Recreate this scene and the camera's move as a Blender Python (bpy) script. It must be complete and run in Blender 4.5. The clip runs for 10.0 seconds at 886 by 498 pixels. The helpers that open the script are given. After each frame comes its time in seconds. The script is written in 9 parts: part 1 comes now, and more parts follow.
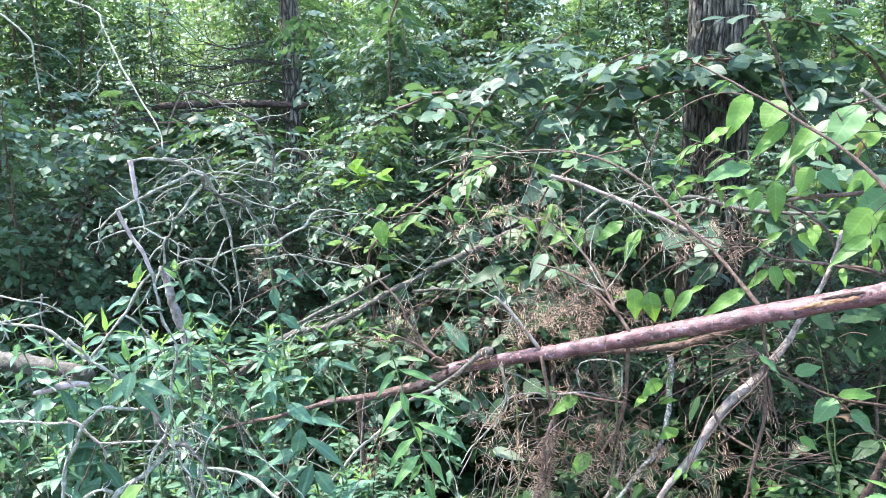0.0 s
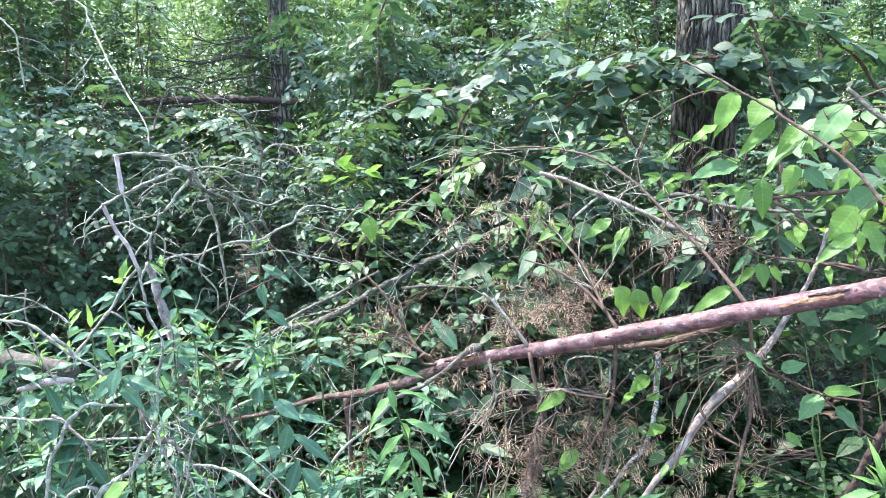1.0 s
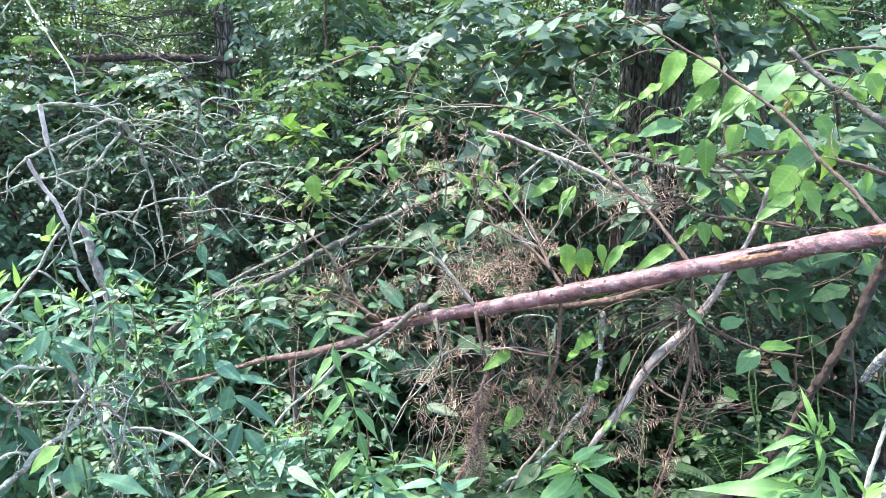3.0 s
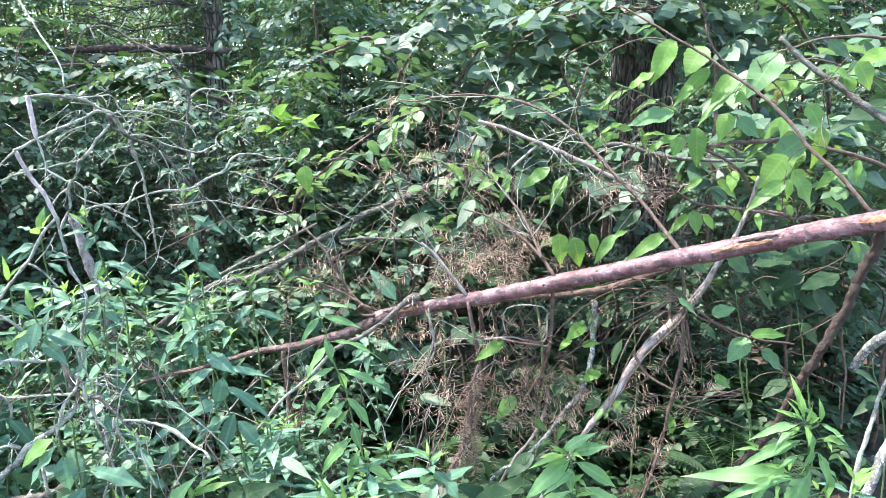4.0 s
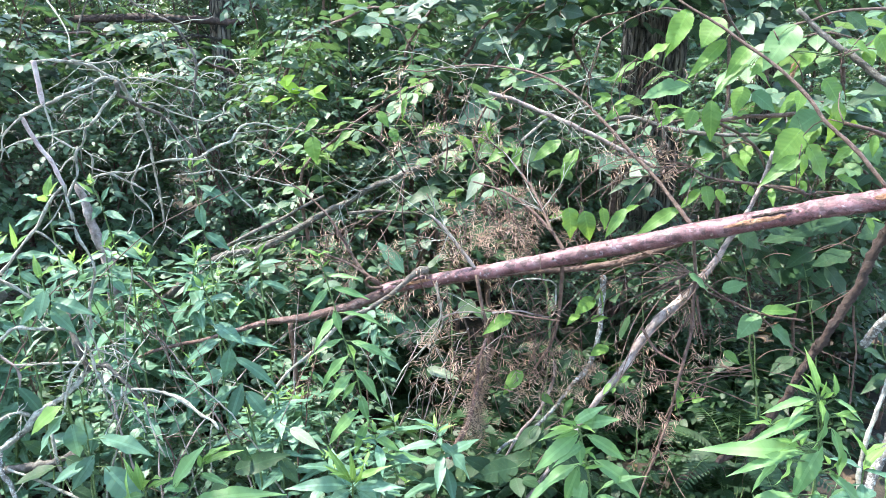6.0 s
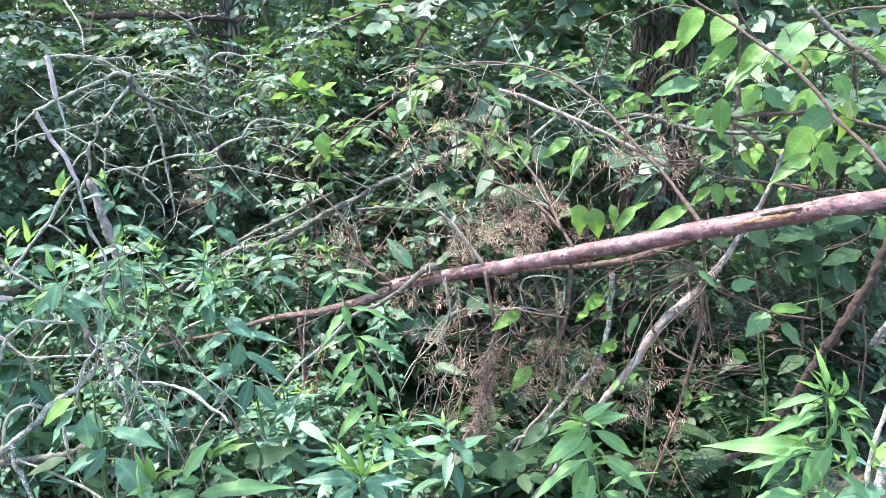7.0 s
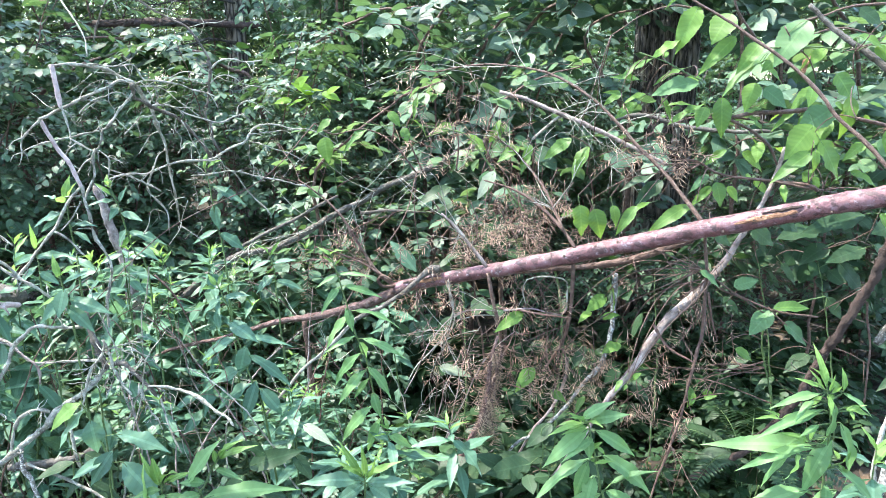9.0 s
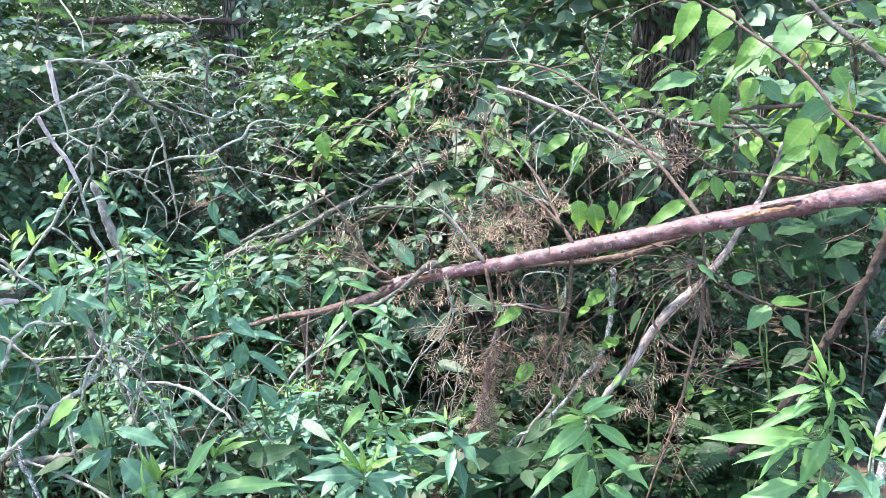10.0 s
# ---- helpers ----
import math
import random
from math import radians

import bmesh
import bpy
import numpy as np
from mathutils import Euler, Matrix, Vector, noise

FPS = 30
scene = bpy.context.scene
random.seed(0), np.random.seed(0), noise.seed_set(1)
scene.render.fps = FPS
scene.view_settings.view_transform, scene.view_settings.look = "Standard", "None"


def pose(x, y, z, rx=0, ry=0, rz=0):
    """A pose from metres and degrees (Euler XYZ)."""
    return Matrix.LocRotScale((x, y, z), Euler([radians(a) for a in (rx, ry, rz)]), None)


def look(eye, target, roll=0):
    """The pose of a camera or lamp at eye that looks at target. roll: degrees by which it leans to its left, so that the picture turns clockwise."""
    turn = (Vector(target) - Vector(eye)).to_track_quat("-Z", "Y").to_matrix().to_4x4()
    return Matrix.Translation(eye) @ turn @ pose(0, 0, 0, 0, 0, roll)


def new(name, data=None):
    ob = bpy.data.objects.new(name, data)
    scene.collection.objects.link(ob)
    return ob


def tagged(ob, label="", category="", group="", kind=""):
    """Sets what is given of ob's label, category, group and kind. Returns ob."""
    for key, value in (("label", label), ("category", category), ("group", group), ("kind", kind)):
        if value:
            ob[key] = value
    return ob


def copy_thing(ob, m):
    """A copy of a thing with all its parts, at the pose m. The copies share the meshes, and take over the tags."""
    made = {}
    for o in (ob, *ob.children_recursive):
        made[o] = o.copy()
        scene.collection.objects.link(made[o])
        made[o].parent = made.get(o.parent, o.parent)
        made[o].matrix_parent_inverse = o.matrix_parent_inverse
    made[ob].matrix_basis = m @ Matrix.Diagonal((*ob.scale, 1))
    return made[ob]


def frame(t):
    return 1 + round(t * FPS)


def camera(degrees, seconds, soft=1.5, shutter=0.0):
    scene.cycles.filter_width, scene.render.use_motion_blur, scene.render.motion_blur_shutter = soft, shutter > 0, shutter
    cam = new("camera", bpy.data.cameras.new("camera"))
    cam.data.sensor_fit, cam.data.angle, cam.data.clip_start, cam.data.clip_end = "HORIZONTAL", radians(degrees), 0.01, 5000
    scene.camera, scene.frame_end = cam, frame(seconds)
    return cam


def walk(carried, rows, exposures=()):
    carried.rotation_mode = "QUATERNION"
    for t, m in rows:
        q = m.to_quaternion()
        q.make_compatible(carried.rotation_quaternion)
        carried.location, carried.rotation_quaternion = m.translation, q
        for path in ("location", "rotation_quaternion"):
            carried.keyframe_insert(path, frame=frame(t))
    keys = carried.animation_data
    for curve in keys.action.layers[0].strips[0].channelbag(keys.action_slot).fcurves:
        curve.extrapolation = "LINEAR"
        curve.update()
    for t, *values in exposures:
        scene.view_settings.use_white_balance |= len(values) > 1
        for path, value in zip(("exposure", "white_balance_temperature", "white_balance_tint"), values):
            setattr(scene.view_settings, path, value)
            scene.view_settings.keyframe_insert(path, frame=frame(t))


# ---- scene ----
cam = camera(63.33, 10.0, 0.3)
PATH = [
    (0, pose(-0.0240, -0.0312, 1.5410, 81.893, 0.719, -0.306)),
    (0.5, pose(-0.0243, -0.0317, 1.5409, 81.924, 0.598, -0.555)),
    (1, pose(-0.0225, -0.0283, 1.5369, 81.698, 0.400, -1.150)),
    (1.5, pose(-0.0193, -0.0173, 1.5292, 81.153, 0.136, -2.100)),
    (2, pose(-0.0085, -0.0098, 1.5069, 80.393, -0.105, -3.210)),
    (2.5, pose(-0.0028, -0.0042, 1.5043, 79.639, -0.261, -4.185)),
    (4, pose(-0.0003, -0.0049, 1.5030, 78.393, -0.034, -5.545)),
    (4.5, pose(0.0001, 0.0000, 1.5001, 77.900, -0.000, -5.600)),
    (5, pose(0.0013, 0.0077, 1.4957, 77.309, -0.123, -5.525)),
    (5.5, pose(-0.0068, 0.0108, 1.4903, 76.797, -0.364, -5.373)),
    (7, pose(-0.0189, 0.0032, 1.4821, 76.408, -0.721, -4.447)),
    (7.5, pose(-0.0195, -0.0014, 1.4776, 76.542, -0.609, -4.114)),
    (8, pose(-0.0178, -0.0044, 1.4794, 76.635, -0.351, -3.940)),
    (8.5, pose(-0.0104, -0.0077, 1.4814, 76.643, -0.090, -3.875)),
    (9, pose(-0.0007, -0.0083, 1.4841, 76.578, 0.062, -3.926)),
    (9.5, pose(-0.0001, -0.0087, 1.4803, 76.461, 0.155, -3.995)),
    (10, pose(0.0003, -0.0094, 1.4790, 76.363, 0.176, -4.074)),
]
EXPOSURE, TINT = 3.24, 8
walk(cam, PATH, [(0.0, EXPOSURE, 6365, TINT), (2.0, EXPOSURE, 6390, TINT), (4.5, EXPOSURE, 6455, TINT), (10.0, EXPOSURE, 6430, TINT)])

# ---- light ----
SUN_ELEV, SUN_AZ = 64.0, 285.0          # azimuth clockwise from +y
world = bpy.data.worlds.new("sky")
scene.world = world
world.use_nodes = True
wn = world.node_tree
sky = wn.nodes.new("ShaderNodeTexSky")
sky.sky_type, sky.sun_disc = "NISHITA", False
sky.sun_elevation, sky.sun_rotation = radians(SUN_ELEV), radians(SUN_AZ)
wn.links.new(sky.outputs[0], wn.nodes["Background"].inputs[0])
wn.nodes["Background"].inputs[1].default_value = 0.15
sun_data = bpy.data.lights.new("sun", "SUN")
sun_data.energy, sun_data.angle, sun_data.color = 2.0, radians(0.53), (1.0, 0.95, 0.86)
sun = new("sun", sun_data)
az, el = radians(SUN_AZ), radians(SUN_ELEV)
sun_way = Vector((math.sin(az) * math.cos(el), math.cos(az) * math.cos(el), math.sin(el)))
sun.matrix_basis = look(sun_way * 40, (0, 0, 0))


# ---- materials ----
class Nodes:
    """Short hand for building one node material."""
    def __init__(self, name):
        self.mat = bpy.data.materials.new(name)
        self.mat.use_nodes = True
        self.t = self.mat.node_tree
        self.bsdf = self.t.nodes["Principled BSDF"]
        self.out = self.t.nodes["Material Output"]

    def add(self, kind, **props):
        n = self.t.nodes.new(kind)
        for k, v in props.items():
            if k in n.inputs:
                n.inputs[k].default_value = v
        return n

    def link(self, a, b):
        self.t.links.new(a, b)

    def noise(self, scale, detail=4.0, rough=0.6, vec=None):
        n = self.add("ShaderNodeTexNoise", Scale=scale, Detail=detail, Roughness=rough)
        if vec is not None:
            self.link(vec, n.inputs["Vector"])
        return n.outputs["Fac"]

    def ramp(self, fac, stops):
        n = self.add("ShaderNodeValToRGB")
        el = n.color_ramp.elements
        while len(el) < len(stops):
            el.new(0.5)
        for e, (p, c) in zip(el, stops):
            e.position, e.color = p, (*c, 1)
        self.link(fac, n.inputs[0])
        return n.outputs[0]

    def mix(self, fac, a, b, blend="MIX"):
        n = self.t.nodes.new("ShaderNodeMix")
        n.data_type, n.blend_type = "RGBA", blend
        for sock, v in ((n.inputs[0], fac), (n.inputs[6], a), (n.inputs[7], b)):
            if isinstance(v, (int, float)):
                sock.default_value = v
            elif isinstance(v, tuple):
                sock.default_value = (*v, 1)
            else:
                self.link(v, sock)
        return n.outputs[2]

    def math(self, op, a, b=0.0, c=None):
        n = self.t.nodes.new("ShaderNodeMath")
        n.operation = op
        for i, v in enumerate((a, b, c)):
            if v is None:
                continue
            if isinstance(v, (int, float)):
                n.inputs[i].default_value = v
            else:
                self.link(v, n.inputs[i])
        return n.outputs[0]

    def stretch(self, s):
        tc = self.add("ShaderNodeTexCoord")
        mp = self.add("ShaderNodeMapping")
        mp.inputs["Scale"].default_value = s
        self.link(tc.outputs["Object"], mp.inputs["Vector"])
        return mp.outputs[0]

    def bump(self, h, dist, strength=0.6):
        n = self.add("ShaderNodeBump", Strength=strength, Distance=dist)
        self.link(h, n.inputs["Height"])
        self.link(n.outputs[0], self.bsdf.inputs["Normal"])
        return n.outputs[0]


def leaf_material(name, dark, light, through_col, rough=0.42, trans=0.35, per="island", blemish=(0.25, 0.2, 0.05), veins=9.0, spec=0.5, vein_mix=0.10):
    """A thin leaf: gloss and diffuse above, light passing through, pleated side veins, blotches."""
    m = Nodes(name)
    rnd = m.add("ShaderNodeNewGeometry").outputs["Random Per Island"] if per == "island" else m.add("ShaderNodeObjectInfo").outputs["Random"]
    big = m.noise(9.0, 3.0)
    fine = m.noise(140.0, 3.0)
    tone = m.math("ADD", m.math("MULTIPLY", rnd, 0.85), m.math("MULTIPLY", big, 0.3))
    base = m.mix(tone, dark, light)
    base = m.mix(m.math("MULTIPLY", fine, 0.35), base, tuple(c * 0.55 for c in dark))
    spots = m.math("GREATER_THAN", m.noise(55.0, 2.0), 0.70)
    base = m.mix(m.math("MULTIPLY", spots, 0.55), base, blemish)
    uv = m.add("ShaderNodeUVMap")
    sep = m.add("ShaderNodeSeparateXYZ")
    m.link(uv.outputs[0], sep.inputs[0])
    across = m.math("ABSOLUTE", m.math("SUBTRACT", sep.outputs[0], 0.5))
    stripes = m.math("SINE", m.math("MULTIPLY", m.math("SUBTRACT", sep.outputs[1], m.math("MULTIPLY", across, 0.55)), 6.283 * veins))
    rib = m.math("LESS_THAN", across, 0.022)
    base = m.mix(m.math("MULTIPLY", rib, 0.22), base, tuple(min(1, c * 1.7 + 0.02) for c in light))
    vein = m.math("POWER", m.math("MAXIMUM", stripes, 0.0), 14.0)
    base = m.mix(m.math("MULTIPLY", vein, vein_mix), base, tuple(min(1, c * 1.5 + 0.02) for c in light))
    furrow = m.math("POWER", m.math("MAXIMUM", m.math("MULTIPLY", stripes, -1.0), 0.0), 3.0)
    base = m.mix(m.math("MULTIPLY", furrow, vein_mix * 1.6), base, tuple(c * 0.55 for c in dark))
    m.link(base, m.bsdf.inputs["Base Color"])
    m.bsdf.inputs["Roughness"].default_value = rough
    m.bsdf.inputs["Specular IOR Level"].default_value = spec
    h = m.math("ADD", m.math("MULTIPLY", stripes, -0.35), m.math("MULTIPLY", fine, 0.6))
    nrm = m.bump(h, 0.0008, 0.3)
    tr = m.add("ShaderNodeBsdfTranslucent")
    m.link(m.mix(0.55, base, through_col), tr.inputs[0])
    m.link(nrm, tr.inputs["Normal"])
    ms = m.add("ShaderNodeMixShader")
    ms.inputs[0].default_value = trans
    m.link(m.bsdf.outputs[0], ms.inputs[1])
    m.link(tr.outputs[0], ms.inputs[2])
    m.link(ms.outputs[0], m.out.inputs[0])
    return m.mat


def bark_material(name, dark, mid, pale, scale=30.0, rough=0.85, lichen=None, lichen_at=0.62, grain=(1, 1, 1), bump=0.004, fleck=0.0):
    """Bark: a coarse and a fine tone, pores, and patches of lichen where given."""
    m = Nodes(name)
    v = m.stretch(grain)
    coarse = m.noise(scale * 0.35, 4.0, 0.6, v)
    fine = m.noise(scale * 1.6, 9.0, 0.72, v)
    col = m.ramp(coarse, [(0.3, dark), (0.52, mid), (0.75, pale)])
    grit = m.add("ShaderNodeClamp")
    m.link(m.math("MULTIPLY", m.math("SUBTRACT", fine, 0.42), 3.5), grit.inputs[0])
    col = m.mix(m.math("MULTIPLY", grit.outputs[0], 0.6), col, tuple(c * 0.4 for c in dark))
    pores = m.add("ShaderNodeTexVoronoi", Scale=scale * 2.2)
    m.link(v, pores.inputs["Vector"])
    pit = m.math("LESS_THAN", pores.outputs["Distance"], 0.17)
    col = m.mix(m.math("MULTIPLY", pit, 0.45), col, tuple(c * 0.35 for c in dark))
    if lichen:
        patch = m.noise(scale * 0.8, 6.0, 0.75, v)
        edge = m.math("MULTIPLY", m.math("SUBTRACT", patch, lichen_at), 14.0)
        n = m.add("ShaderNodeClamp")
        m.link(edge, n.inputs[0])
        col = m.mix(n.outputs[0], col, lichen)
    if fleck:
        marks = m.add("ShaderNodeClamp")
        m.link(m.math("MULTIPLY", m.math("SUBTRACT", m.noise(48.0, 5.0, 0.65, m.stretch((0.55, 1, 1))), 1.0 - fleck), 16.0), marks.inputs[0])
        col = m.mix(m.math("MULTIPLY", marks.outputs[0], 0.8), col, tuple(c * 0.45 for c in dark))
    m.link(col, m.bsdf.inputs["Base Color"])
    m.bsdf.inputs["Roughness"].default_value = rough
    m.bump(m.math("SUBTRACT", m.math("MULTIPLY", coarse, 1.5), m.math("MULTIPLY", fine, 1.6)), bump, 0.9)
    return m.mat


M_SHRUB = leaf_material("shrub_leaf", (0.021, 0.046, 0.031), (0.108, 0.180, 0.110), (0.18, 0.33, 0.07), 0.48, 0.26, spec=0.32)
M_FAR = leaf_material("canopy_leaf", (0.055, 0.115, 0.028), (0.15, 0.235, 0.085), (0.36, 0.49, 0.16), 0.42, 0.5)
# Bluish broad leaves, darkened in colour so their boughs read as shaded.
M_SLATE = leaf_material("bluish_shade_toned_leaf", (0.024, 0.046, 0.032), (0.073, 0.119, 0.080), (0.14, 0.28, 0.09), 0.5, 0.24, spec=0.32)
# Leaf green kept very dark to stand in for deep shade.
M_DARK = leaf_material("shade_toned_leaf", (0.012, 0.031, 0.014), (0.029, 0.064, 0.026), (0.09, 0.20, 0.035), 0.5, 0.20, spec=0.25)
M_BEECH = leaf_material("fresh_broad_leaf", (0.052, 0.125, 0.032), (0.142, 0.255, 0.048), (0.34, 0.52, 0.06), 0.5, 0.38, "object", veins=9.0, spec=0.36, vein_mix=0.13)
M_WEED = leaf_material("weed_leaf", (0.036, 0.094, 0.059), (0.126, 0.236, 0.152), (0.17, 0.33, 0.12), 0.46, 0.32, "object", veins=9.0, spec=0.38, vein_mix=0.06)
M_TIP = leaf_material("young_weed_leaf", (0.088, 0.185, 0.046), (0.170, 0.295, 0.082), (0.28, 0.45, 0.09), 0.5, 0.42, "object", veins=9.0, spec=0.3, vein_mix=0.06)
M_LUSH = leaf_material("fresh_weed_leaf", (0.085, 0.182, 0.070), (0.172, 0.310, 0.118), (0.27, 0.46, 0.11), 0.5, 0.38, "object", veins=9.0, spec=0.38, vein_mix=0.06)
M_PALE = leaf_material("pale_leaf_underside", (0.056, 0.128, 0.050), (0.088, 0.172, 0.066), (0.25, 0.38, 0.15), 0.5, 0.25, "object", spec=0.3)
M_FRESH = leaf_material("fresh_shrub_leaf", (0.042, 0.092, 0.044), (0.120, 0.205, 0.088), (0.26, 0.41, 0.12), 0.5, 0.36, spec=0.32)
# Yellow-green made extra bright to carry a patch of sun.
M_BRIGHT = leaf_material("sun_toned_leaf", (0.12, 0.25, 0.025), (0.21, 0.36, 0.035), (0.42, 0.62, 0.06), 0.42, 0.5, "object")
M_NEEDLE = bark_material("dry_needle", (0.21, 0.122, 0.084), (0.41, 0.275, 0.195), (0.60, 0.46, 0.365), 30.0, 0.65)
# Lilac pale and patch colours also carry sky sheen on the bark.
M_LOG = bark_material("red_brown_bark", (0.074, 0.029, 0.031), (0.182, 0.079, 0.086), (0.295, 0.188, 0.210), 58.0, 0.29, (0.315, 0.255, 0.278), 0.57, (1, 1, 1), 0.003, 0.48)
M_TIPBARK = bark_material("dull_brown_bark", (0.060, 0.030, 0.026), (0.160, 0.085, 0.074), (0.27, 0.195, 0.185), 120.0, 0.45, (0.24, 0.21, 0.20), 0.62, (1, 1, 1), 0.005, 0.45)
M_TWIG = bark_material("brown_twig_bark", (0.052, 0.027, 0.020), (0.122, 0.068, 0.052), (0.21, 0.145, 0.12), 160.0, 0.6, (0.25, 0.22, 0.20), 0.66)
M_LIMB = bark_material("dark_rough_bark", (0.022, 0.013, 0.010), (0.050, 0.028, 0.022), (0.095, 0.060, 0.050), 120.0, 0.8, (0.12, 0.11, 0.10), 0.66, (1, 1, 1), 0.005)
M_DEAD = bark_material("grey_dead_wood", (0.075, 0.068, 0.056), (0.33, 0.315, 0.262), (0.60, 0.585, 0.52), 110.0, 0.7, (0.36, 0.43, 0.35), 0.56, (1, 1, 1), 0.004)
M_PEELED = bark_material("peeled_pinkish_wood", (0.26, 0.18, 0.175), (0.50, 0.39, 0.385), (0.64, 0.54, 0.535), 60.0, 0.6, (0.42, 0.40, 0.40), 0.6, (1, 1, 1), 0.003)
M_PALEWOOD = bark_material("weathered_pale_bark", (0.100, 0.074, 0.066), (0.29, 0.228, 0.212), (0.50, 0.435, 0.415), 70.0, 0.75, (0.33, 0.36, 0.30), 0.60, (1, 1, 1), 0.005)
M_GREY = bark_material("dull_grey_bark", (0.045, 0.037, 0.031), (0.115, 0.100, 0.087), (0.22, 0.20, 0.18), 110.0, 0.85, (0.26, 0.29, 0.24), 0.60, (1, 1, 1), 0.005)
M_LICHEN = bark_material("lichen_covered_bark", (0.07, 0.06, 0.055), (0.16, 0.15, 0.14), (0.30, 0.30, 0.29), 120.0, 0.9, (0.42, 0.44, 0.43), 0.50, (1, 1, 1), 0.005)
M_TRUNK = bark_material("furrowed_grey_bark", (0.024, 0.020, 0.017), (0.060, 0.053, 0.046), (0.120, 0.110, 0.098), 70.0, 0.95, (0.12, 0.14, 0.09), 0.66, (1, 1, 0.3), 0.012)


def plated_bark(name, crack, ridge, pale):
    """Old bark: long upright plates parted by dark cracks."""
    m = Nodes(name)
    v = m.stretch((1, 1, 0.24))
    bend = m.add("ShaderNodeTexNoise", Scale=16.0, Detail=3.0)
    m.link(v, bend.inputs["Vector"])
    warp = m.t.nodes.new("ShaderNodeVectorMath")
    warp.operation = "MULTIPLY_ADD"
    warp.inputs[1].default_value = (0.045, 0.045, 0.045)
    m.link(bend.outputs["Color"], warp.inputs[0])
    m.link(v, warp.inputs[2])
    cell = m.add("ShaderNodeTexVoronoi", Scale=26.0)
    cell.feature = "DISTANCE_TO_EDGE"
    m.link(warp.outputs[0], cell.inputs["Vector"])
    fine = m.noise(260.0, 8.0, 0.7, v)
    tone = m.noise(22.0, 4.0, 0.6, v)
    col = m.ramp(tone, [(0.3, ridge), (0.7, pale)])
    col = m.mix(m.math("MULTIPLY", fine, 0.35), col, tuple(c * 0.5 for c in ridge))
    open_ = m.add("ShaderNodeClamp")
    m.link(m.math("MULTIPLY", cell.outputs["Distance"], 3.6), open_.inputs[0])
    col = m.mix(open_.outputs[0], crack, col)
    m.link(col, m.bsdf.inputs["Base Color"])
    m.bsdf.inputs["Roughness"].default_value = 0.95
    m.bump(m.math("ADD", m.math("MULTIPLY", open_.outputs[0], 1.6), fine), 0.022, 1.0)
    return m.mat


M_OAK = plated_bark("plated_oak_bark", (0.020, 0.016, 0.013), (0.185, 0.158, 0.130), (0.36, 0.32, 0.27))
M_SPLIT = bark_material("split_orange_wood", (0.15, 0.065, 0.036), (0.33, 0.165, 0.095), (0.46, 0.30, 0.20), 120.0, 0.8, None, 0.6, (1, 1, 1), 0.003)
M_STEM = bark_material("green_stem", (0.05, 0.10, 0.030), (0.10, 0.17, 0.05), (0.16, 0.22, 0.08), 150.0, 0.6)
M_SOIL = bark_material("leaf_litter_soil", (0.018, 0.013, 0.009), (0.040, 0.029, 0.020), (0.08, 0.06, 0.04), 30.0, 0.95, (0.03, 0.05, 0.015), 0.58, (1, 1, 1), 0.02)
M_LITTER = leaf_material("dead_fallen_leaf", (0.045, 0.028, 0.016), (0.12, 0.075, 0.042), (0.25, 0.16, 0.08), 0.7, 0.15)


# ---- mesh helpers ----
def mesh_of(name, verts, faces, mat, uvs=None, smooth=True):
    me = bpy.data.meshes.new(name)
    me.from_pydata([tuple(v) for v in verts], [], [tuple(f) for f in faces])
    if smooth:
        me.polygons.foreach_set("use_smooth", [True] * len(me.polygons))
    if uvs is not None:
        lay = me.uv_layers.new(name="UVMap")
        idx = np.empty(len(me.loops), dtype=np.int32)
        me.loops.foreach_get("vertex_index", idx)
        lay.data.foreach_set("uv", np.asarray(uvs, dtype=np.float32)[idx].ravel())
    me.materials.append(mat)
    return me


def thing(name, at, label, category, group="", kind=""):
    ob = new(name)
    ob.location = at
    ob.empty_display_size = 0.1
    return tagged(ob, label, category, group, kind)


def origin(ob):
    return ob.matrix_basis.translation + (origin(ob.parent) if ob.parent else Vector((0, 0, 0)))


def part(name, verts, faces, mat, parent, label="", uvs=None, kind="", smooth=True):
    """One mesh object under a thing or a part; verts in world metres."""
    o = origin(parent)
    ob = new(name, mesh_of(name, np.asarray(verts) - np.array(o), faces, mat, uvs, smooth))
    ob.parent = parent
    return tagged(ob, label, kind=kind)


def spline(ctrl, step):
    """Points and radii along a smooth curve through the control points (x, y, z, r)."""
    c = np.array(ctrl, dtype=float)
    c = np.vstack([2 * c[0] - c[1], c, 2 * c[-1] - c[-2]])
    out = []
    for i in range(1, len(c) - 2):
        a, b, d, e = c[i - 1], c[i], c[i + 1], c[i + 2]
        n = max(2, int(np.linalg.norm(d[:3] - b[:3]) / step))
        for k in range(n):
            t = k / n
            out.append(0.5 * (2 * b + (d - a) * t + (2 * a - 5 * b + 4 * d - e) * t * t + (3 * b - a - 3 * d + e) * t ** 3))
    out.append(c[-2])
    out = np.array(out)
    out[:, 3] = np.maximum(out[:, 3], 0.0006)
    return out


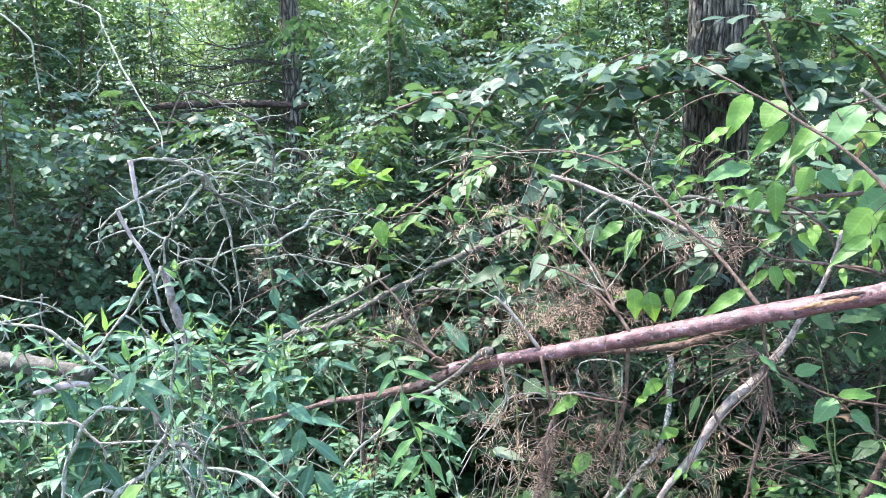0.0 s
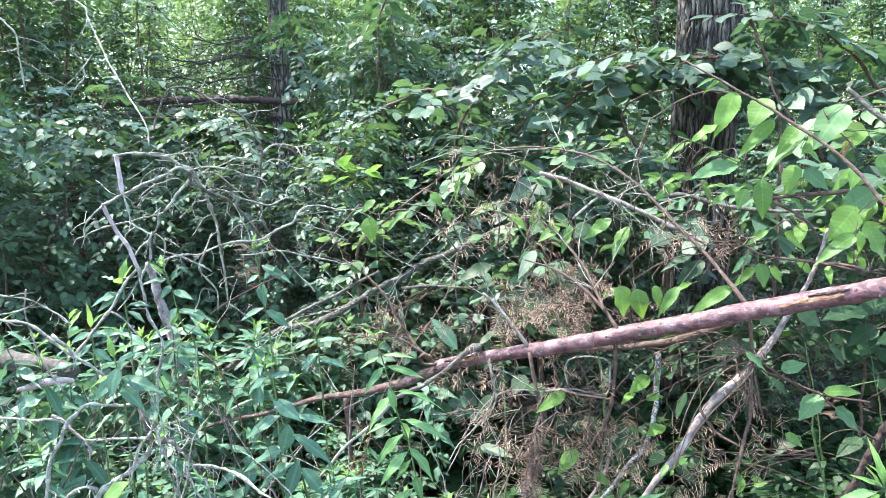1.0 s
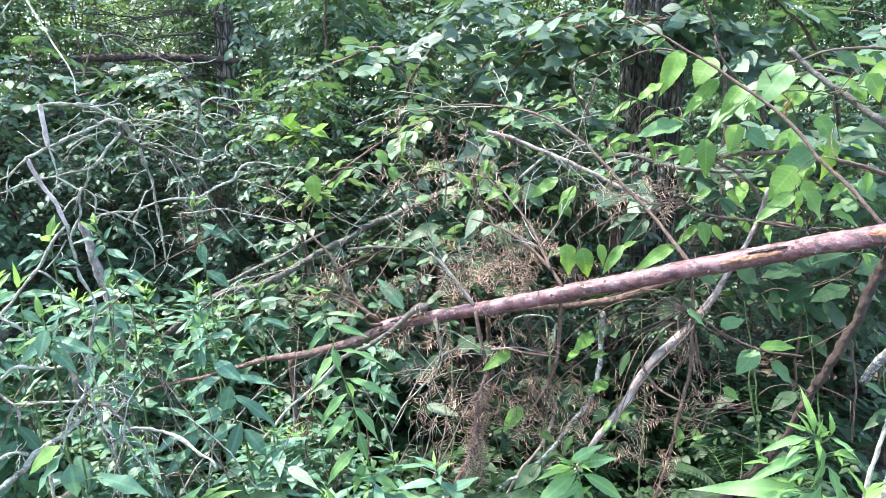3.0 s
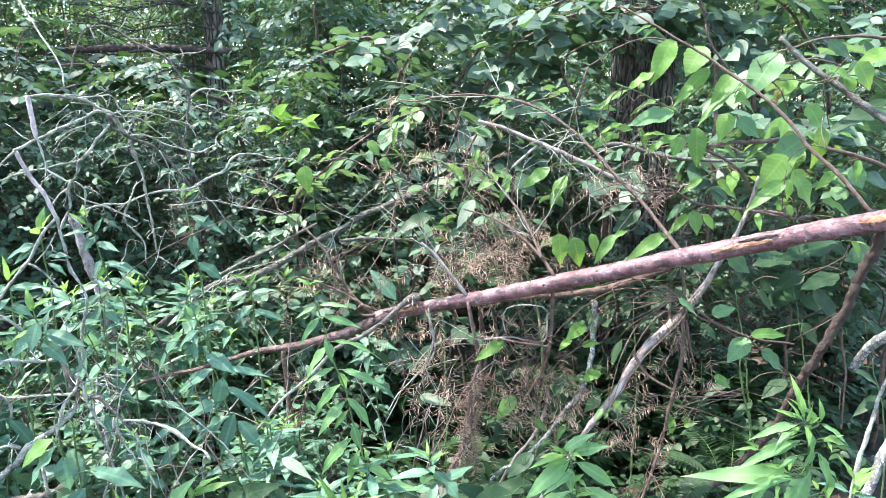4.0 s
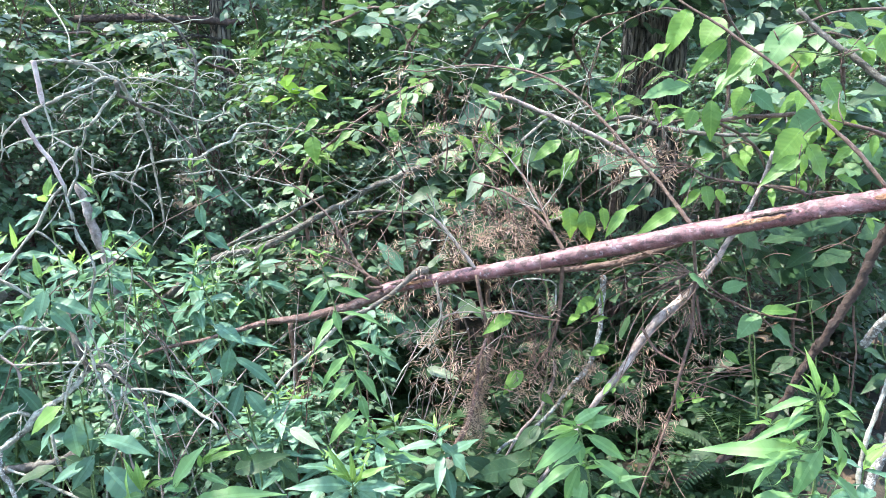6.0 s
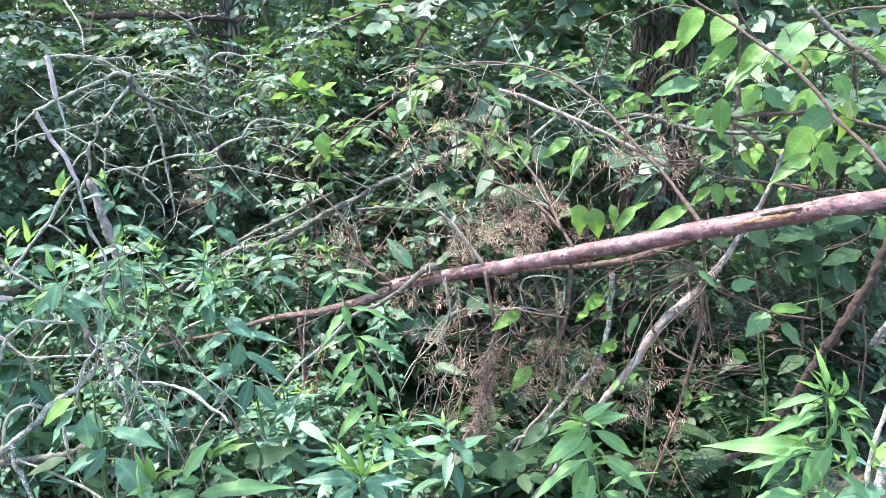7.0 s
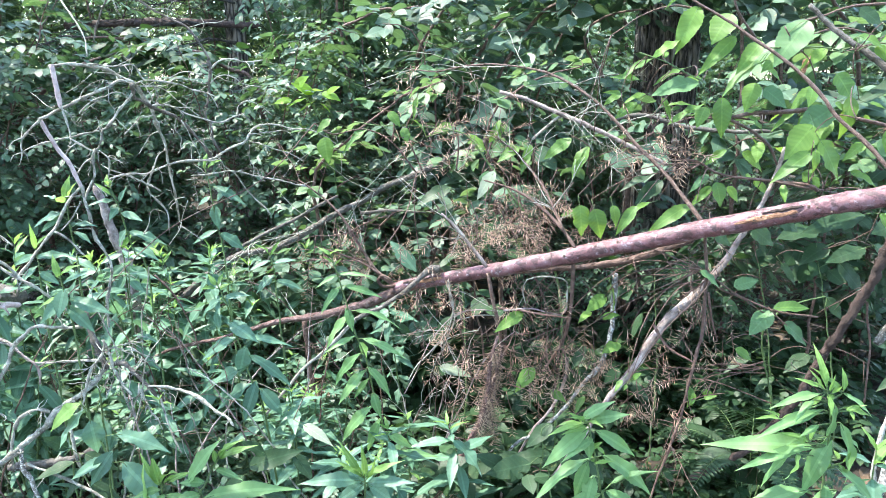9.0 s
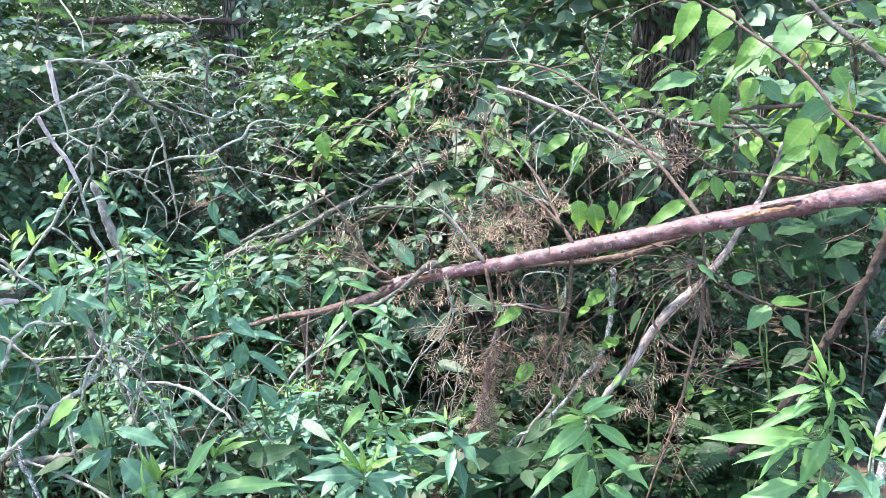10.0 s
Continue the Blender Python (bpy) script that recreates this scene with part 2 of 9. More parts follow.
def tube(path, sides=7, rough=0.08, seed=0.0, knots=0.0):
    """A closed tapering tube along path rows (x, y, z, r), with an uneven surface."""
    p, r = path[:, :3], path[:, 3]
    n = len(p)
    tan = np.gradient(p, axis=0)
    tan /= np.linalg.norm(tan, axis=1)[:, None] + 1e-12
    up = np.array([0.31, 0.17, 0.93])
    verts, faces = [], []
    for i in range(n):
        u = np.cross(tan[i], up)
        u /= np.linalg.norm(u) + 1e-9
        v = np.cross(tan[i], u)
        swell = 1 + knots * max(0.0, noise.noise((p[i][0] * 17 + seed, p[i][1] * 17, p[i][2] * 17)))
        for k in range(sides):
            a = 2 * math.pi * k / sides
            d = u * math.cos(a) + v * math.sin(a)
            q = p[i] + d * r[i]
            w = 1 + rough * (noise.noise((q[0] * 60 + seed, q[1] * 60, q[2] * 60)) * 2 + noise.noise((q[0] * 170, q[1] * 170 + seed, q[2] * 170)))
            verts.append(p[i] + d * r[i] * w * swell)
        if i:
            for k in range(sides):
                a, b = (i - 1) * sides + k, (i - 1) * sides + (k + 1) % sides
                faces.append((a, b, b + sides, a + sides))
    verts += [p[0], p[-1] + tan[-1] * r[-1]]
    for k in range(sides):
        faces.append(((k + 1) % sides, k, n * sides))
        faces.append(((n - 1) * sides + k, (n - 1) * sides + (k + 1) % sides, n * sides + 1))
    return verts, faces


def wobbled(ctrl, step, amount, seed):
    q = spline(ctrl, step)
    n = len(q)
    for i in range(n):
        f = min(1.0, i / 4, (n - 1 - i) / 4 + 0.3)
        w = noise.noise_vector((q[i][0] * 9 + seed, q[i][1] * 9, q[i][2] * 9))
        w2 = noise.noise_vector((q[i][0] * 31 + seed, q[i][1] * 31, q[i][2] * 31 + 7))
        q[i, :3] += (np.array(w) + 0.35 * np.array(w2)) * amount * f
    return q


class Pile:
    """Gathers pieces that become one mesh."""
    def __init__(self):
        self.v, self.f, self.uv = [], [], []

    def put(self, verts, faces, uvs=None):
        o = len(self.v)
        self.v += [tuple(x) for x in verts]
        self.f += [tuple(i + o for i in f) for f in faces]
        self.uv += list(uvs) if uvs is not None else [(0.3, 0.3)] * len(verts)


TWIG_POINTS = {}


def branch(name, ctrl, mat, parent, label="", wob=0.006, sides=7, seed=0.0, step=0.02, rough=0.08, knots=0.25):
    q = wobbled(ctrl, step, wob, seed)
    TWIG_POINTS.setdefault(parent.name, []).extend(tuple(p[:3]) for p in q)
    v, f = tube(q, sides, rough, seed, knots)
    return part(name, v, f, mat, parent, label)


# ---- leaves ----
def small_leaf():
    """Ovate leaf along +y, 1 long, folded on its midrib: verts, faces, uvs."""
    mid = [(0, 0, 0), (0, 0.14, 0.0), (0, 0.32, 0.012), (0, 0.52, 0.014), (0, 0.70, 0.0), (0, 0.86, -0.03), (0, 1, -0.08)]
    edge = [(0.17, 0.09, 0.03), (0.295, 0.27, 0.045), (0.32, 0.48, 0.04), (0.245, 0.68, 0.015), (0.125, 0.85, -0.02)]
    v = mid + [(-x * 1.04, y, z * 0.7) for x, y, z in edge] + edge
    f = [(0, 1, 7), (0, 12, 1), (5, 6, 11), (5, 16, 6)]
    for k in range(4):
        f += [(k + 1, k + 2, k + 8, k + 7), (k + 1, k + 12, k + 13, k + 2)]
    return np.array(v), f, np.array([(0.5 + x, y) for x, y, z in v])


def far_leaf():
    """The same leaf for distant crowns, four corners."""
    v = [(0, 0, 0), (0, 1, -0.04), (-0.3, 0.42, 0.06), (0.3, 0.42, 0.06)]
    return np.array(v), [(0, 1, 2), (0, 3, 1)], np.array([(0.5 + x, y) for x, y, z in v])


def mid_leaf():
    """The same leaf for the understorey shrubs, folded and arched, ten faces."""
    v = [(0, 0, 0), (0, 0.30, 0.015), (0, 0.66, 0.005), (0, 1, -0.09), (-0.24, 0.14, 0.03), (-0.335, 0.42, 0.05), (-0.20, 0.76, 0.0), (0.25, 0.15, 0.045), (0.325, 0.45, 0.06), (0.19, 0.77, 0.01)]
    f = [(0, 1, 4), (1, 5, 4), (1, 2, 5), (2, 6, 5), (2, 3, 6), (0, 7, 1), (1, 7, 8), (1, 8, 2), (2, 8, 9), (2, 9, 3)]
    return np.array(v), f, np.array([(0.5 + x, y) for x, y, z in v])


def blade_mesh(name, mat, shape, scale, fold, droop, teeth=0.0, twist=0.0, ripple=0.0, seed=0, n=15):
    """A leaf along +y, 1 long, upper side +z; shape gives half the width along its length."""
    rng = random.Random(seed)
    v, uv, f = [], [], []
    for i in range(n):
        y = i / (n - 1)
        w = max(0.003, shape(y) * scale)
        wl, wr = w * (1 + rng.uniform(-0.06, 0.06)), w * (1 + rng.uniform(-0.06, 0.06))
        if teeth and i % 2 and 0 < i < n - 1:
            wl, wr = wl * (1 + teeth), wr * (1 + teeth)
        zc = -droop * y * y
        tw = twist * (y - 0.3)
        for x in (-wl, 0, wr):
            z = zc + 0.4 * fold * abs(x) + tw * x + ripple * math.sin(y * 14 + (3 if x > 0 else 0)) * abs(x)
            v.append((x, y - 0.10 * droop * y - (0.03 * teeth if i % 2 and x else 0), z))
            uv.append((0.5 + x, y))
        if i:
            o = (i - 1) * 3
            for k in range(2):
                f.append((o + k, o + k + 1, o + k + 4, o + k + 3))
    return mesh_of(name, v, f, mat, np.array(uv))


def OVATE(y):
    return 0.30 * math.sin(math.pi * y ** 0.72) ** 0.85 * (1 - 0.35 * y ** 5)


def LANCE(y):
    return 0.118 * math.sin(math.pi * y ** 0.8) ** 1.15


BEECH_BLADES = [blade_mesh("broad_leaf", M_BEECH, OVATE, k, fo, dr, 0.05, tw, rp, s, 33)
                for s, (k, fo, dr, tw, rp) in enumerate([(1, 0.35, 0.22, 0.1, 0.08), (0.85, 0.6, 0.3, -0.3, 0.12), (1.05, 0.25, 0.15, 0.3, 0.14), (0.9, 0.45, 0.4, 0, 0.1), (0.75, 0.8, 0.25, 0.4, 0.1)])]
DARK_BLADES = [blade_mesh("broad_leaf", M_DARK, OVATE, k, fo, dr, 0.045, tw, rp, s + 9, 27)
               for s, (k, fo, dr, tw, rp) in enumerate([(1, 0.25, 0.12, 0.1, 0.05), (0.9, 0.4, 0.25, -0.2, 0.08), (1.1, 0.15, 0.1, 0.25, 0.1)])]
PALE_BLADES = [blade_mesh("pale_leaf", M_PALE, OVATE, 1, 0.35, 0.2, 0.035, 0.2, 0.1, 31, 31)]
WEED_BLADES = [blade_mesh("weed_leaf", M_WEED, LANCE, k, fo * 1.6, dr, 0.065, tw, rp * 1.6, s + 20, 25)
               for s, (k, fo, dr, tw, rp) in enumerate([(1.05, 0.5, 0.25, 0.2, 0.1), (1.2, 0.35, 0.4, -0.3, 0.15), (1.0, 0.7, 0.12, 0.3, 0.05), (1.35, 0.3, 0.3, 0, 0.2)])]
LUSH_BLADES = [blade_mesh("fresh_weed_leaf", M_LUSH, LANCE, k, fo * 1.5, dr, 0.07, tw, rp * 1.6, s + 60, 25)
               for s, (k, fo, dr, tw, rp) in enumerate([(1.05, 0.5, 0.3, 0.2, 0.1), (1.0, 0.7, 0.15, -0.3, 0.1), (1.1, 0.4, 0.45, 0.2, 0.15)])]
TIP_BLADES = [blade_mesh("young_leaf", M_TIP, LANCE, k, fo * 1.5, dr, 0.09, tw, rp * 1.6, s + 40, 25)
              for s, (k, fo, dr, tw, rp) in enumerate([(1.05, 0.6, 0.35, 0.2, 0.1), (0.9, 0.8, 0.15, -0.3, 0.1), (1.1, 0.45, 0.5, 0.2, 0.15)])]


def frame_of(way, normal):
    """Rotation with +y along way and +z near normal."""
    y = Vector(way).normalized()
    x = y.cross(Vector(normal))
    if x.length < 1e-4:
        x = y.cross(Vector((1, 0.2, 0.1)))
    x.normalize()
    return Matrix((x, y, x.cross(y))).transposed()


def put_leaf(name, me, parent, at, way, normal, length, width=1.0):
    ob = new(name, me)
    ob.parent = parent
    rot = frame_of(way, normal).to_4x4()
    ob.matrix_basis = Matrix.Translation(Vector(at) - origin(parent)) @ rot @ Matrix.Diagonal((length * width, length, length, 1))
    return ob


class Cloud:
    """Many small leaves gathered for one mesh."""
    def __init__(self):
        self.at, self.rot, self.len = [], [], []

    def put(self, at, way, normal, length, width=1.0):
        self.at.append(tuple(at))
        m = frame_of(way, normal)
        self.rot.append(((m[0][0] * width, m[0][1], m[0][2]), (m[1][0] * width, m[1][1], m[1][2]), (m[2][0] * width, m[2][1], m[2][2])))
        self.len.append(length)

    def build(self, name, mat, parent, label="", far=False, mid=False):
        v, f, uv = far_leaf() if far else mid_leaf() if mid else small_leaf()
        rot, at, ln = np.array(self.rot), np.array(self.at), np.array(self.len)
        all_v = (np.einsum("nij,kj->nki", rot, v) * ln[:, None, None] + at[:, None, :]).reshape(-1, 3)
        k = len(v)
        faces = [tuple(i + j * k for i in q) for j in range(len(ln)) for q in f]
        return part(name, all_v, faces, mat, parent, label, np.tile(uv, (len(ln), 1)), "stuff")


def rand_unit(rng):
    a, z = rng.uniform(0, 2 * math.pi), rng.uniform(-1, 1)
    s = math.sqrt(1 - z * z)
    return Vector((s * math.cos(a), s * math.sin(a), z))


def spray(cloud, twigs, rng, at, way, length, leaf, gap, droop=0.35, flat=0.35, tr=0.0018, lit=0.7):
    """A flat leafy twig: alternate leaves along a drooping axis, turned outwards to the light."""
    face = Vector((way[0], way[1], 0))
    face = face.normalized() * lit if face.length > 0.01 else face
    n = max(3, int(length / gap))
    p, d = Vector(at), Vector(way).normalized()
    pts = [(*p, tr)]
    for i in range(n):
        d = (d + Vector((rng.uniform(-0.16, 0.16), rng.uniform(-0.16, 0.16), -droop * 0.12 + rng.uniform(-0.08, 0.08)))).normalized()
        p = p + d * gap
        pts.append((*p, tr * (1 - 0.7 * (i + 1) / n)))
        side = d.cross(Vector((0, 0, 1)))
        if side.length < 0.05:
            side = Vector((1, 0, 0))
        side.normalize()
        s = 1 if i % 2 else -1
        way_l = (d * 0.6 + side * s * rng.uniform(0.5, 1.0) + Vector((0, 0, rng.uniform(-0.6, 0.1)))).normalized()
        nrm = Vector((0, 0, 1)) + face + rand_unit(rng) * flat
        cloud.put(p, way_l, nrm, leaf * rng.uniform(0.65, 1.15), rng.uniform(0.85, 1.15))
    cloud.put(p, d, Vector((0, 0, 1)) + face + rand_unit(rng) * flat, leaf * rng.uniform(0.8, 1.1))
    if twigs is not None:
        q = np.array(pts)
        twigs.put(*tube(q[::2] if len(q) > 5 else q, 3, 0.0))


def make_shrub(name, label, seed, height, spread, leaf, stems, sprays, mat, bark, low=0.15, gap=0.045, group="", flat=0.35, stem_r=0.011, far=False, lit=0.35):
    """An understorey shrub at the origin: stems, twigs, and a mass of leaves in flat sprays."""
    rng = random.Random(seed)
    root = thing(name, (0, 0, 0), label, "shrub", group)
    cloud, twigs = Cloud(), Pile()
    for s in range(stems):
        a = 2 * math.pi * (s + rng.uniform(-0.3, 0.3)) / stems
        out = spread * rng.uniform(0.35, 1.0)
        h = height * rng.uniform(0.7, 1.0)
        ctrl = []
        for k in range(5):
            t = k / 4
            ctrl.append((math.cos(a) * (0.04 + out * t ** 1.5) + rng.uniform(-0.05, 0.05), math.sin(a) * (0.04 + out * t ** 1.5) + rng.uniform(-0.05, 0.05),
                         -0.03 + h * (t ** 0.85), stem_r * rng.uniform(0.8, 1.2) * (1 - 0.75 * t)))
        q = wobbled(ctrl, 0.07, 0.02, seed + s)
        v, f = tube(q, 5, 0.05, seed)
        part("stem", v, f, bark, root)
        for _ in range(sprays):
            t = low + (1 - low) * rng.random() ** 0.8
            i = min(len(q) - 1, int(t * len(q)))
            b = rng.uniform(0, 2 * math.pi)
            way = Vector((math.cos(b), math.sin(b), rng.uniform(-0.15, 0.35)))
            spray(cloud, None if far else twigs, rng, q[i][:3], way, rng.uniform(0.25, 0.65) * (0.6 + 0.4 * spread), leaf, gap, flat=flat, lit=lit)
    if twigs.v:
        part("twig_growth", twigs.v, twigs.f, bark, root, kind="stuff")
    cloud.build("foliage", mat, root, far=far, mid=True)
    return root


def trunk_mesh(at, lean, height, r0, r1, sides=9, seed=0, step=0.25):
    n = int(height / step)
    rows = []
    for i in range(n + 1):
        t = i / n
        rows.append((at[0] + lean[0] * t * height, at[1] + lean[1] * t * height, at[2] + t * height, r0 + (r1 - r0) * t + 0.35 * r0 * math.exp(-t * height * 3)))
    return tube(np.array(rows), sides, 0.03, seed, 0.1)


def make_tree(name, label, at, lean, height, r0, crown_from, crown_r, leaves, leaf, seed, mat=None, group="", trunk=None):
    """A forest tree: trunk, limbs and a broken crown of leafy sprays."""
    rng = random.Random(seed)
    root = thing(name, at, label, "tree", group)
    v, f = trunk if trunk else trunk_mesh((at[0], at[1], at[2] - 0.05), lean, height, r0, r0 * 0.3, 10, seed)
    part("trunk", v, f, M_OAK, root)
    cloud = Cloud()
    n_limb = max(5, leaves // 420)
    for k in range(n_limb):
        t = (crown_from + (height - crown_from) * (k + rng.random()) / n_limb) / height
        b = k * 2.4 + rng.uniform(-0.5, 0.5)
        base = Vector((at[0] + lean[0] * t * height, at[1] + lean[1] * t * height, at[2] + t * height))
        ln = crown_r * (1.15 - 0.6 * abs(t - 0.6)) * rng.uniform(0.7, 1.1)
        way = Vector((math.cos(b), math.sin(b), rng.uniform(0.05, 0.5)))
        ctrl = [(*(base + way * ln * s + Vector((rng.uniform(-.12, .12), rng.uniform(-.12, .12), -0.25 * ln * s * s)) * (1 if s else 0)), r0 * 0.22 * (1 - 0.85 * s)) for s in (0, 0.3, 0.65, 1)]
        q = wobbled(ctrl, 0.25, 0.05, seed + k)
        vv, ff = tube(q, 5, 0.05, seed)
        limb = part("limb", vv, ff, M_TRUNK, root)
        per = leaves // n_limb
        while per > 0:
            i = int(len(q) * (0.25 + 0.75 * rng.random())) - 1
            w = rand_unit(rng)
            w.z = w.z * 0.4
            ln2 = rng.uniform(0.5, 1.2)
            spray(cloud, None, rng, Vector(q[i][:3]) + rand_unit(rng) * 0.2, w, ln2, leaf, leaf * 0.75, flat=0.5)
            per -= int(ln2 / (leaf * 0.75)) + 1
    cloud.build("crown", mat or M_FAR, root, far=True)
    return root


# ---- ground ----
def make_ground():
    xs = np.concatenate([np.linspace(-400, -12, 14), np.linspace(-10, 10, 90), np.linspace(12, 400, 14)])
    ys = np.concatenate([np.linspace(-400, -10, 12), np.linspace(-8, 14, 100), np.linspace(16, 400, 14)])
    v = []
    for y in ys:
        for x in xs:
            z = 0.05 * noise.noise((x * 0.8, y * 0.8, 0)) + 0.02 * noise.noise((x * 4, y * 4, 3)) if abs(x) < 30 and abs(y) < 30 else 0
            v.append((x, y, z - 0.03))
    n = len(xs)
    f = [(j * n + i, j * n + i + 1, (j + 1) * n + i + 1, (j + 1) * n + i) for j in range(len(ys) - 1) for i in range(n - 1)]
    ob = new("ground", mesh_of("ground", v, f, M_SOIL))
    tagged(ob, "dark forest soil under leaf litter", "ground", kind="structure")
    rng = random.Random(5)
    root = thing("leaf_litter", (0, 2.6, 0), "brown dead leaves scattered over the dark soil", "leaf litter", kind="stuff")
    cl = Cloud()
    for _ in range(3500):
        x, y = rng.uniform(-3.5, 4), rng.uniform(0.4, 6)
        w = rand_unit(rng)
        w.z *= 0.2
        cl.put((x, y, 0.05 * noise.noise((x * 0.8, y * 0.8, 0)) - 0.02 + rng.uniform(0, 0.02)), w, Vector((0, 0, 1)) + rand_unit(rng) * 0.5, rng.uniform(0.05, 0.09))
    cl.build("fallen_leaves", M_LITTER, root)


make_ground()

# ---- standing trees ----
def furrowed_trunk(at, lean, height, r0, r1, seed):
    """A thick trunk with deep vertical bark furrows, finest in its lower part."""
    sides = 230
    zs = np.concatenate([np.linspace(0, 3.4, 260), np.linspace(3.5, height, 40)])
    v, f = [], []
    for z in zs:
        t = z / height
        r = r0 + (r1 - r0) * t + 0.3 * r0 * math.exp(-z * 4)
        cx, cy = at[0] + lean[0] * z, at[1] + lean[1] * z
        for k in range(sides):
            a = 2 * math.pi * k / sides
            wob = noise.noise((math.cos(a) * 2, math.sin(a) * 2, z * 2.5 + seed)) * 0.14
            x, y = math.cos(a + wob), math.sin(a + wob)
            n1 = noise.noise((x * 6.5, y * 6.5, z * 2.0 + seed))
            n2 = noise.noise((x * 12, y * 12, z * 5 + seed + 9))
            plate = noise.noise((x * 30, y * 30, z * 34))
            cross = noise.noise((x * 5, y * 5, z * 16 + seed))
            deep = 0.15 * math.exp(-(n1 / 0.10) ** 2) + 0.08 * math.exp(-(n2 / 0.09) ** 2) + 0.05 * math.exp(-(cross / 0.05) ** 2)
            rr = r * (1 - deep + 0.014 * plate)
            v.append((cx + math.cos(a) * rr, cy + math.sin(a) * rr, at[2] + z))
    for j in range(len(zs) - 1):
        for k in range(sides):
            a, b = j * sides + k, j * sides + (k + 1) % sides
            f.append((a, b, b + sides, a + sides))
    return v, f


TRUNK_AT = (1.402, 3.75, 1.611)
make_tree("oak_tree", "mature tree with deeply furrowed grey-brown bark", (TRUNK_AT[0] - 0.008, TRUNK_AT[1], -0.05), (0.012, 0.0), 15.0, 0.175, 7.5, 2.8, 2200, 0.12, 3,
          trunk=furrowed_trunk((TRUNK_AT[0] - 0.008, TRUNK_AT[1], -0.05), (0.012, 0.0), 15.0, 0.175, 0.07, 2.0))
FAR_TRUNKS = [
    ((-1.429, 7, 1.898), 0.10, (0.0, 0.0), "straight dark trunk standing among the shrubs"),
    ((3.837, 8, 2.615), 0.10, (-0.02, 0.0), "slim dark trunk in the sunlit far wood"),
    ((4.688, 8.6, 2.642), 0.13, (0.01, 0.0), "dark trunk in the sunlit far wood"),
    ((2.917, 9.5, 3.226), 0.09, (0.0, 0.0), "slim dark trunk in the far wood"),
    ((6.014, 9, 2.71), 0.06, (0.02, 0.0), "thin dark trunk in the far wood"),
    ((-1.485, 11, 3.385), 0.08, (0.01, 0.0), "thin trunk half hidden by leaves"),
]
FAR_TREES = []
for i, (p, r, lean, lab) in enumerate(FAR_TRUNKS):
    FAR_TREES.append(make_tree("forest_tree", lab, (p[0] - lean[0] * 2, p[1], -0.05), lean, 13.0, r, 6.5 if i else 10.0, 2.4 if i else 1.6, 1300 if i else 420, 0.13, 50 + i, group="trees of the wood"))
# Trees added all round; their crowns stay unseen and break up the light.
for i, (x, y, h, r) in enumerate([(-10.5, 4.0, 13, 0.14), (5.6, 1.5, 14, 0.15), (-4.0, -4.5, 14, 0.16), (4.5, -5.5, 14, 0.15), (-4.6, 12.5, 14, 0.13), (5.0, 11.5, 14, 0.15), (1.0, 14.0, 15, 0.15),
                                  (-8, 14, 14, 0.15), (9, 16, 14, 0.15), (-2.5, 17, 15, 0.15), (4, 20, 15, 0.15), (-11, 7, 14, 0.15), (11, 6, 14, 0.15)]):
    make_tree("forest_tree", "added forest tree with an unseen leafy summer crown", (x, y, -0.05), (0, 0), h, r, 4.5 if y < 9 else 8.0, 3.4 if y < 9 else 2.4, 3200 if y < 9 else 450, 0.14, 90 + i, group="trees of the wood")

for k, ctrl in enumerate([[(-1.395, 6.9, 1.952, 0.024), (-1.725, 6.652, 1.952, 0.021), (-2.062, 6.371, 1.885, 0.017), (-2.362, 6.086, 1.788, 0.014), (-2.533, 5.9, 1.795, 0.012)], [(-1.403, 6.9, 2.137, 0.019), (-1.629, 6.709, 2.164, 0.016), (-1.931, 6.438, 2.089, 0.011), (-2.158, 6.2, 2.116, 0.007)], [(-1.405, 6.9, 1.793, 0.019), (-1.603, 6.695, 1.812, 0.015), (-1.79, 6.482, 1.727, 0.011), (-1.928, 6.3, 1.63, 0.007)],
                          [(-1.393, 6.9, 2.282, 0.019), (-1.698, 6.663, 2.344, 0.015), (-2, 6.417, 2.242, 0.011), (-2.227, 6.2, 2.285, 0.007)], [(-1.389, 6.9, 2.04, 0.016), (-1.114, 6.758, 2.079, 0.013), (-0.853, 6.612, 1.993, 0.01), (-0.647, 6.5, 2.014, 0.008)], [(-1.371, 6.9, 2.474, 0.019), (-1.558, 6.717, 2.514, 0.016), (-1.853, 6.425, 2.421, 0.011), (-2.04, 6.2, 2.448, 0.007)]]):
    limb = branch("dead_limb", [(x, y, z, r * 0.65) for x, y, z, r in ctrl], M_TRUNK, FAR_TREES[0], "", 0.03, 6, 140.0 + k, 0.06)
    DEAD_RNG = random.Random(140 + k)
    q = spline(ctrl, 0.05)
    pile = Pile()
    for _ in range(22):
        i = DEAD_RNG.randrange(1, len(q))
        way = Vector(q[i][:3] - q[i - 1][:3]).normalized() * 0.6 + rand_unit(DEAD_RNG) * 0.7
        rows = [(*(Vector(q[i][:3]) + way * t + Vector((0, 0, -0.12 * t * t)) + rand_unit(DEAD_RNG) * 0.02), 0.004 * (1 - 0.7 * t)) for t in (0, 0.18, 0.36, 0.55)]
        pile.put(*tube(np.array(rows), 3, 0))
    part("twig_growth", pile.v, pile.f, M_TRUNK, limb, kind="stuff")

# Slim tree outside the view, added so its crown shades the upper left.
make_tree("forest_tree", "unseen slim tree added to shade the upper left", (-6.7, 5.8, -0.05), (0, 0), 14, 0.12, 8.0, 2.0, 900, 0.14, 131, group="trees of the wood")

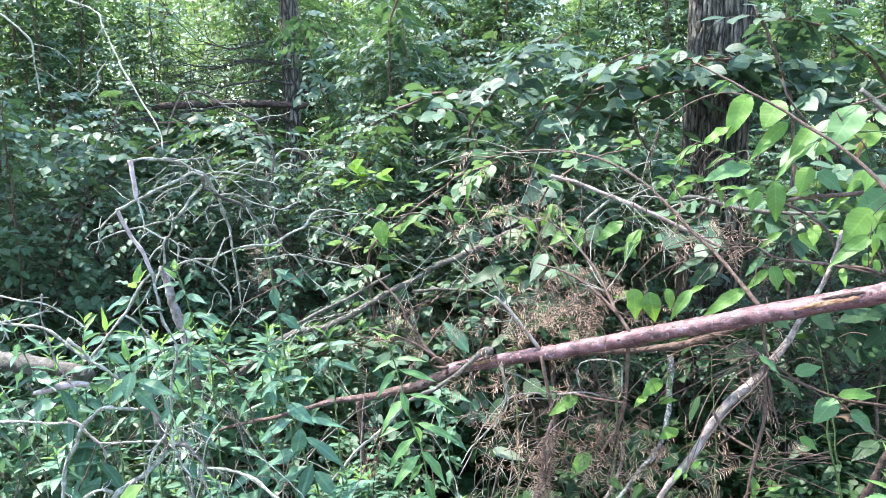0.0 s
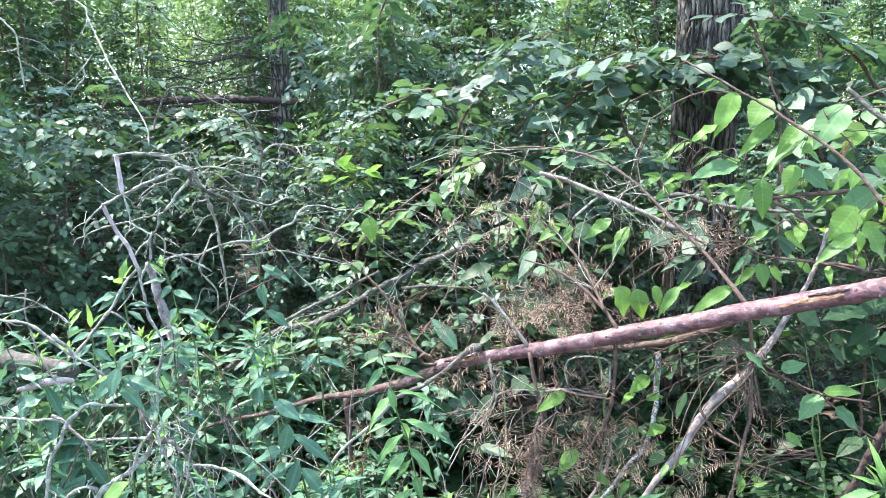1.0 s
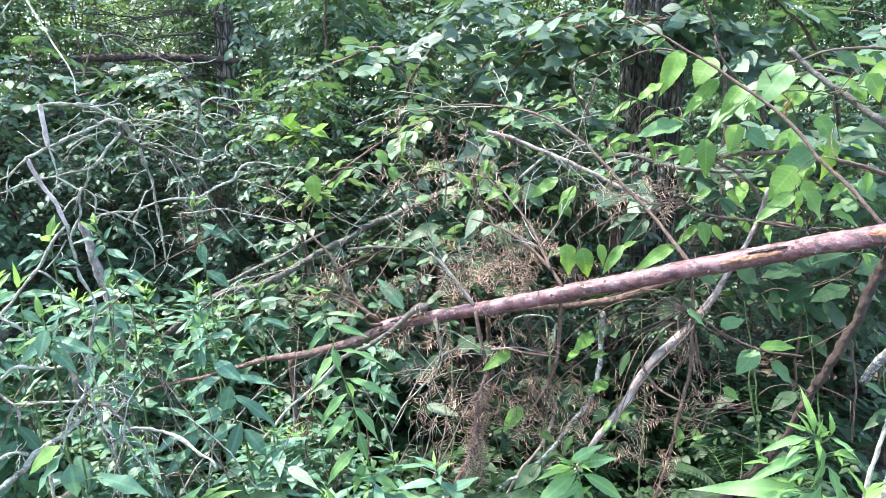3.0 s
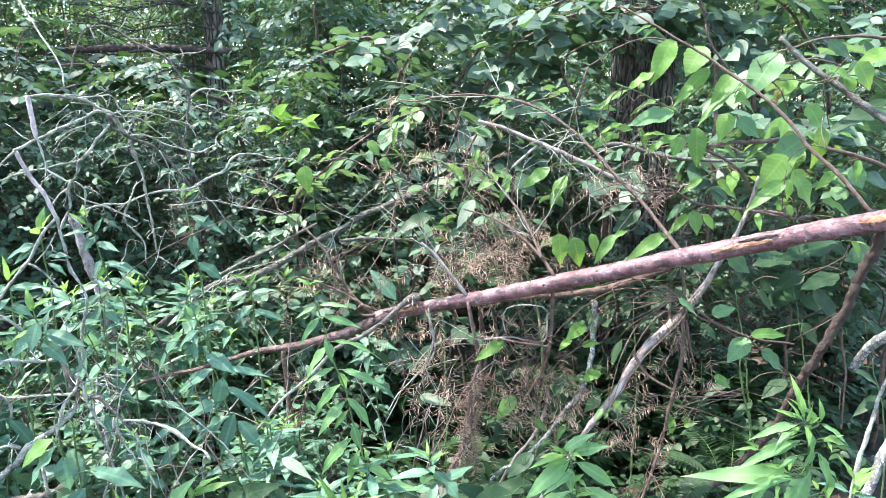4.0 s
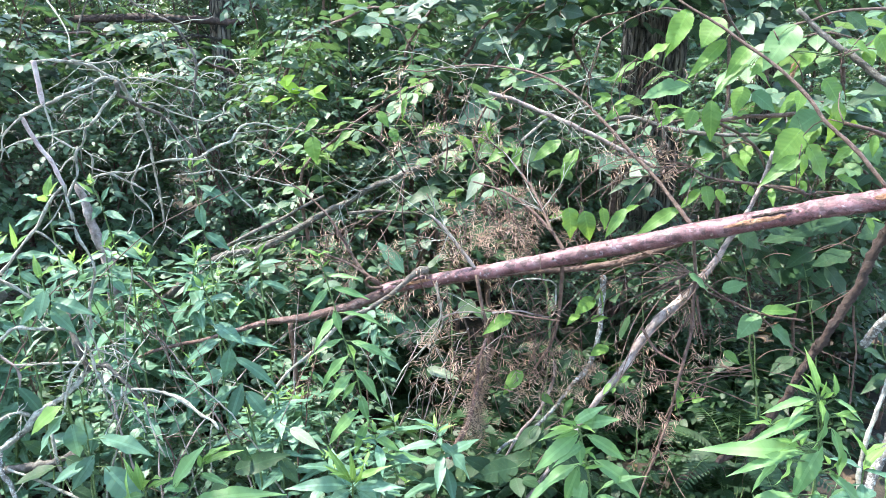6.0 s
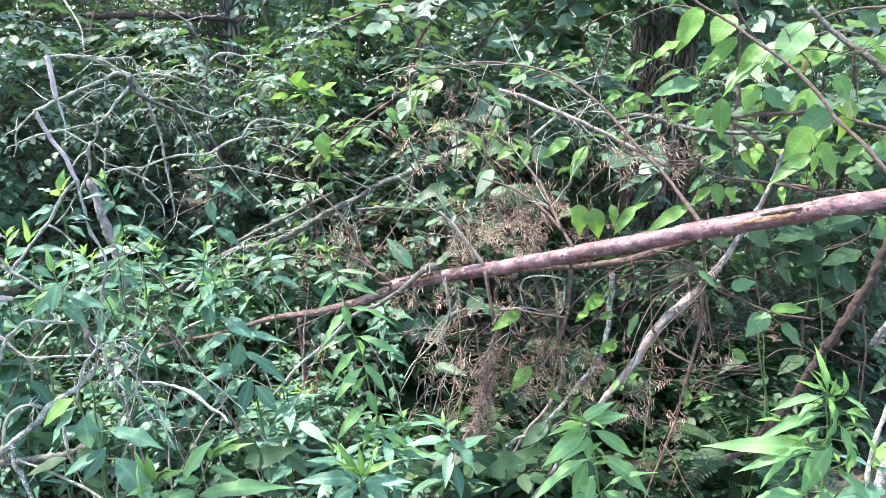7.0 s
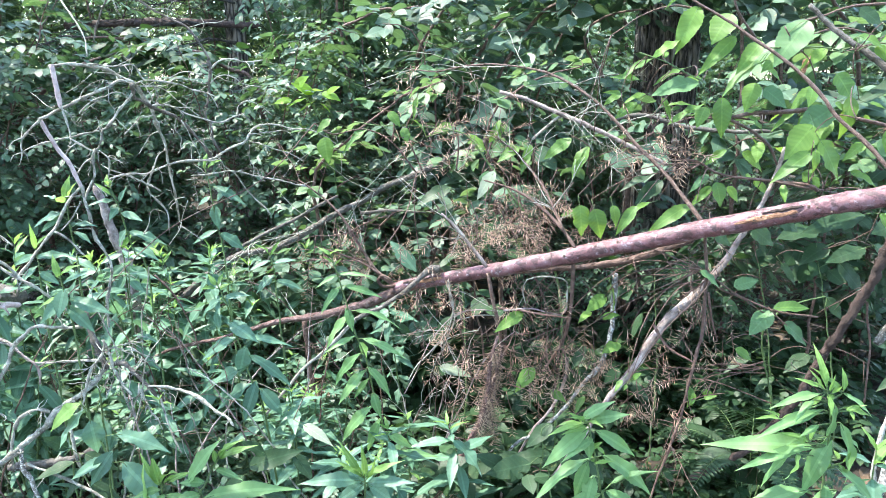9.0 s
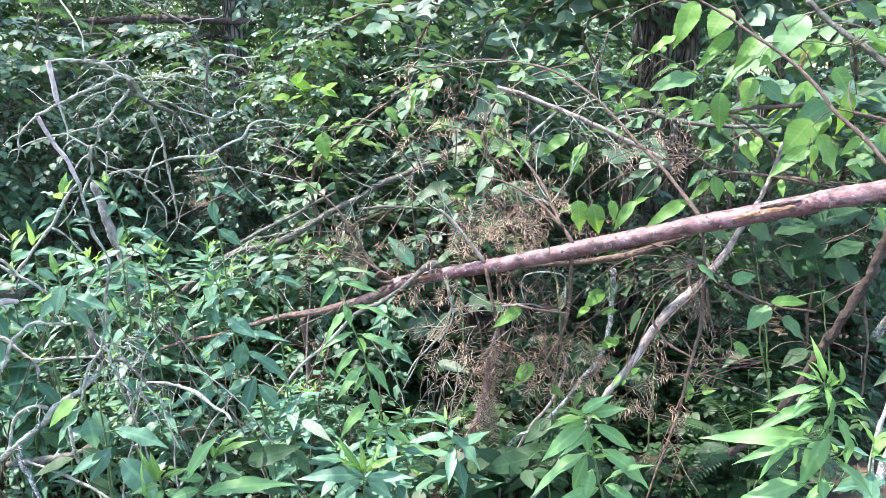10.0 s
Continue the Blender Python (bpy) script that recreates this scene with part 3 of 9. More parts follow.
# Dense crown added out of view to hold sky and sun off the left.
make_tree("forest_tree", "unseen low-crowned tree added to block sky at the left", (-5.2, 6.1, -0.05), (0, 0), 11, 0.12, 4.2, 2.0, 2800, 0.14, 132, group="trees of the wood")

# Unseen trees added behind the viewpoint to cut the frontal sky light.
for i, (x, y) in enumerate([(-1.6, -4.2), (1.9, -5.4), (-6.2, -1.6), (6.6, -1.4), (-3.2, -8.2), (3.2, -9.0), (7.4, -6.2), (-8.2, -6.0)]):
    make_tree("forest_tree", "added forest tree with an unseen leafy summer crown", (x, y, -0.05), (0, 0), 12, 0.13, 2.4, 3.0, 3000, 0.15, 150 + i, group="trees of the wood")

# Small tree beyond the left edge, added to keep sun off the shrubs.
make_tree("forest_tree", "unseen young tree added to shade the upper left shrubs", (-4.3, 5.1, -0.05), (0, 0), 8.0, 0.07, 3.8, 1.4, 2000, 0.13, 133, group="trees of the wood")

# ---- shrubs ----
SHRUB_LABEL = "dense green understorey shrub with oval leaves"
SHRUBS = [make_shrub("understorey_shrub", SHRUB_LABEL, 11 + k, h, sp, lf, st, sprays, M_SHRUB, M_TWIG, low, 0.034, group="understorey shrubs", flat=0.5)
          for k, (h, sp, lf, st, sprays, low) in enumerate([(2.5, 0.75, 0.066, 7, 46, 0.12), (2.8, 0.85, 0.074, 7, 46, 0.15), (2.2, 0.7, 0.058, 8, 42, 0.08), (3.0, 0.8, 0.070, 7, 48, 0.2)])]
SAPLINGS = [make_shrub("sapling", "slender sapling with a leafy crown in the wood", 21 + k, h, 1.2, 0.085, 5, int(n * 1.3), M_SHRUB if k < 2 else M_FAR, M_TWIG, low, 0.05, group="saplings", stem_r=0.02, far=True)
            for k, (h, n, low) in enumerate([(4.6, 85, 0.2), (5.4, 95, 0.25), (5.0, 90, 0.15), (6.0, 100, 0.2)])]
rng = random.Random(77)


def plant(kinds, spots):
    """Set the built kinds on the first spots, and copies on the others."""
    for i, (x, y, s) in enumerate(spots):
        m = pose(x, y, -0.02, 0, 0, rng.uniform(0, 360)) @ Matrix.Diagonal((s, s, s, 1))
        if i < len(kinds):
            kinds[i].matrix_basis = m
        else:
            copy_thing(kinds[i % len(kinds)], m)


def rows_of(plan):
    out = []
    for y, x0, x1, gap, s0, s1 in plan:
        x = x0
        while x < x1:
            px, py, size = x + rng.uniform(-0.2, 0.2), y + rng.uniform(-0.3, 0.3), rng.uniform(s0, s1)
            x += gap
            glade = abs(px + 0.2 * py) < 0.34 and py < 7 or 0.48 < px / py < 0.62 and py < 8.6
            if glade and py > 4.9:
                continue
            out.append((px, py, size * (0.75 if glade else 1.0)))
    return out


# The extra list adds single shrubs, mostly out of view, for reflections.
plant(SHRUBS, rows_of(((3.8, -3.0, 0.5, 0.75, 0.70, 0.85), (4.5, -3.4, 4.0, 0.7, 0.9, 1.05), (5.5, -4.2, 5.0, 0.8, 0.85, 1.02)))
      + [(-3.5, 1.5, 1), (3.4, 2.0, 1), (3.3, 0.2, 1), (-3.4, -0.5, 1), (-2.5, -3, 1), (0.3, -4, 1), (2.8, -2.6, 1), (2.3, 3.3, 0.8)])
plant(SAPLINGS[:2], rows_of(((7.2, -4.8, 5.6, 1.0, 0.75, 0.95), (8.2, -5.5, 6.5, 1.15, 0.85, 1.1))))
plant(SAPLINGS[2:], rows_of(((10.2, -7.5, 8.5, 1.5, 0.85, 1.05), (13.0, -10, 11, 1.8, 0.95, 1.2), (17.0, -13, 14, 2.0, 1.1, 1.45), (20.5, -17, 16, 1.7, 1.3, 1.7), (15.0, -12, -1.5, 1.7, 1.05, 1.35))))

for x, y, size in ((-0.55, 5.3, 1.3), (-0.1, 4.9, 1.22), (0.4, 5.2, 1.35), (0.9, 4.9, 1.25), (1.7, 5.6, 1.25)):
    copy_thing(SHRUBS[1 if x < 0.2 else 3], pose(x, y, -0.02, 0, 0, 70 * x) @ Matrix.Diagonal((1.05, 1.05, size, 1)))
plant_more = [(1.28, 3.3, 0.6), (1.58, 3.3, 0.58), (0.72, 3.35, 0.5), (1.45, 3.25, 0.5), (-0.1, 3.5, 0.5)]
for x, y, size in plant_more:
    copy_thing(SHRUBS[2], pose(x, y, -0.02, 0, 0, rng.uniform(0, 360)) @ Matrix.Diagonal((size, size, size, 1)))

# a leafy shrub arching across the big trunk
def bough_thing(name, label, ctrl, leaf, count, reach, mat, seed, gap=0.05, flat=0.4, category="shrub", lit=0.7):
    rng = random.Random(seed)
    ctrl = [(x, y, z, r * 0.6) for x, y, z, r in ctrl]
    x0, y0, z0, r0 = ctrl[0]
    ctrl = [(x0 + 0.1, y0 + 0.15, -0.03, r0 * 1.5), (x0 + 0.06, y0 + 0.1, z0 * 0.5, r0 * 1.25)] + ctrl
    root = thing(name, (x0 + 0.1, y0 + 0.15, 0), label, category)
    q = wobbled(ctrl, 0.05, 0.015, seed)
    v, f = tube(q, 6, 0.06, seed)
    part("stem", v, f, M_TWIG, root)
    cloud, twigs = Cloud(), Pile()
    for _ in range(count):
        i = rng.randrange(int(len(q) * 0.45), len(q))
        b = rng.uniform(0, 6.28)
        spray(cloud, twigs, rng, q[i][:3], (math.cos(b), math.sin(b), rng.uniform(-0.4, 0.3)), rng.uniform(*reach), leaf, gap, flat=flat, lit=lit)
    part("twig_growth", twigs.v, twigs.f, M_TWIG, root, kind="stuff")
    cloud.build("foliage", mat, root)
    return root


bough_thing("arching_shrub", "dark leafy shrub arching in front of the trunk", [(0.559, 3.5, 0.86, 0.01), (0.653, 3.435, 1.284, 0.008), (0.744, 3.381, 1.599, 0.006), (0.833, 3.34, 1.822, 0.005), (0.902, 3.319, 1.918, 0.004), (0.998, 3.3, 1.965, 0.004)], 0.10, 36, (0.15, 0.4), M_SHRUB, 61)
bough_thing("arching_shrub", "dark leafy shrub reaching over the clearing edge", [(2.904, 3.3, 1.14, 0.009), (2.553, 3.26, 1.678, 0.007), (2.276, 3.237, 1.925, 0.006), (2.015, 3.22, 1.968, 0.005), (1.747, 3.2, 1.866, 0.004)], 0.10, 16, (0.15, 0.4), M_SHRUB, 62)
bough_thing("arching_shrub", "arching shrub with big soft leaves", [(0.275, 3.5, 0.692, 0.011), (0.217, 3.425, 1.153, 0.009), (0.163, 3.359, 1.521, 0.006), (0.088, 3.324, 1.693, 0.005), (-0.036, 3.3, 1.715, 0.004)], 0.12, 16, (0.15, 0.35), M_SHRUB, 63)
bough_thing("arching_shrub", "dense arching shrub with dark green leaves behind the log", [(2.597, 2.75, 0.91, 0.01), (2.271, 2.709, 1.136, 0.008), (1.945, 2.667, 1.323, 0.007), (1.68, 2.634, 1.413, 0.006), (1.414, 2.6, 1.404, 0.004)], 0.11, 34, (0.15, 0.35), M_SHRUB, 66)
bough_thing("arching_shrub", "dense arching shrub with fresh green leaves above the clearing edge", [(2.665, 2.9, 1.305, 0.01), (2.348, 2.871, 1.497, 0.009), (2.034, 2.843, 1.61, 0.007), (1.767, 2.819, 1.674, 0.006), (1.571, 2.8, 1.628, 0.004)], 0.11, 24, (0.15, 0.35), M_FRESH, 67)
bough_thing("arching_shrub", "dense arching shrub with dark green leaves behind the dry needles", [(1.8, 2.85, 1.124, 0.009), (1.47, 2.82, 1.305, 0.008), (1.172, 2.795, 1.32, 0.006), (0.937, 2.773, 1.234, 0.005), (0.706, 2.75, 1.15, 0.003)], 0.10, 40, (0.12, 0.3), M_SHRUB, 69)
bough_thing("arching_shrub", "dense arching shrub below the log, leaves toned dark for shade", [(2.252, 2.9, 0.682, 0.008), (1.925, 2.864, 0.776, 0.007), (1.59, 2.826, 0.83, 0.006), (1.304, 2.79, 0.784, 0.004), (1.004, 2.75, 0.706, 0.003)], 0.10, 30, (0.12, 0.3), M_DARK, 70)
# Out of view overhead; added to shade the sunlit side of the trunk.
bough_thing("arching_shrub", "unseen shrub bough added to keep sun off the trunk", [(-0.3, 4.4, 2.3, 0.012), (0.2, 4.05, 2.95, 0.009), (0.6, 3.9, 3.3, 0.006), (1.0, 3.75, 3.4, 0.003)], 0.11, 34, (0.2, 0.45), M_SHRUB, 68)
bough_thing("arching_shrub", "leafy shrub toned for shade crossing in front of the furrowed trunk", [(0.473, 3.45, 1.345, 0.0166), (0.599, 3.413, 1.665, 0.0141), (0.802, 3.382, 1.843, 0.0123), (1.053, 3.352, 1.913, 0.0105), (1.301, 3.324, 1.92, 0.0087), (1.5, 3.3, 1.865, 0.0072)], 0.10, 50, (0.15, 0.42), M_SLATE, 71, 0.06, 0.95, lit=0.9)
bough_thing("arching_shrub", "leafy shrub with broad bluish leaves toned for shade beside the trunk", [(0.333, 3.7, 1.334, 0.0177), (0.441, 3.639, 1.62, 0.0143), (0.574, 3.589, 1.81, 0.0118), (0.757, 3.543, 1.912, 0.0094), (0.936, 3.5, 1.984, 0.0073)], 0.1, 44, (0.15, 0.35), M_SLATE, 72, 0.055, 0.35, lit=0.75)
bough_thing("arching_shrub", "leafy shrub with broad shade-toned leaves in the middle of the thicket", [(0.136, 3.9, 1.325, 0.0186), (0.135, 3.821, 1.598, 0.0154), (0.25, 3.75, 1.798, 0.0127), (0.417, 3.681, 1.931, 0.0102), (0.6, 3.6, 2.082, 0.0073)], 0.1, 46, (0.15, 0.4), M_SLATE, 73, 0.055, 0.35, lit=0.75)
bough_thing("arching_shrub", "shrub with broad shade-toned leaves above the clearing edge", [(2.236, 3.4, 1.513, 0.0194), (2.002, 3.322, 1.848, 0.0143), (1.811, 3.275, 1.994, 0.0114), (1.608, 3.233, 2.063, 0.0089), (1.442, 3.2, 2.083, 0.0071)], 0.105, 40, (0.12, 0.35), M_SLATE, 74, 0.055, 0.35, lit=0.75)
bough_thing("arching_shrub", "leafy shrub with broad shade-toned leaves under the old trunk", [(1.117, 3.4, 1.259, 0.0171), (0.964, 3.364, 1.502, 0.0132), (0.874, 3.341, 1.659, 0.0108), (0.97, 3.321, 1.759, 0.0089), (1.118, 3.3, 1.781, 0.0069)], 0.09, 26, (0.1, 0.25), M_SLATE, 75, 0.055, 0.35, lit=0.75)
bough_thing("arching_shrub", "leafy shrub with broad grey-green leaves over the fallen limb", [(-0.511, 3.9, 1.333, 0.0187), (-0.434, 3.818, 1.576, 0.0153), (-0.276, 3.747, 1.718, 0.0126), (-0.07, 3.671, 1.796, 0.0097), (0.127, 3.6, 1.816, 0.0072)], 0.09, 40, (0.15, 0.35), M_SHRUB, 76, 0.055, 0.35, lit=0.75)
bough_thing("arching_shrub", "leafy shrub toned for shade hanging before the old trunk", [(1.859, 3.4, 1.518, 0.0154), (1.726, 3.384, 1.806, 0.0127), (1.532, 3.373, 1.897, 0.0107), (1.316, 3.361, 1.924, 0.0089), (1.105, 3.35, 1.887, 0.007)], 0.105, 60, (0.12, 0.38), M_SLATE, 77, 0.055, 1.0, lit=0.9)
bough_thing("arching_shrub", "leafy shrub with small grey-green leaves behind the fallen limb", [(-0.282, 3.35, 0.461, 0.0138), (-0.166, 3.304, 0.693, 0.0113), (-0.03, 3.263, 0.86, 0.0093), (0.1, 3.233, 0.943, 0.0079), (0.252, 3.2, 0.997, 0.0064)], 0.07, 40, (0.12, 0.3), M_SHRUB, 78, 0.05, 0.4, lit=0.6)
# Bough added out of view so the front left weeds fall in shade.
bough_thing("overhanging_bough", "unseen leafy bough added overhead to shade the near weeds", [(-3.6, 1.3, 1.7, 0.03), (-3.2, 1.45, 2.9, 0.024), (-2.7, 1.65, 3.45, 0.018), (-2.1, 1.75, 3.65, 0.013), (-1.5, 1.75, 3.68, 0.009), (-1.0, 1.8, 3.66, 0.005)], 0.12, 60, (0.15, 0.34), M_SHRUB, 82, 0.05, 0.4, "branch", lit=0.7)
# Two shrubs whose dark leaf colour stands in for a deep shaded gap.
bough_thing("arching_shrub", "leafy shrub coloured dark to stand for a shaded gap", [(-2.052, 4.1, 1.181, 0.0217), (-1.848, 4.03, 1.415, 0.0181), (-1.569, 3.957, 1.565, 0.0145), (-1.246, 3.878, 1.623, 0.0109), (-0.938, 3.8, 1.607, 0.0077)], 0.085, 52, (0.15, 0.35), M_DARK, 83, 0.05, 0.4, lit=0.5)
bough_thing("arching_shrub", "leafy shrub below the lying trunk, coloured dark for a shaded gap", [(-0.777, 4.3, 1.393, 0.0207), (-0.926, 4.259, 1.54, 0.0181), (-1.161, 4.205, 1.649, 0.0149), (-1.421, 4.149, 1.692, 0.0116), (-1.646, 4.1, 1.689, 0.0087)], 0.08, 46, (0.15, 0.35), M_DARK, 84, 0.05, 0.4, lit=0.5)
bough_thing("arching_shrub", "fresh green sapling bough behind the dry needles", [(-0.343, 3.05, 1.031, 0.0122), (-0.24, 3.012, 1.197, 0.0102), (-0.097, 2.975, 1.314, 0.0082), (0.04, 2.941, 1.406, 0.0065), (0.218, 2.9, 1.478, 0.0046)], 0.07, 26, (0.1, 0.26), M_FRESH, 85, 0.05, 0.4, lit=0.7)
bough_thing("arching_shrub", "fresh green sapling bough behind the leafy branch", [(2.085, 2.6, 0.921, 0.0133), (1.886, 2.555, 1.088, 0.0103), (1.709, 2.517, 1.202, 0.008), (1.549, 2.484, 1.268, 0.0062), (1.377, 2.45, 1.288, 0.0044)], 0.075, 26, (0.1, 0.24), M_FRESH, 87, 0.05, 0.4, lit=0.7)
bough_thing("arching_shrub", "fresh green sapling bough behind the grey broken branch", [(0.415, 2.95, 1.043, 0.0119), (0.377, 2.909, 1.245, 0.0097), (0.42, 2.879, 1.381, 0.0082), (0.546, 2.845, 1.469, 0.0066), (0.733, 2.8, 1.527, 0.0046)], 0.07, 26, (0.1, 0.24), M_FRESH, 86, 0.05, 0.4, lit=0.7)
bough_thing("arching_shrub", "leafy shrub with small grey-green leaves beside the dead bush", [(-0.503, 3.4, 0.452, 0.0141), (-0.511, 3.354, 0.689, 0.0116), (-0.42, 3.316, 0.858, 0.0096), (-0.31, 3.283, 0.967, 0.008), (-0.178, 3.25, 1.048, 0.0065)], 0.065, 40, (0.12, 0.3), M_SHRUB, 79, 0.05, 0.4, lit=0.6)
bough_thing("arching_shrub", "leafy shrub with grey-green leaves behind the dry needles", [(0.087, 3.1, 0.367, 0.013), (0.139, 3.041, 0.648, 0.0106), (0.235, 2.989, 0.86, 0.0087), (0.374, 2.944, 0.988, 0.0072), (0.533, 2.9, 1.063, 0.0059)], 0.075, 36, (0.1, 0.28), M_SHRUB, 80, 0.05, 0.4, lit=0.6)
bough_thing("arching_shrub", "low leafy shrub behind the weeds", [(-0.685, 3, 0.482, 0.0128), (-0.574, 2.959, 0.642, 0.0106), (-0.45, 2.925, 0.721, 0.009), (-0.307, 2.89, 0.75, 0.0075), (-0.145, 2.85, 0.757, 0.0058)], 0.065, 34, (0.1, 0.25), M_SHRUB, 81, 0.05, 0.4, lit=0.6)
# The sprig's shade is put into its dark leaf colour.
bough_thing("shade_sprig", "sprig of large bluish leaves toned dark for shade", [(0.295, 2.65, 0.753, 0.006), (0.251, 2.65, 0.866, 0.006), (0.187, 2.65, 0.976, 0.005), (0.124, 2.65, 1.053, 0.004)], 0.10, 5, (0.12, 0.2), M_DARK, 65, 0.07, category="sprig")

# ---- fallen tree ----
fallen = thing("fallen_tree", (0.064, 2.3, 0.619), "fallen young conifer with red-brown bark and dead twigs", "fallen tree")
fallen.location.z = 0
log = branch("trunk", [(1.43, 1.68, 1.234, 0.028), (1.33, 1.73, 1.201, 0.028), (1.192, 1.794, 1.161, 0.027), (1.053, 1.853, 1.119, 0.027), (0.875, 1.924, 1.068, 0.026), (0.721, 1.99, 1.018, 0.025), (0.548, 2.067, 0.964, 0.024), (0.299, 2.168, 0.889, 0.022), (0.102, 2.242, 0.838, 0.0205), (-0.004, 2.28, 0.806, 0.0185)], M_LOG, fallen, "smooth red-brown log with grey scuffs and lilac sheen in the colour", 0.004, 28, 1.0, 0.008, 0.03, 0.08)
branch("trunk_tip", [(0.04, 2.264, 0.82, 0.0182), (-0.122, 2.315, 0.736, 0.0161), (-0.317, 2.371, 0.68, 0.0118), (-0.438, 2.405, 0.651, 0.0094), (-0.52, 2.429, 0.617, 0.0079), (-0.705, 2.479, 0.558, 0.0065), (-0.785, 2.5, 0.534, 0.0065), (-0.875, 2.524, 0.498, 0.005), (-0.974, 2.55, 0.454, 0.0043)], M_TIPBARK, fallen, "", 0.006, 14, 2.0, 0.012, 0.05, 0.12)
UP = branch("branch", [(0.882, 1.95, 1.074, 0.0064), (0.816, 2.04, 1.186, 0.0056), (0.729, 2.129, 1.291, 0.0056), (0.665, 2.191, 1.368, 0.0048), (0.581, 2.259, 1.45, 0.004), (0.491, 2.308, 1.496, 0.004), (0.389, 2.356, 1.519, 0.0032), (0.266, 2.412, 1.523, 0.0032), (0.148, 2.464, 1.505, 0.0024), (0.064, 2.5, 1.512, 0.0016)], M_TWIG, fallen, "", 0.004, 8, 3.0)
MIDB = branch("branch", [(0.544, 2.06, 0.978, 0.0056), (0.503, 2.106, 1.042, 0.005), (0.442, 2.155, 1.101, 0.0043), (0.366, 2.205, 1.144, 0.0031), (0.286, 2.25, 1.167, 0.0025)], M_TWIG, fallen, "", 0.004, 8, 4.0)
MIDC = branch("branch", [(0.508, 2.09, 1.031, 0.005), (0.48, 2.168, 1.119, 0.004), (0.438, 2.236, 1.19, 0.004), (0.384, 2.302, 1.256, 0.003), (0.335, 2.35, 1.298, 0.003)], M_TWIG, fallen, "", 0.005, 6, 5.0)
STUB = branch("branch_stub", [(0.29, 2.16, 0.897, 0.0068), (0.242, 2.175, 0.964, 0.0056), (0.193, 2.189, 1.027, 0.0043), (0.147, 2.2, 1.069, 0.0031)], M_PALEWOOD, fallen, "", 0.003, 8, 6.0)
FORK = branch("branch", [(-0.004, 2.28, 0.816, 0.0068), (-0.059, 2.298, 0.857, 0.0061), (-0.117, 2.323, 0.936, 0.0048), (-0.156, 2.344, 1.005, 0.0041), (-0.211, 2.365, 1.069, 0.0034), (-0.271, 2.386, 1.123, 0.0027), (-0.317, 2.4, 1.153, 0.0027)], M_TWIG, fallen, "", 0.005, 8, 7.0)
branch("branch", [(-0.017, 2.28, 0.826, 0.005), (-0.098, 2.287, 0.884, 0.004), (-0.188, 2.295, 0.926, 0.003), (-0.261, 2.3, 0.945, 0.003)], M_TWIG, fallen, "", 0.004, 6, 8.0)
branch("branch", [(0, 2.27, 0.817, 0.006), (-0.044, 2.252, 0.822, 0.005), (-0.058, 2.241, 0.848, 0.005), (-0.039, 2.231, 0.864, 0.004), (-0.016, 2.22, 0.853, 0.003)], M_TWIG, fallen, "", 0.001, 6, 8.5)
HANG1 = branch("hanging_branch", [(0.288, 2.15, 0.889, 0.0064), (0.305, 2.137, 0.796, 0.0058), (0.319, 2.129, 0.743, 0.0055), (0.328, 2.119, 0.67, 0.0051), (0.327, 2.112, 0.612, 0.0049), (0.3, 2.099, 0.526, 0.0044), (0.287, 2.089, 0.453, 0.0038), (0.277, 2.08, 0.385, 0.0034)], M_TWIG, fallen, "", 0.003, 8, 9.0)
HANG6 = branch("hanging_branch", [(0.317, 2.11, 0.693, 0.0047), (0.295, 2.102, 0.621, 0.006), (0.284, 2.091, 0.511, 0.0079), (0.262, 2.081, 0.419, 0.0082), (0.229, 2.074, 0.36, 0.0083), (0.198, 2.067, 0.298, 0.0079), (0.161, 2.06, 0.243, 0.007), (0.105, 2.05, 0.159, 0.0055), (0.1, 2.05, 0.1, 0.0039)], M_TIPBARK, fallen, "", 0.004, 8, 9.1)
branch("twig", [(0.163, 2.2, 0.841, 0.0033), (0.181, 2.191, 0.782, 0.003), (0.177, 2.184, 0.728, 0.0028), (0.152, 2.176, 0.674, 0.0026), (0.106, 2.166, 0.621, 0.0023), (0.068, 2.158, 0.586, 0.0021), (0.035, 2.15, 0.536, 0.0019)], M_DEAD, fallen, "", 0.004, 6, 9.2)
branch("twig", [(0.544, 2.15, 0.768, 0.0029), (0.54, 2.15, 0.852, 0.0026), (0.509, 2.15, 0.868, 0.0025), (0.464, 2.15, 0.874, 0.0023), (0.413, 2.15, 0.864, 0.0021), (0.402, 2.15, 0.818, 0.002), (0.416, 2.15, 0.771, 0.0018)], M_DEAD, fallen, "", 0.004, 6, 9.3)
branch("twig", [(0.332, 2.1, 0.78, 0.0032), (0.425, 2.121, 0.776, 0.0029), (0.521, 2.143, 0.746, 0.0025), (0.544, 2.15, 0.768, 0.0024)], M_PALEWOOD, fallen, "", 0.004, 6, 9.4)
HANG2 = branch("hanging_branch", [(0.887, 1.95, 1.05, 0.005), (0.896, 1.943, 0.934, 0.005), (0.896, 1.937, 0.832, 0.005), (0.894, 1.932, 0.743, 0.005), (0.874, 1.926, 0.66, 0.005), (0.852, 1.92, 0.552, 0.004), (0.83, 1.914, 0.45, 0.004), (0.783, 1.905, 0.304, 0.003), (0.759, 1.9, 0.217, 0.003)], M_TWIG, fallen, "", 0.005, 8, 10.0)
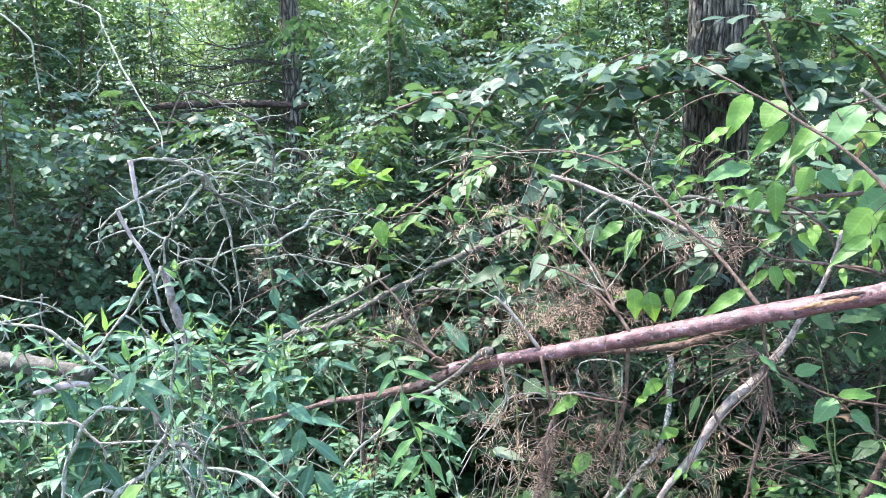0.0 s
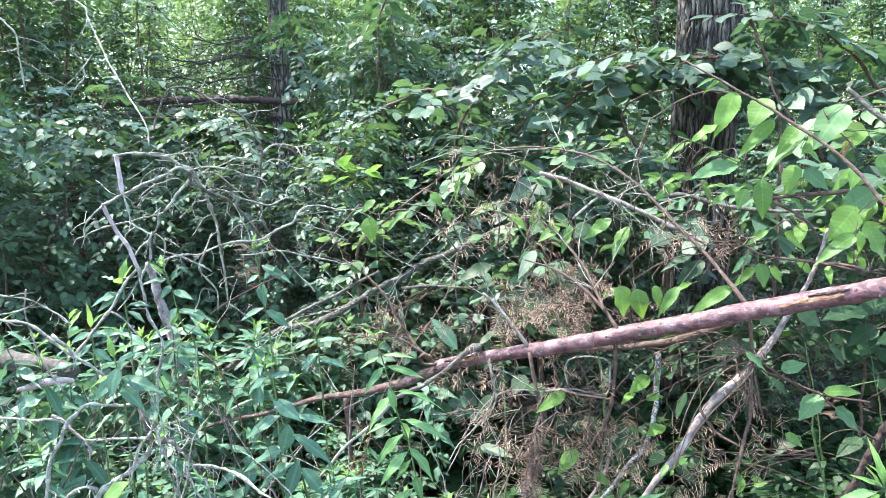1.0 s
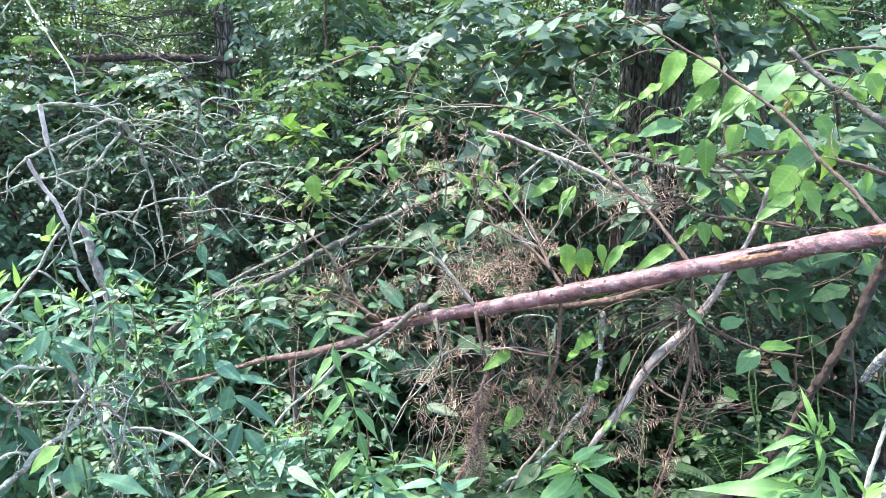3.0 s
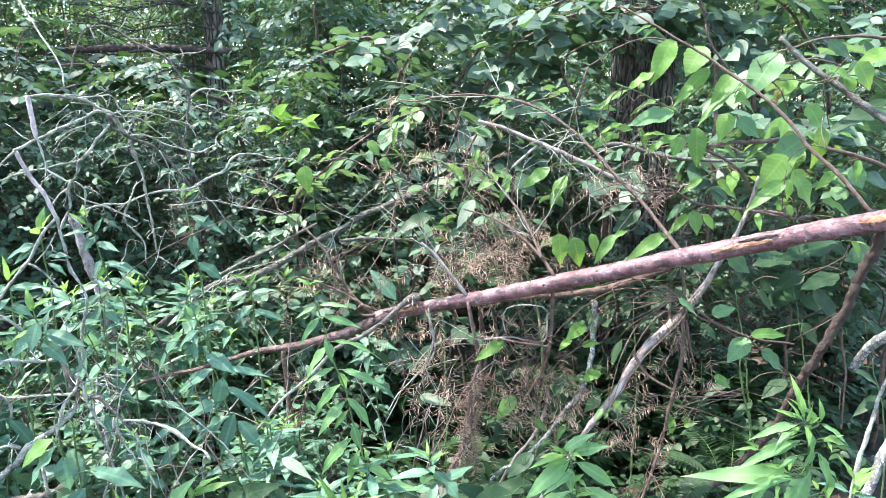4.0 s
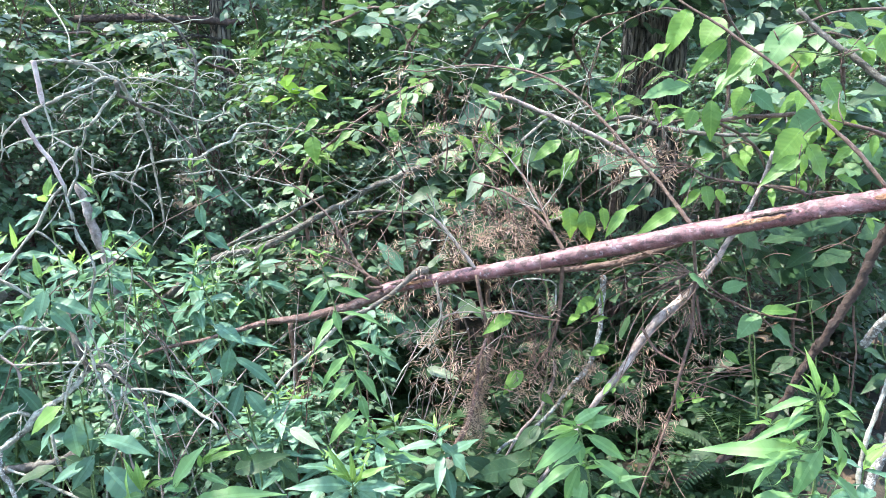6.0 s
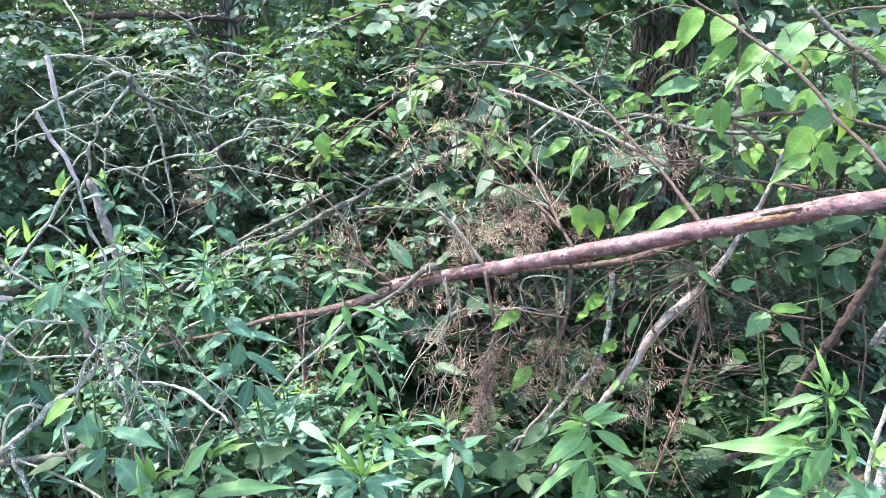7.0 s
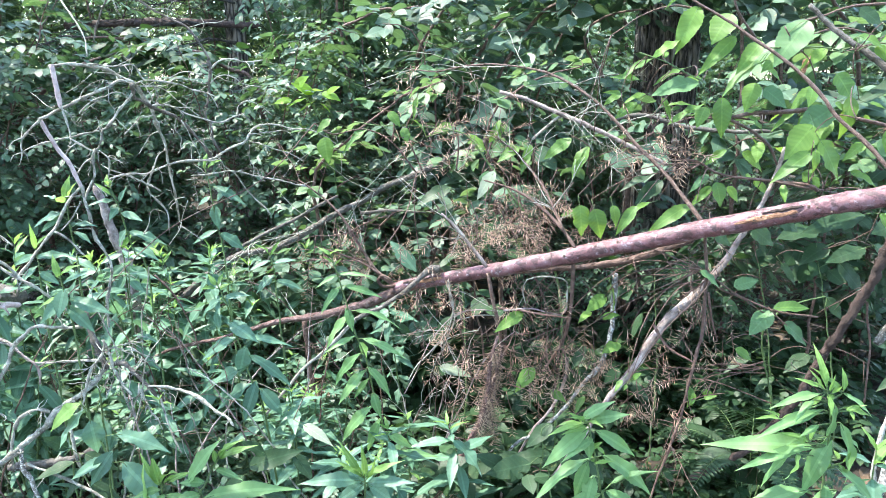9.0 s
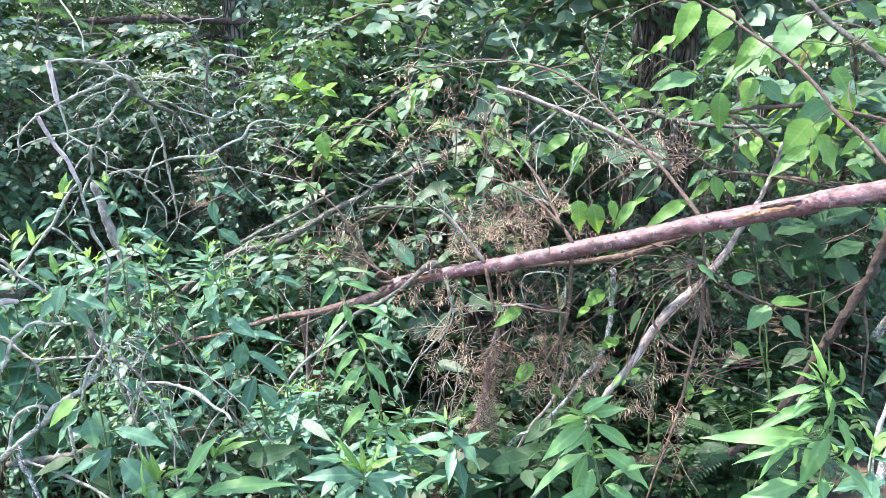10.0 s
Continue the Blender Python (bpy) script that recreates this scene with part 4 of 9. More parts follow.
HANG3 = branch("hanging_branch", [(0.54, 2.08, 0.952, 0.007), (0.546, 2.102, 0.826, 0.006), (0.543, 2.12, 0.723, 0.005), (0.521, 2.134, 0.646, 0.005), (0.48, 2.15, 0.564, 0.003)], M_TWIG, fallen, "", 0.004, 8, 11.0)
HANG4 = branch("hanging_branch", [(-0.324, 2.42, 0.65, 0.009), (-0.322, 2.42, 0.567, 0.008), (-0.31, 2.42, 0.439, 0.007), (-0.299, 2.42, 0.33, 0.006), (-0.294, 2.42, 0.219, 0.005)], M_TWIG, fallen, "", 0.006, 7, 12.0)
HANG5 = branch("hanging_branch", [(0.167, 2.2, 0.856, 0.004), (0.177, 2.2, 0.778, 0.004), (0.19, 2.2, 0.711, 0.003), (0.144, 2.2, 0.635, 0.003)], M_DEAD, fallen, "", 0.006, 6, 12.5)
UNDER = branch("branch", [(0.391, 2.2, 0.876, 0.007), (0.494, 2.165, 0.892, 0.008), (0.61, 2.125, 0.911, 0.009), (0.723, 2.084, 0.939, 0.01), (0.799, 2.054, 0.973, 0.01), (0.88, 2.02, 1.014, 0.01)], M_TWIG, fallen, "", 0.003, 9, 13.0)
LIMB = branch("limb", [(1.346, 1.76, 1.182, 0.014), (1.349, 1.781, 1.109, 0.014), (1.33, 1.817, 0.989, 0.013), (1.311, 1.848, 0.882, 0.013), (1.279, 1.88, 0.769, 0.012), (1.247, 1.912, 0.651, 0.011), (1.181, 1.966, 0.443, 0.01), (1.069, 2.014, 0.29, 0.009), (0.958, 2.05, 0.2, 0.008)], M_LIMB, fallen, "dark red-brown limb bent down to the ground", 0.008, 16, 14.0, 0.008, 0.26, 0.5)
branch("twig", [(0.895, 1.94, 0.934, 0.003), (0.928, 1.931, 0.893, 0.003), (0.994, 1.919, 0.861, 0.002), (1.092, 1.9, 0.803, 0.001)], M_TWIG, fallen, "", 0.006, 5, 15.0)
branch("twig", [(0.318, 2.13, 0.768, 0.002), (0.235, 2.106, 0.783, 0.002), (0.172, 2.087, 0.77, 0.002), (0.109, 2.059, 0.71, 0.0015), (0.055, 2.024, 0.617, 0.0015), (0.02, 2, 0.557, 0.001)], M_PALEWOOD, fallen, "", 0.006, 6, 16.0)
branch("twig", [(0.318, 2.13, 0.778, 0.004), (0.377, 2.109, 0.777, 0.004), (0.46, 2.078, 0.772, 0.003), (0.533, 2.05, 0.767, 0.002)], M_TWIG, fallen, "", 0.006, 6, 17.0)
branch("twig", [(0.903, 1.93, 0.877, 0.004), (0.921, 1.93, 0.799, 0.003), (0.944, 1.93, 0.727, 0.002)], M_TWIG, fallen, "", 0.006, 5, 18.0)
branch("twig", [(0.774, 2, 0.758, 0.005), (0.805, 1.958, 0.704, 0.004), (0.866, 1.91, 0.671, 0.003)], M_TWIG, fallen, "", 0.004, 5, 19.0)


KNOT_RNG = random.Random(17)
log_path = wobbled([(1.43, 1.68, 1.234, 0.028), (1.33, 1.73, 1.201, 0.028), (1.192, 1.794, 1.161, 0.027), (1.053, 1.853, 1.119, 0.027), (0.875, 1.924, 1.068, 0.026), (0.721, 1.99, 1.018, 0.025), (0.548, 2.067, 0.964, 0.024), (0.299, 2.168, 0.889, 0.022), (0.102, 2.242, 0.838, 0.0205), (-0.004, 2.28, 0.806, 0.0185)], 0.008, 0.004, 1.0)


def on_log(s, a, lift):
    """A place on the log's bark: s along it, a the angle up from its near side in radians."""
    x = s * (len(log_path) - 2)
    i = int(x)
    row = log_path[i] * (1 - x + i) + log_path[i + 1] * (x - i)
    d = Vector(log_path[i + 1][:3] - log_path[i][:3]).normalized()
    near = (Vector((0, -1, 0)) - d * d.dot(Vector((0, -1, 0)))).normalized()
    up = near.cross(d) if near.cross(d).z > 0 else d.cross(near)
    return Vector(row[:3]) + (near * math.cos(a) + up * math.sin(a)) * (row[3] + lift)


def scar(name, s0, s1, a0, a1, mat, label="", seed=0, lift=0.0022, ragged=0.35):
    """A torn strip lying on the bark, with ragged ends and edges and a splintered surface."""
    n, m = 46, 7
    v, f = [], []
    for i in range(n + 1):
        t = i / n
        taper = math.sin(math.pi * min(1, 0.04 + 0.96 * t)) ** 0.5
        lo = ragged * noise.noise((t * 9, seed, 1)) + 0.2 * noise.noise((t * 31, seed, 2))
        hi = ragged * noise.noise((t * 8, seed, 5)) + 0.25 * noise.noise((t * 37, seed, 6))
        mid, half = (a0 + a1) / 2, (a1 - a0) / 2 * taper
        for k in range(m + 1):
            u = k / m
            ang = mid - half * (1 + lo) + u * half * (2 + lo + hi)
            edge = -0.0035 if k in (0, m) or i in (0, n) else 0.0
            v.append(on_log(s0 + (s1 - s0) * t, ang, lift + edge + 0.0022 * noise.noise((u * 9, t * 5, seed)) + 0.0012 * noise.noise((u * 23, t * 16, seed))))
        if i:
            o = (i - 1) * (m + 1)
            for k in range(m):
                f.append((o + k, o + k + 1, o + k + m + 2, o + k + m + 1))
    return part(name, v, f, mat, fallen, label)


scar("torn_scar", 0.245, 0.345, 0.0, 0.62, M_SPLIT, "splintered orange wood where bark tore off", 3)
scar("bark_sliver", 0.235, 0.30, 0.60, 0.92, M_LIMB, "", 5, 0.0045, 0.6)
scar("torn_scar", 0.06, 0.115, 0.1, 0.95, M_SPLIT, "splintered orange wood where a branch broke", 8, 0.004, 0.5)
scar("torn_scar", 0.89, 0.96, 0.1, 0.8, M_SPLIT, "orange wood under torn bark", 9)
scar("bark_sliver", 0.92, 0.98, 0.5, 1.0, M_LIMB, "", 10, 0.003, 0.5)
for k in range(16):
    s0, a0 = KNOT_RNG.uniform(0.1, 0.95), KNOT_RNG.uniform(-0.5, 1.1)
    size, tall = KNOT_RNG.uniform(0.0018, 0.0036), KNOT_RNG.choice((0.001, 0.0015, 0.002, 0.006))
    v, f = tube(np.array([(*on_log(s0, a0, h), size * w) for h, w in ((-0.006, 1.8), (-0.001, 1.6), (tall * 0.5, 1.15), (tall, 0.7))]), 8, 0.25, k)
    part("knot", v, f, M_TWIG, fallen)

# ---- fine dead twigs ----
def grow_twig(pile, rng, at, way, ln, r, depth, bend=0.3, sag=-0.03, fork=0.22):
    p, d = Vector(at), Vector(way).normalized()
    n = max(4, int(ln / 0.016))
    pts = [(*p, r)]
    for i in range(n):
        d = (d + rand_unit(rng) * bend + Vector((0, 0, sag))).normalized()
        p = p + d * ln / n
        pts.append((*p, r * (1 - 0.6 * (i + 1) / n)))
        if depth and rng.random() < fork:
            grow_twig(pile, rng, p, d + rand_unit(rng) * 1.1, ln * rng.uniform(0.25, 0.5), r * 0.7, depth - 1, bend, sag, fork)
    pile.put(*tube(np.array(pts), 4, 0.2, r))


def twigs_on(holder, ctrl, count, length, seed, mat, r=0.0016, bend=0.14, fork=0.14):
    """Thin bare side twigs along a branch."""
    rng = random.Random(seed)
    q = spline(ctrl, 0.02)
    pile = Pile()
    for _ in range(count):
        i = rng.randrange(1, len(q))
        d = Vector(q[i][:3] - q[i - 1][:3]).normalized()
        way = d * 0.7 + rand_unit(rng)
        way.y *= 0.5
        grow_twig(pile, rng, q[i][:3], way, length * rng.uniform(0.5, 1.4), r * rng.uniform(0.7, 1.3), 2, bend, -0.02, fork)
    part("twig_growth", pile.v, pile.f, mat, holder, kind="stuff")


twigs_on(UP, [(0.719, 2.1, 1.294, 0.002), (0.573, 2.226, 1.451, 0.003), (0.386, 2.336, 1.519, 0.003), (0.148, 2.459, 1.505, 0.003), (0.064, 2.5, 1.512, 0.003)], 14, 0.18, 1, M_DEAD)
twigs_on(MIDC, [(0.508, 2.09, 1.031, 0.002), (0.438, 2.235, 1.19, 0.003), (0.335, 2.35, 1.298, 0.003)], 12, 0.16, 2, M_DEAD)
twigs_on(FORK, [(-0.058, 2.28, 0.862, 0.003), (-0.116, 2.31, 0.94, 0.003), (-0.21, 2.359, 1.07, 0.003), (-0.317, 2.4, 1.153, 0.003)], 12, 0.17, 3, M_TWIG)
twigs_on(HANG1, [(0.298, 2.13, 0.825, 0.003), (0.328, 2.11, 0.682, 0.002), (0.314, 2.091, 0.539, 0.002), (0.24, 2.06, 0.326, 0.002)], 10, 0.15, 4, M_TWIG)
twigs_on(HANG2, [(0.895, 1.94, 0.934, 0.002), (0.893, 1.928, 0.744, 0.002), (0.85, 1.916, 0.554, 0.002), (0.781, 1.9, 0.307, 0.002)], 12, 0.16, 5, M_TWIG)
twigs_on(HANG3, [(0.545, 2.1, 0.826, 0.002), (0.521, 2.133, 0.647, 0.003), (0.48, 2.15, 0.564, 0.003)], 10, 0.18, 6, M_TWIG)
twigs_on(UNDER, [(0.391, 2.2, 0.876, 0.003), (0.608, 2.118, 0.913, 0.002), (0.794, 2.04, 0.977, 0.002)], 14, 0.2, 7, M_TWIG)
twigs_on(HANG4, [(-0.322, 2.42, 0.567, 0.003), (-0.299, 2.42, 0.33, 0.003), (-0.294, 2.42, 0.219, 0.003)], 8, 0.15, 8, M_TWIG)
twigs_on(HANG5, [(0.167, 2.2, 0.844, 0.003), (0.19, 2.2, 0.711, 0.003), (0.144, 2.2, 0.635, 0.003)], 12, 0.18, 9, M_DEAD)
twigs_on(LIMB, [(1.354, 1.85, 0.98, 0.002), (1.298, 1.908, 0.758, 0.002), (1.193, 1.986, 0.432, 0.002), (1.077, 2.03, 0.28, 0.002)], 14, 0.2, 10, M_TWIG)
twigs_on(STUB, [(0.268, 2.17, 0.924, 0.003), (0.193, 2.19, 1.027, 0.003), (0.147, 2.2, 1.069, 0.003)], 8, 0.15, 11, M_DEAD)

# ---- dry needle sprays ----
def needle_twig(pile, twigs, rng, at, way, length, needle=0.036, tr=0.0014):
    p, d = Vector(at), Vector(way).normalized()
    n = int(length / 0.0085)
    pts = [(*p, tr)]
    for i in range(n):
        d = (d + rand_unit(rng) * 0.09 + Vector((0, 0, -0.02))).normalized()
        p = p + d * 0.0085
        pts.append((*p, tr * (1 - 0.5 * i / n)))
        if rng.random() < 0.22:
            continue
        side = d.cross(Vector((rng.uniform(-0.4, 0.4), -0.5 + rng.uniform(-0.3, 0.3), 1))).normalized()
        for s in (1, -1):
            if rng.random() < 0.12:
                continue
            w = (d * rng.uniform(0.25, 0.9) + side * s + rand_unit(rng) * 0.3).normalized()
            ln = needle * rng.uniform(0.45, 1.1)
            u = w.cross(Vector((0.3, 0.9, 0.2))).normalized() * 0.0011
            q, e = p, p + w * ln
            m = p + w * ln * 0.55 + Vector((0, 0, -0.0012))
            k = w.cross(u).normalized() * 0.0008
            pile.put([q - u * .5, q + u * .5, m - u + k, m + u + k, m - k, e], [(0, 1, 3, 2), (0, 2, 4), (1, 4, 3), (2, 3, 5), (3, 4, 5), (4, 2, 5)])
    q = np.array(pts)
    twigs.put(*tube(q[::4] if len(q) > 12 else q, 3, 0))


def needles_on(holder, centre, size, count, seed, down=0.5, length=(0.06, 0.15)):
    """Dead sprays with brown needles hung about one branch."""
    rng = random.Random(seed)
    pile, twigs = Pile(), Pile()
    for _ in range(count):
        at = Vector(centre) + Vector((rng.gauss(0, size[0]), rng.gauss(0, size[1]), rng.gauss(0, size[2])))
        way = rand_unit(rng) * 0.8 + Vector((0, 0, -down))
        way.y *= 0.5
        needle_twig(pile, twigs, rng, at, way, rng.uniform(*length))
        if rng.random() < 0.6:
            reach = [(*(at + Vector((rng.uniform(-.03, .03), 0.02, 0.06 + 0.05 * rng.random()))), 0.0014), (*(at + Vector((rng.uniform(-.02, .02), 0.01, 0.03))), 0.0013), (*at, 0.0011)]
            twigs.put(*tube(spline(reach, 0.015), 4, 0))
    part("dry_needle_mass", pile.v, pile.f, M_NEEDLE, holder, "brown dry conifer needles", kind="stuff")
    part("dead_twig_growth", twigs.v, twigs.f, M_TWIG, holder, kind="stuff")


def needles_along(holder, ctrl, count, seed, length=(0.05, 0.13)):
    """Dead sprays drooping close along one hanging branch."""
    rng = random.Random(seed)
    pile, twigs = Pile(), Pile()
    q = spline(ctrl, 0.01)
    for _ in range(count):
        i = rng.randrange(1, len(q))
        d = Vector(q[i][:3] - q[i - 1][:3]).normalized()
        way = d * rng.uniform(0.2, 0.9) + Vector((rng.uniform(-0.6, 0.6), rng.uniform(-0.4, 0.4), -0.75))
        needle_twig(pile, twigs, rng, q[i][:3], way, rng.uniform(*length), 0.031)
    part("dry_needle_mass", pile.v, pile.f, M_NEEDLE, holder, "brown dry conifer needles", kind="stuff")
    part("dead_twig_growth", twigs.v, twigs.f, M_TWIG, holder, kind="stuff")


needles_on(MIDC, (0.40, 2.3, 1.05), (0.075, 0.08, 0.085), 46, 1)
needles_on(MIDB, (0.48, 2.22, 1.03), (0.06, 0.06, 0.06), 22, 2)
needles_on(MIDC, (0.25, 2.38, 1.29), (0.11, 0.05, 0.04), 22, 13, 0.25)
needles_on(UP, (0.16, 2.44, 1.43), (0.11, 0.04, 0.05), 14, 14, 0.3, (0.05, 0.11))
needles_on(UP, (0.797, 2.1, 1.298), (0.07, 0.05, 0.035), 18, 3)
needles_on(STUB, (0.245, 2.2, 0.972), (0.05, 0.04, 0.05), 12, 4)
needles_along(HANG1, [(0.328, 2.119, 0.67, 0.0051), (0.327, 2.112, 0.612, 0.0049), (0.3, 2.099, 0.526, 0.0044), (0.287, 2.089, 0.453, 0.0038), (0.277, 2.08, 0.385, 0.0034)], 22, 5)
needles_along(HANG6, [(0.317, 2.11, 0.693, 0.0036), (0.295, 2.102, 0.621, 0.0046), (0.284, 2.091, 0.511, 0.0061), (0.262, 2.081, 0.419, 0.0063), (0.229, 2.074, 0.36, 0.0064), (0.198, 2.067, 0.298, 0.0061), (0.161, 2.06, 0.243, 0.0054), (0.105, 2.05, 0.159, 0.0042)], 62, 15)
needles_on(HANG5, (0.19, 2.12, 0.60), (0.06, 0.04, 0.06), 14, 16, 0.4)
needles_on(HANG3, (0.50, 2.16, 0.56), (0.05, 0.05, 0.07), 16, 17, 0.7)
needles_on(UNDER, (0.478, 2.15, 0.661), (0.10, 0.08, 0.12), 26, 6)
needles_on(FORK, (-0.156, 2.35, 0.907), (0.10, 0.06, 0.03), 22, 7, 0.1)
needles_on(HANG2, (0.888, 1.95, 0.722), (0.05, 0.04, 0.12), 18, 8)
needles_on(HANG3, (0.629, 2.2, 0.455), (0.12, 0.08, 0.09), 20, 9)
needles_on(LIMB, (0.849, 2.15, 0.407), (0.13, 0.06, 0.09), 16, 10, 0.2)
needles_on(HANG5, (0.123, 2.15, 0.749), (0.05, 0.05, 0.07), 16, 11)
needles_on(HANG4, (-0.304, 2.4, 0.405), (0.05, 0.04, 0.07), 8, 12)

# ---- loose limbs ----
def limb_thing(name, label, ctrl, mat, seed, sides=12, wob=0.006, knots=0.3, category="branch", foot=None):
    a = foot or ctrl[-1]
    root = thing(name, (a[0], a[1], 0), label, category)
    branch("limb", ctrl, mat, root, "", wob, sides, seed, 0.011, 0.14, knots)
    return root


limb_thing("leaning_branch", "pale weathered branch leaning against the log", [(1.183, 2.1, 1.277, 0.0059), (1.159, 2.095, 1.209, 0.0067), (1.13, 2.088, 1.131, 0.0067), (1.085, 2.081, 1.049, 0.0074), (1.045, 2.076, 0.987, 0.0081), (1.017, 2.07, 0.942, 0.0103), (0.957, 2.061, 0.868, 0.0117), (0.878, 2.051, 0.797, 0.0129), (0.834, 2.045, 0.758, 0.0132), (0.782, 2.037, 0.688, 0.0132), (0.748, 2.031, 0.627, 0.0119), (0.695, 2.023, 0.566, 0.0102), (0.643, 2.015, 0.503, 0.0085), (0.608, 2.009, 0.449, 0.0074), (0.573, 2.003, 0.389, 0.0064), (0.538, 1.998, 0.342, 0.0062), (0.485, 1.989, 0.271, 0.0059), (0.422, 1.98, 0.188, 0.0057), (0.302, 1.96, 0.094, 0.006), (0.202, 1.95, 0, 0.006)], M_PALEWOOD, 21.0, 14, 0.004)
limb_thing("bare_stem", "slim grey dead stem behind the needles", [(0.742, 2.3, 0.839, 0.0089), (0.736, 2.279, 0.721, 0.0085), (0.731, 2.265, 0.635, 0.0082), (0.693, 2.245, 0.53, 0.0074), (0.633, 2.231, 0.472, 0.0068), (0.553, 2.21, 0.381, 0.006), (0.466, 2.19, 0.31, 0.0053), (0.41, 2.18, 0.289, 0.005), (0.347, 2.165, 0.236, 0.0043), (0.273, 2.15, 0.193, 0.0036), (0.213, 2.15, 0.096, 0.004), (0.193, 2.15, 0, 0.004)], M_LICHEN, 35.0, 10, 0.006, 0.5, "stem")
limb_thing("bare_stem", "short grey dead stem behind the needles", [(0.576, 2.25, 0.557, 0.0063), (0.571, 2.238, 0.492, 0.0059), (0.543, 2.226, 0.436, 0.0055), (0.511, 2.214, 0.38, 0.0051), (0.461, 2.2, 0.326, 0.0047), (0.402, 2.18, 0.238, 0.004), (0.352, 2.18, 0.107, 0.004), (0.342, 2.18, 0, 0.004)], M_PALEWOOD, 36.0, 9, 0.006, 0.5, "stem")
broken = limb_thing("broken_branch", "grey broken branch with a lichened end lying across the log", [(0.141, 2.22, 0.884, 0.011), (0.105, 2.218, 0.88, 0.0105), (0.05, 2.214, 0.832, 0.007), (-0.023, 2.209, 0.781, 0.007), (-0.132, 2.203, 0.728, 0.007)], M_GREY, 22.0, 12, 0.006, 0.9, foot=(-0.416, 2.1, 0))
branch("limb", [(-0.132, 2.203, 0.728, 0.0059), (-0.226, 2.179, 0.638, 0.0051), (-0.296, 2.153, 0.585, 0.0051), (-0.362, 2.125, 0.519, 0.0043), (-0.416, 2.1, 0.454, 0.0034)], M_DEAD, broken, "pale bare lower limb", 0.005, 10, 22.3, 0.011, 0.14, 0.4)
diag = limb_thing("fallen_limb", "long grey fallen limb lying behind the weeds", [(0.417, 3.1, 1.221, 0.0108), (0.243, 3.077, 1.152, 0.0108), (0.096, 3.056, 1.083, 0.0121), (-0.049, 3.036, 1.027, 0.0121), (-0.145, 3.022, 0.971, 0.0133), (-0.241, 3.008, 0.927, 0.0133), (-0.382, 2.987, 0.849, 0.0133), (-0.521, 2.966, 0.784, 0.0133), (-0.656, 2.948, 0.763, 0.0133), (-0.77, 2.929, 0.692, 0.0145), (-0.862, 2.913, 0.615, 0.0145), (-1.02, 2.885, 0.485, 0.0145), (-1.22, 2.85, 0.336, 0.0145)], M_GREY, 23.0, 14, 0.006, 0.15)
branch("side_branch", [(-0.233, 2.95, 1.009, 0.006), (-0.326, 2.939, 0.965, 0.006), (-0.417, 2.928, 0.915, 0.007), (-0.531, 2.914, 0.864, 0.007), (-0.644, 2.9, 0.804, 0.008)], M_GREY, diag, "", 0.004, 8, 23.5)
branch("side_branch", [(-0.143, 2.95, 0.936, 0.007), (-0.003, 2.931, 0.949, 0.006), (0.136, 2.913, 0.943, 0.004), (0.228, 2.9, 0.962, 0.003)], M_GREY, diag, "", 0.006, 7, 23.7)
mid = limb_thing("snapped_branch", "pale snapped branch held up among the dry needles", [(0.359, 2.45, 1.437, 0.007), (0.432, 2.431, 1.419, 0.007), (0.5, 2.413, 1.391, 0.007), (0.563, 2.395, 1.364, 0.007), (0.638, 2.374, 1.331, 0.007), (0.716, 2.352, 1.294, 0.007), (0.807, 2.326, 1.249, 0.007), (0.897, 2.3, 1.204, 0.006)], M_PALEWOOD, 24.0, 10, 0.004)
branch("side_branch", [(0.651, 2.4, 1.325, 0.007), (0.572, 2.4, 1.358, 0.006), (0.515, 2.4, 1.326, 0.005), (0.467, 2.4, 1.283, 0.004)], M_DEAD, mid, "", 0.008, 6, 24.5)
branch("side_branch", [(0.744, 2.45, 1.344, 0.006), (0.853, 2.418, 1.355, 0.007), (0.962, 2.385, 1.324, 0.008), (1.086, 2.348, 1.314, 0.007), (1.241, 2.3, 1.309, 0.005)], M_GREY, mid, "", 0.008, 8, 24.7)
twigs_on(diag, [(0.241, 3.05, 1.155, 0.004), (-0.049, 3.003, 1.033, 0.004), (-0.377, 2.945, 0.858, 0.003), (-0.646, 2.9, 0.775, 0.003)], 22, 0.28, 12, M_DEAD)
twigs_on(mid, [(0.442, 2.43, 1.406, 0.003), (0.617, 2.384, 1.345, 0.003), (0.808, 2.33, 1.248, 0.003)], 18, 0.18, 13, M_DEAD)
limb_thing("broken_stub", "pale rotten stub standing among the weeds", [(-1.121, 2.75, 1.092, 0.0048), (-1.117, 2.75, 1.076, 0.012), (-1.101, 2.75, 1.024, 0.014), (-1.084, 2.75, 0.949, 0.016), (-1.062, 2.75, 0.872, 0.0192), (-1.036, 2.75, 0.792, 0.0216), (-1, 2.75, 0.45, 0.024), (-0.98, 2.75, 0.029, 0.0264)], M_PALEWOOD, 25.0, 20, 0.008, 0.35, "stump")
limb_thing("grey_branch", "thick grey dead branch reaching in over the leaves", [(1.294, 2.25, 1.703, 0.007), (1.363, 2.201, 1.622, 0.008), (1.437, 2.154, 1.556, 0.01), (1.492, 2.117, 1.504, 0.011), (1.563, 2.068, 1.439, 0.012), (1.658, 2, 1.35, 0.013)], M_GREY, 26.0, 12, 0.005, 0.3)
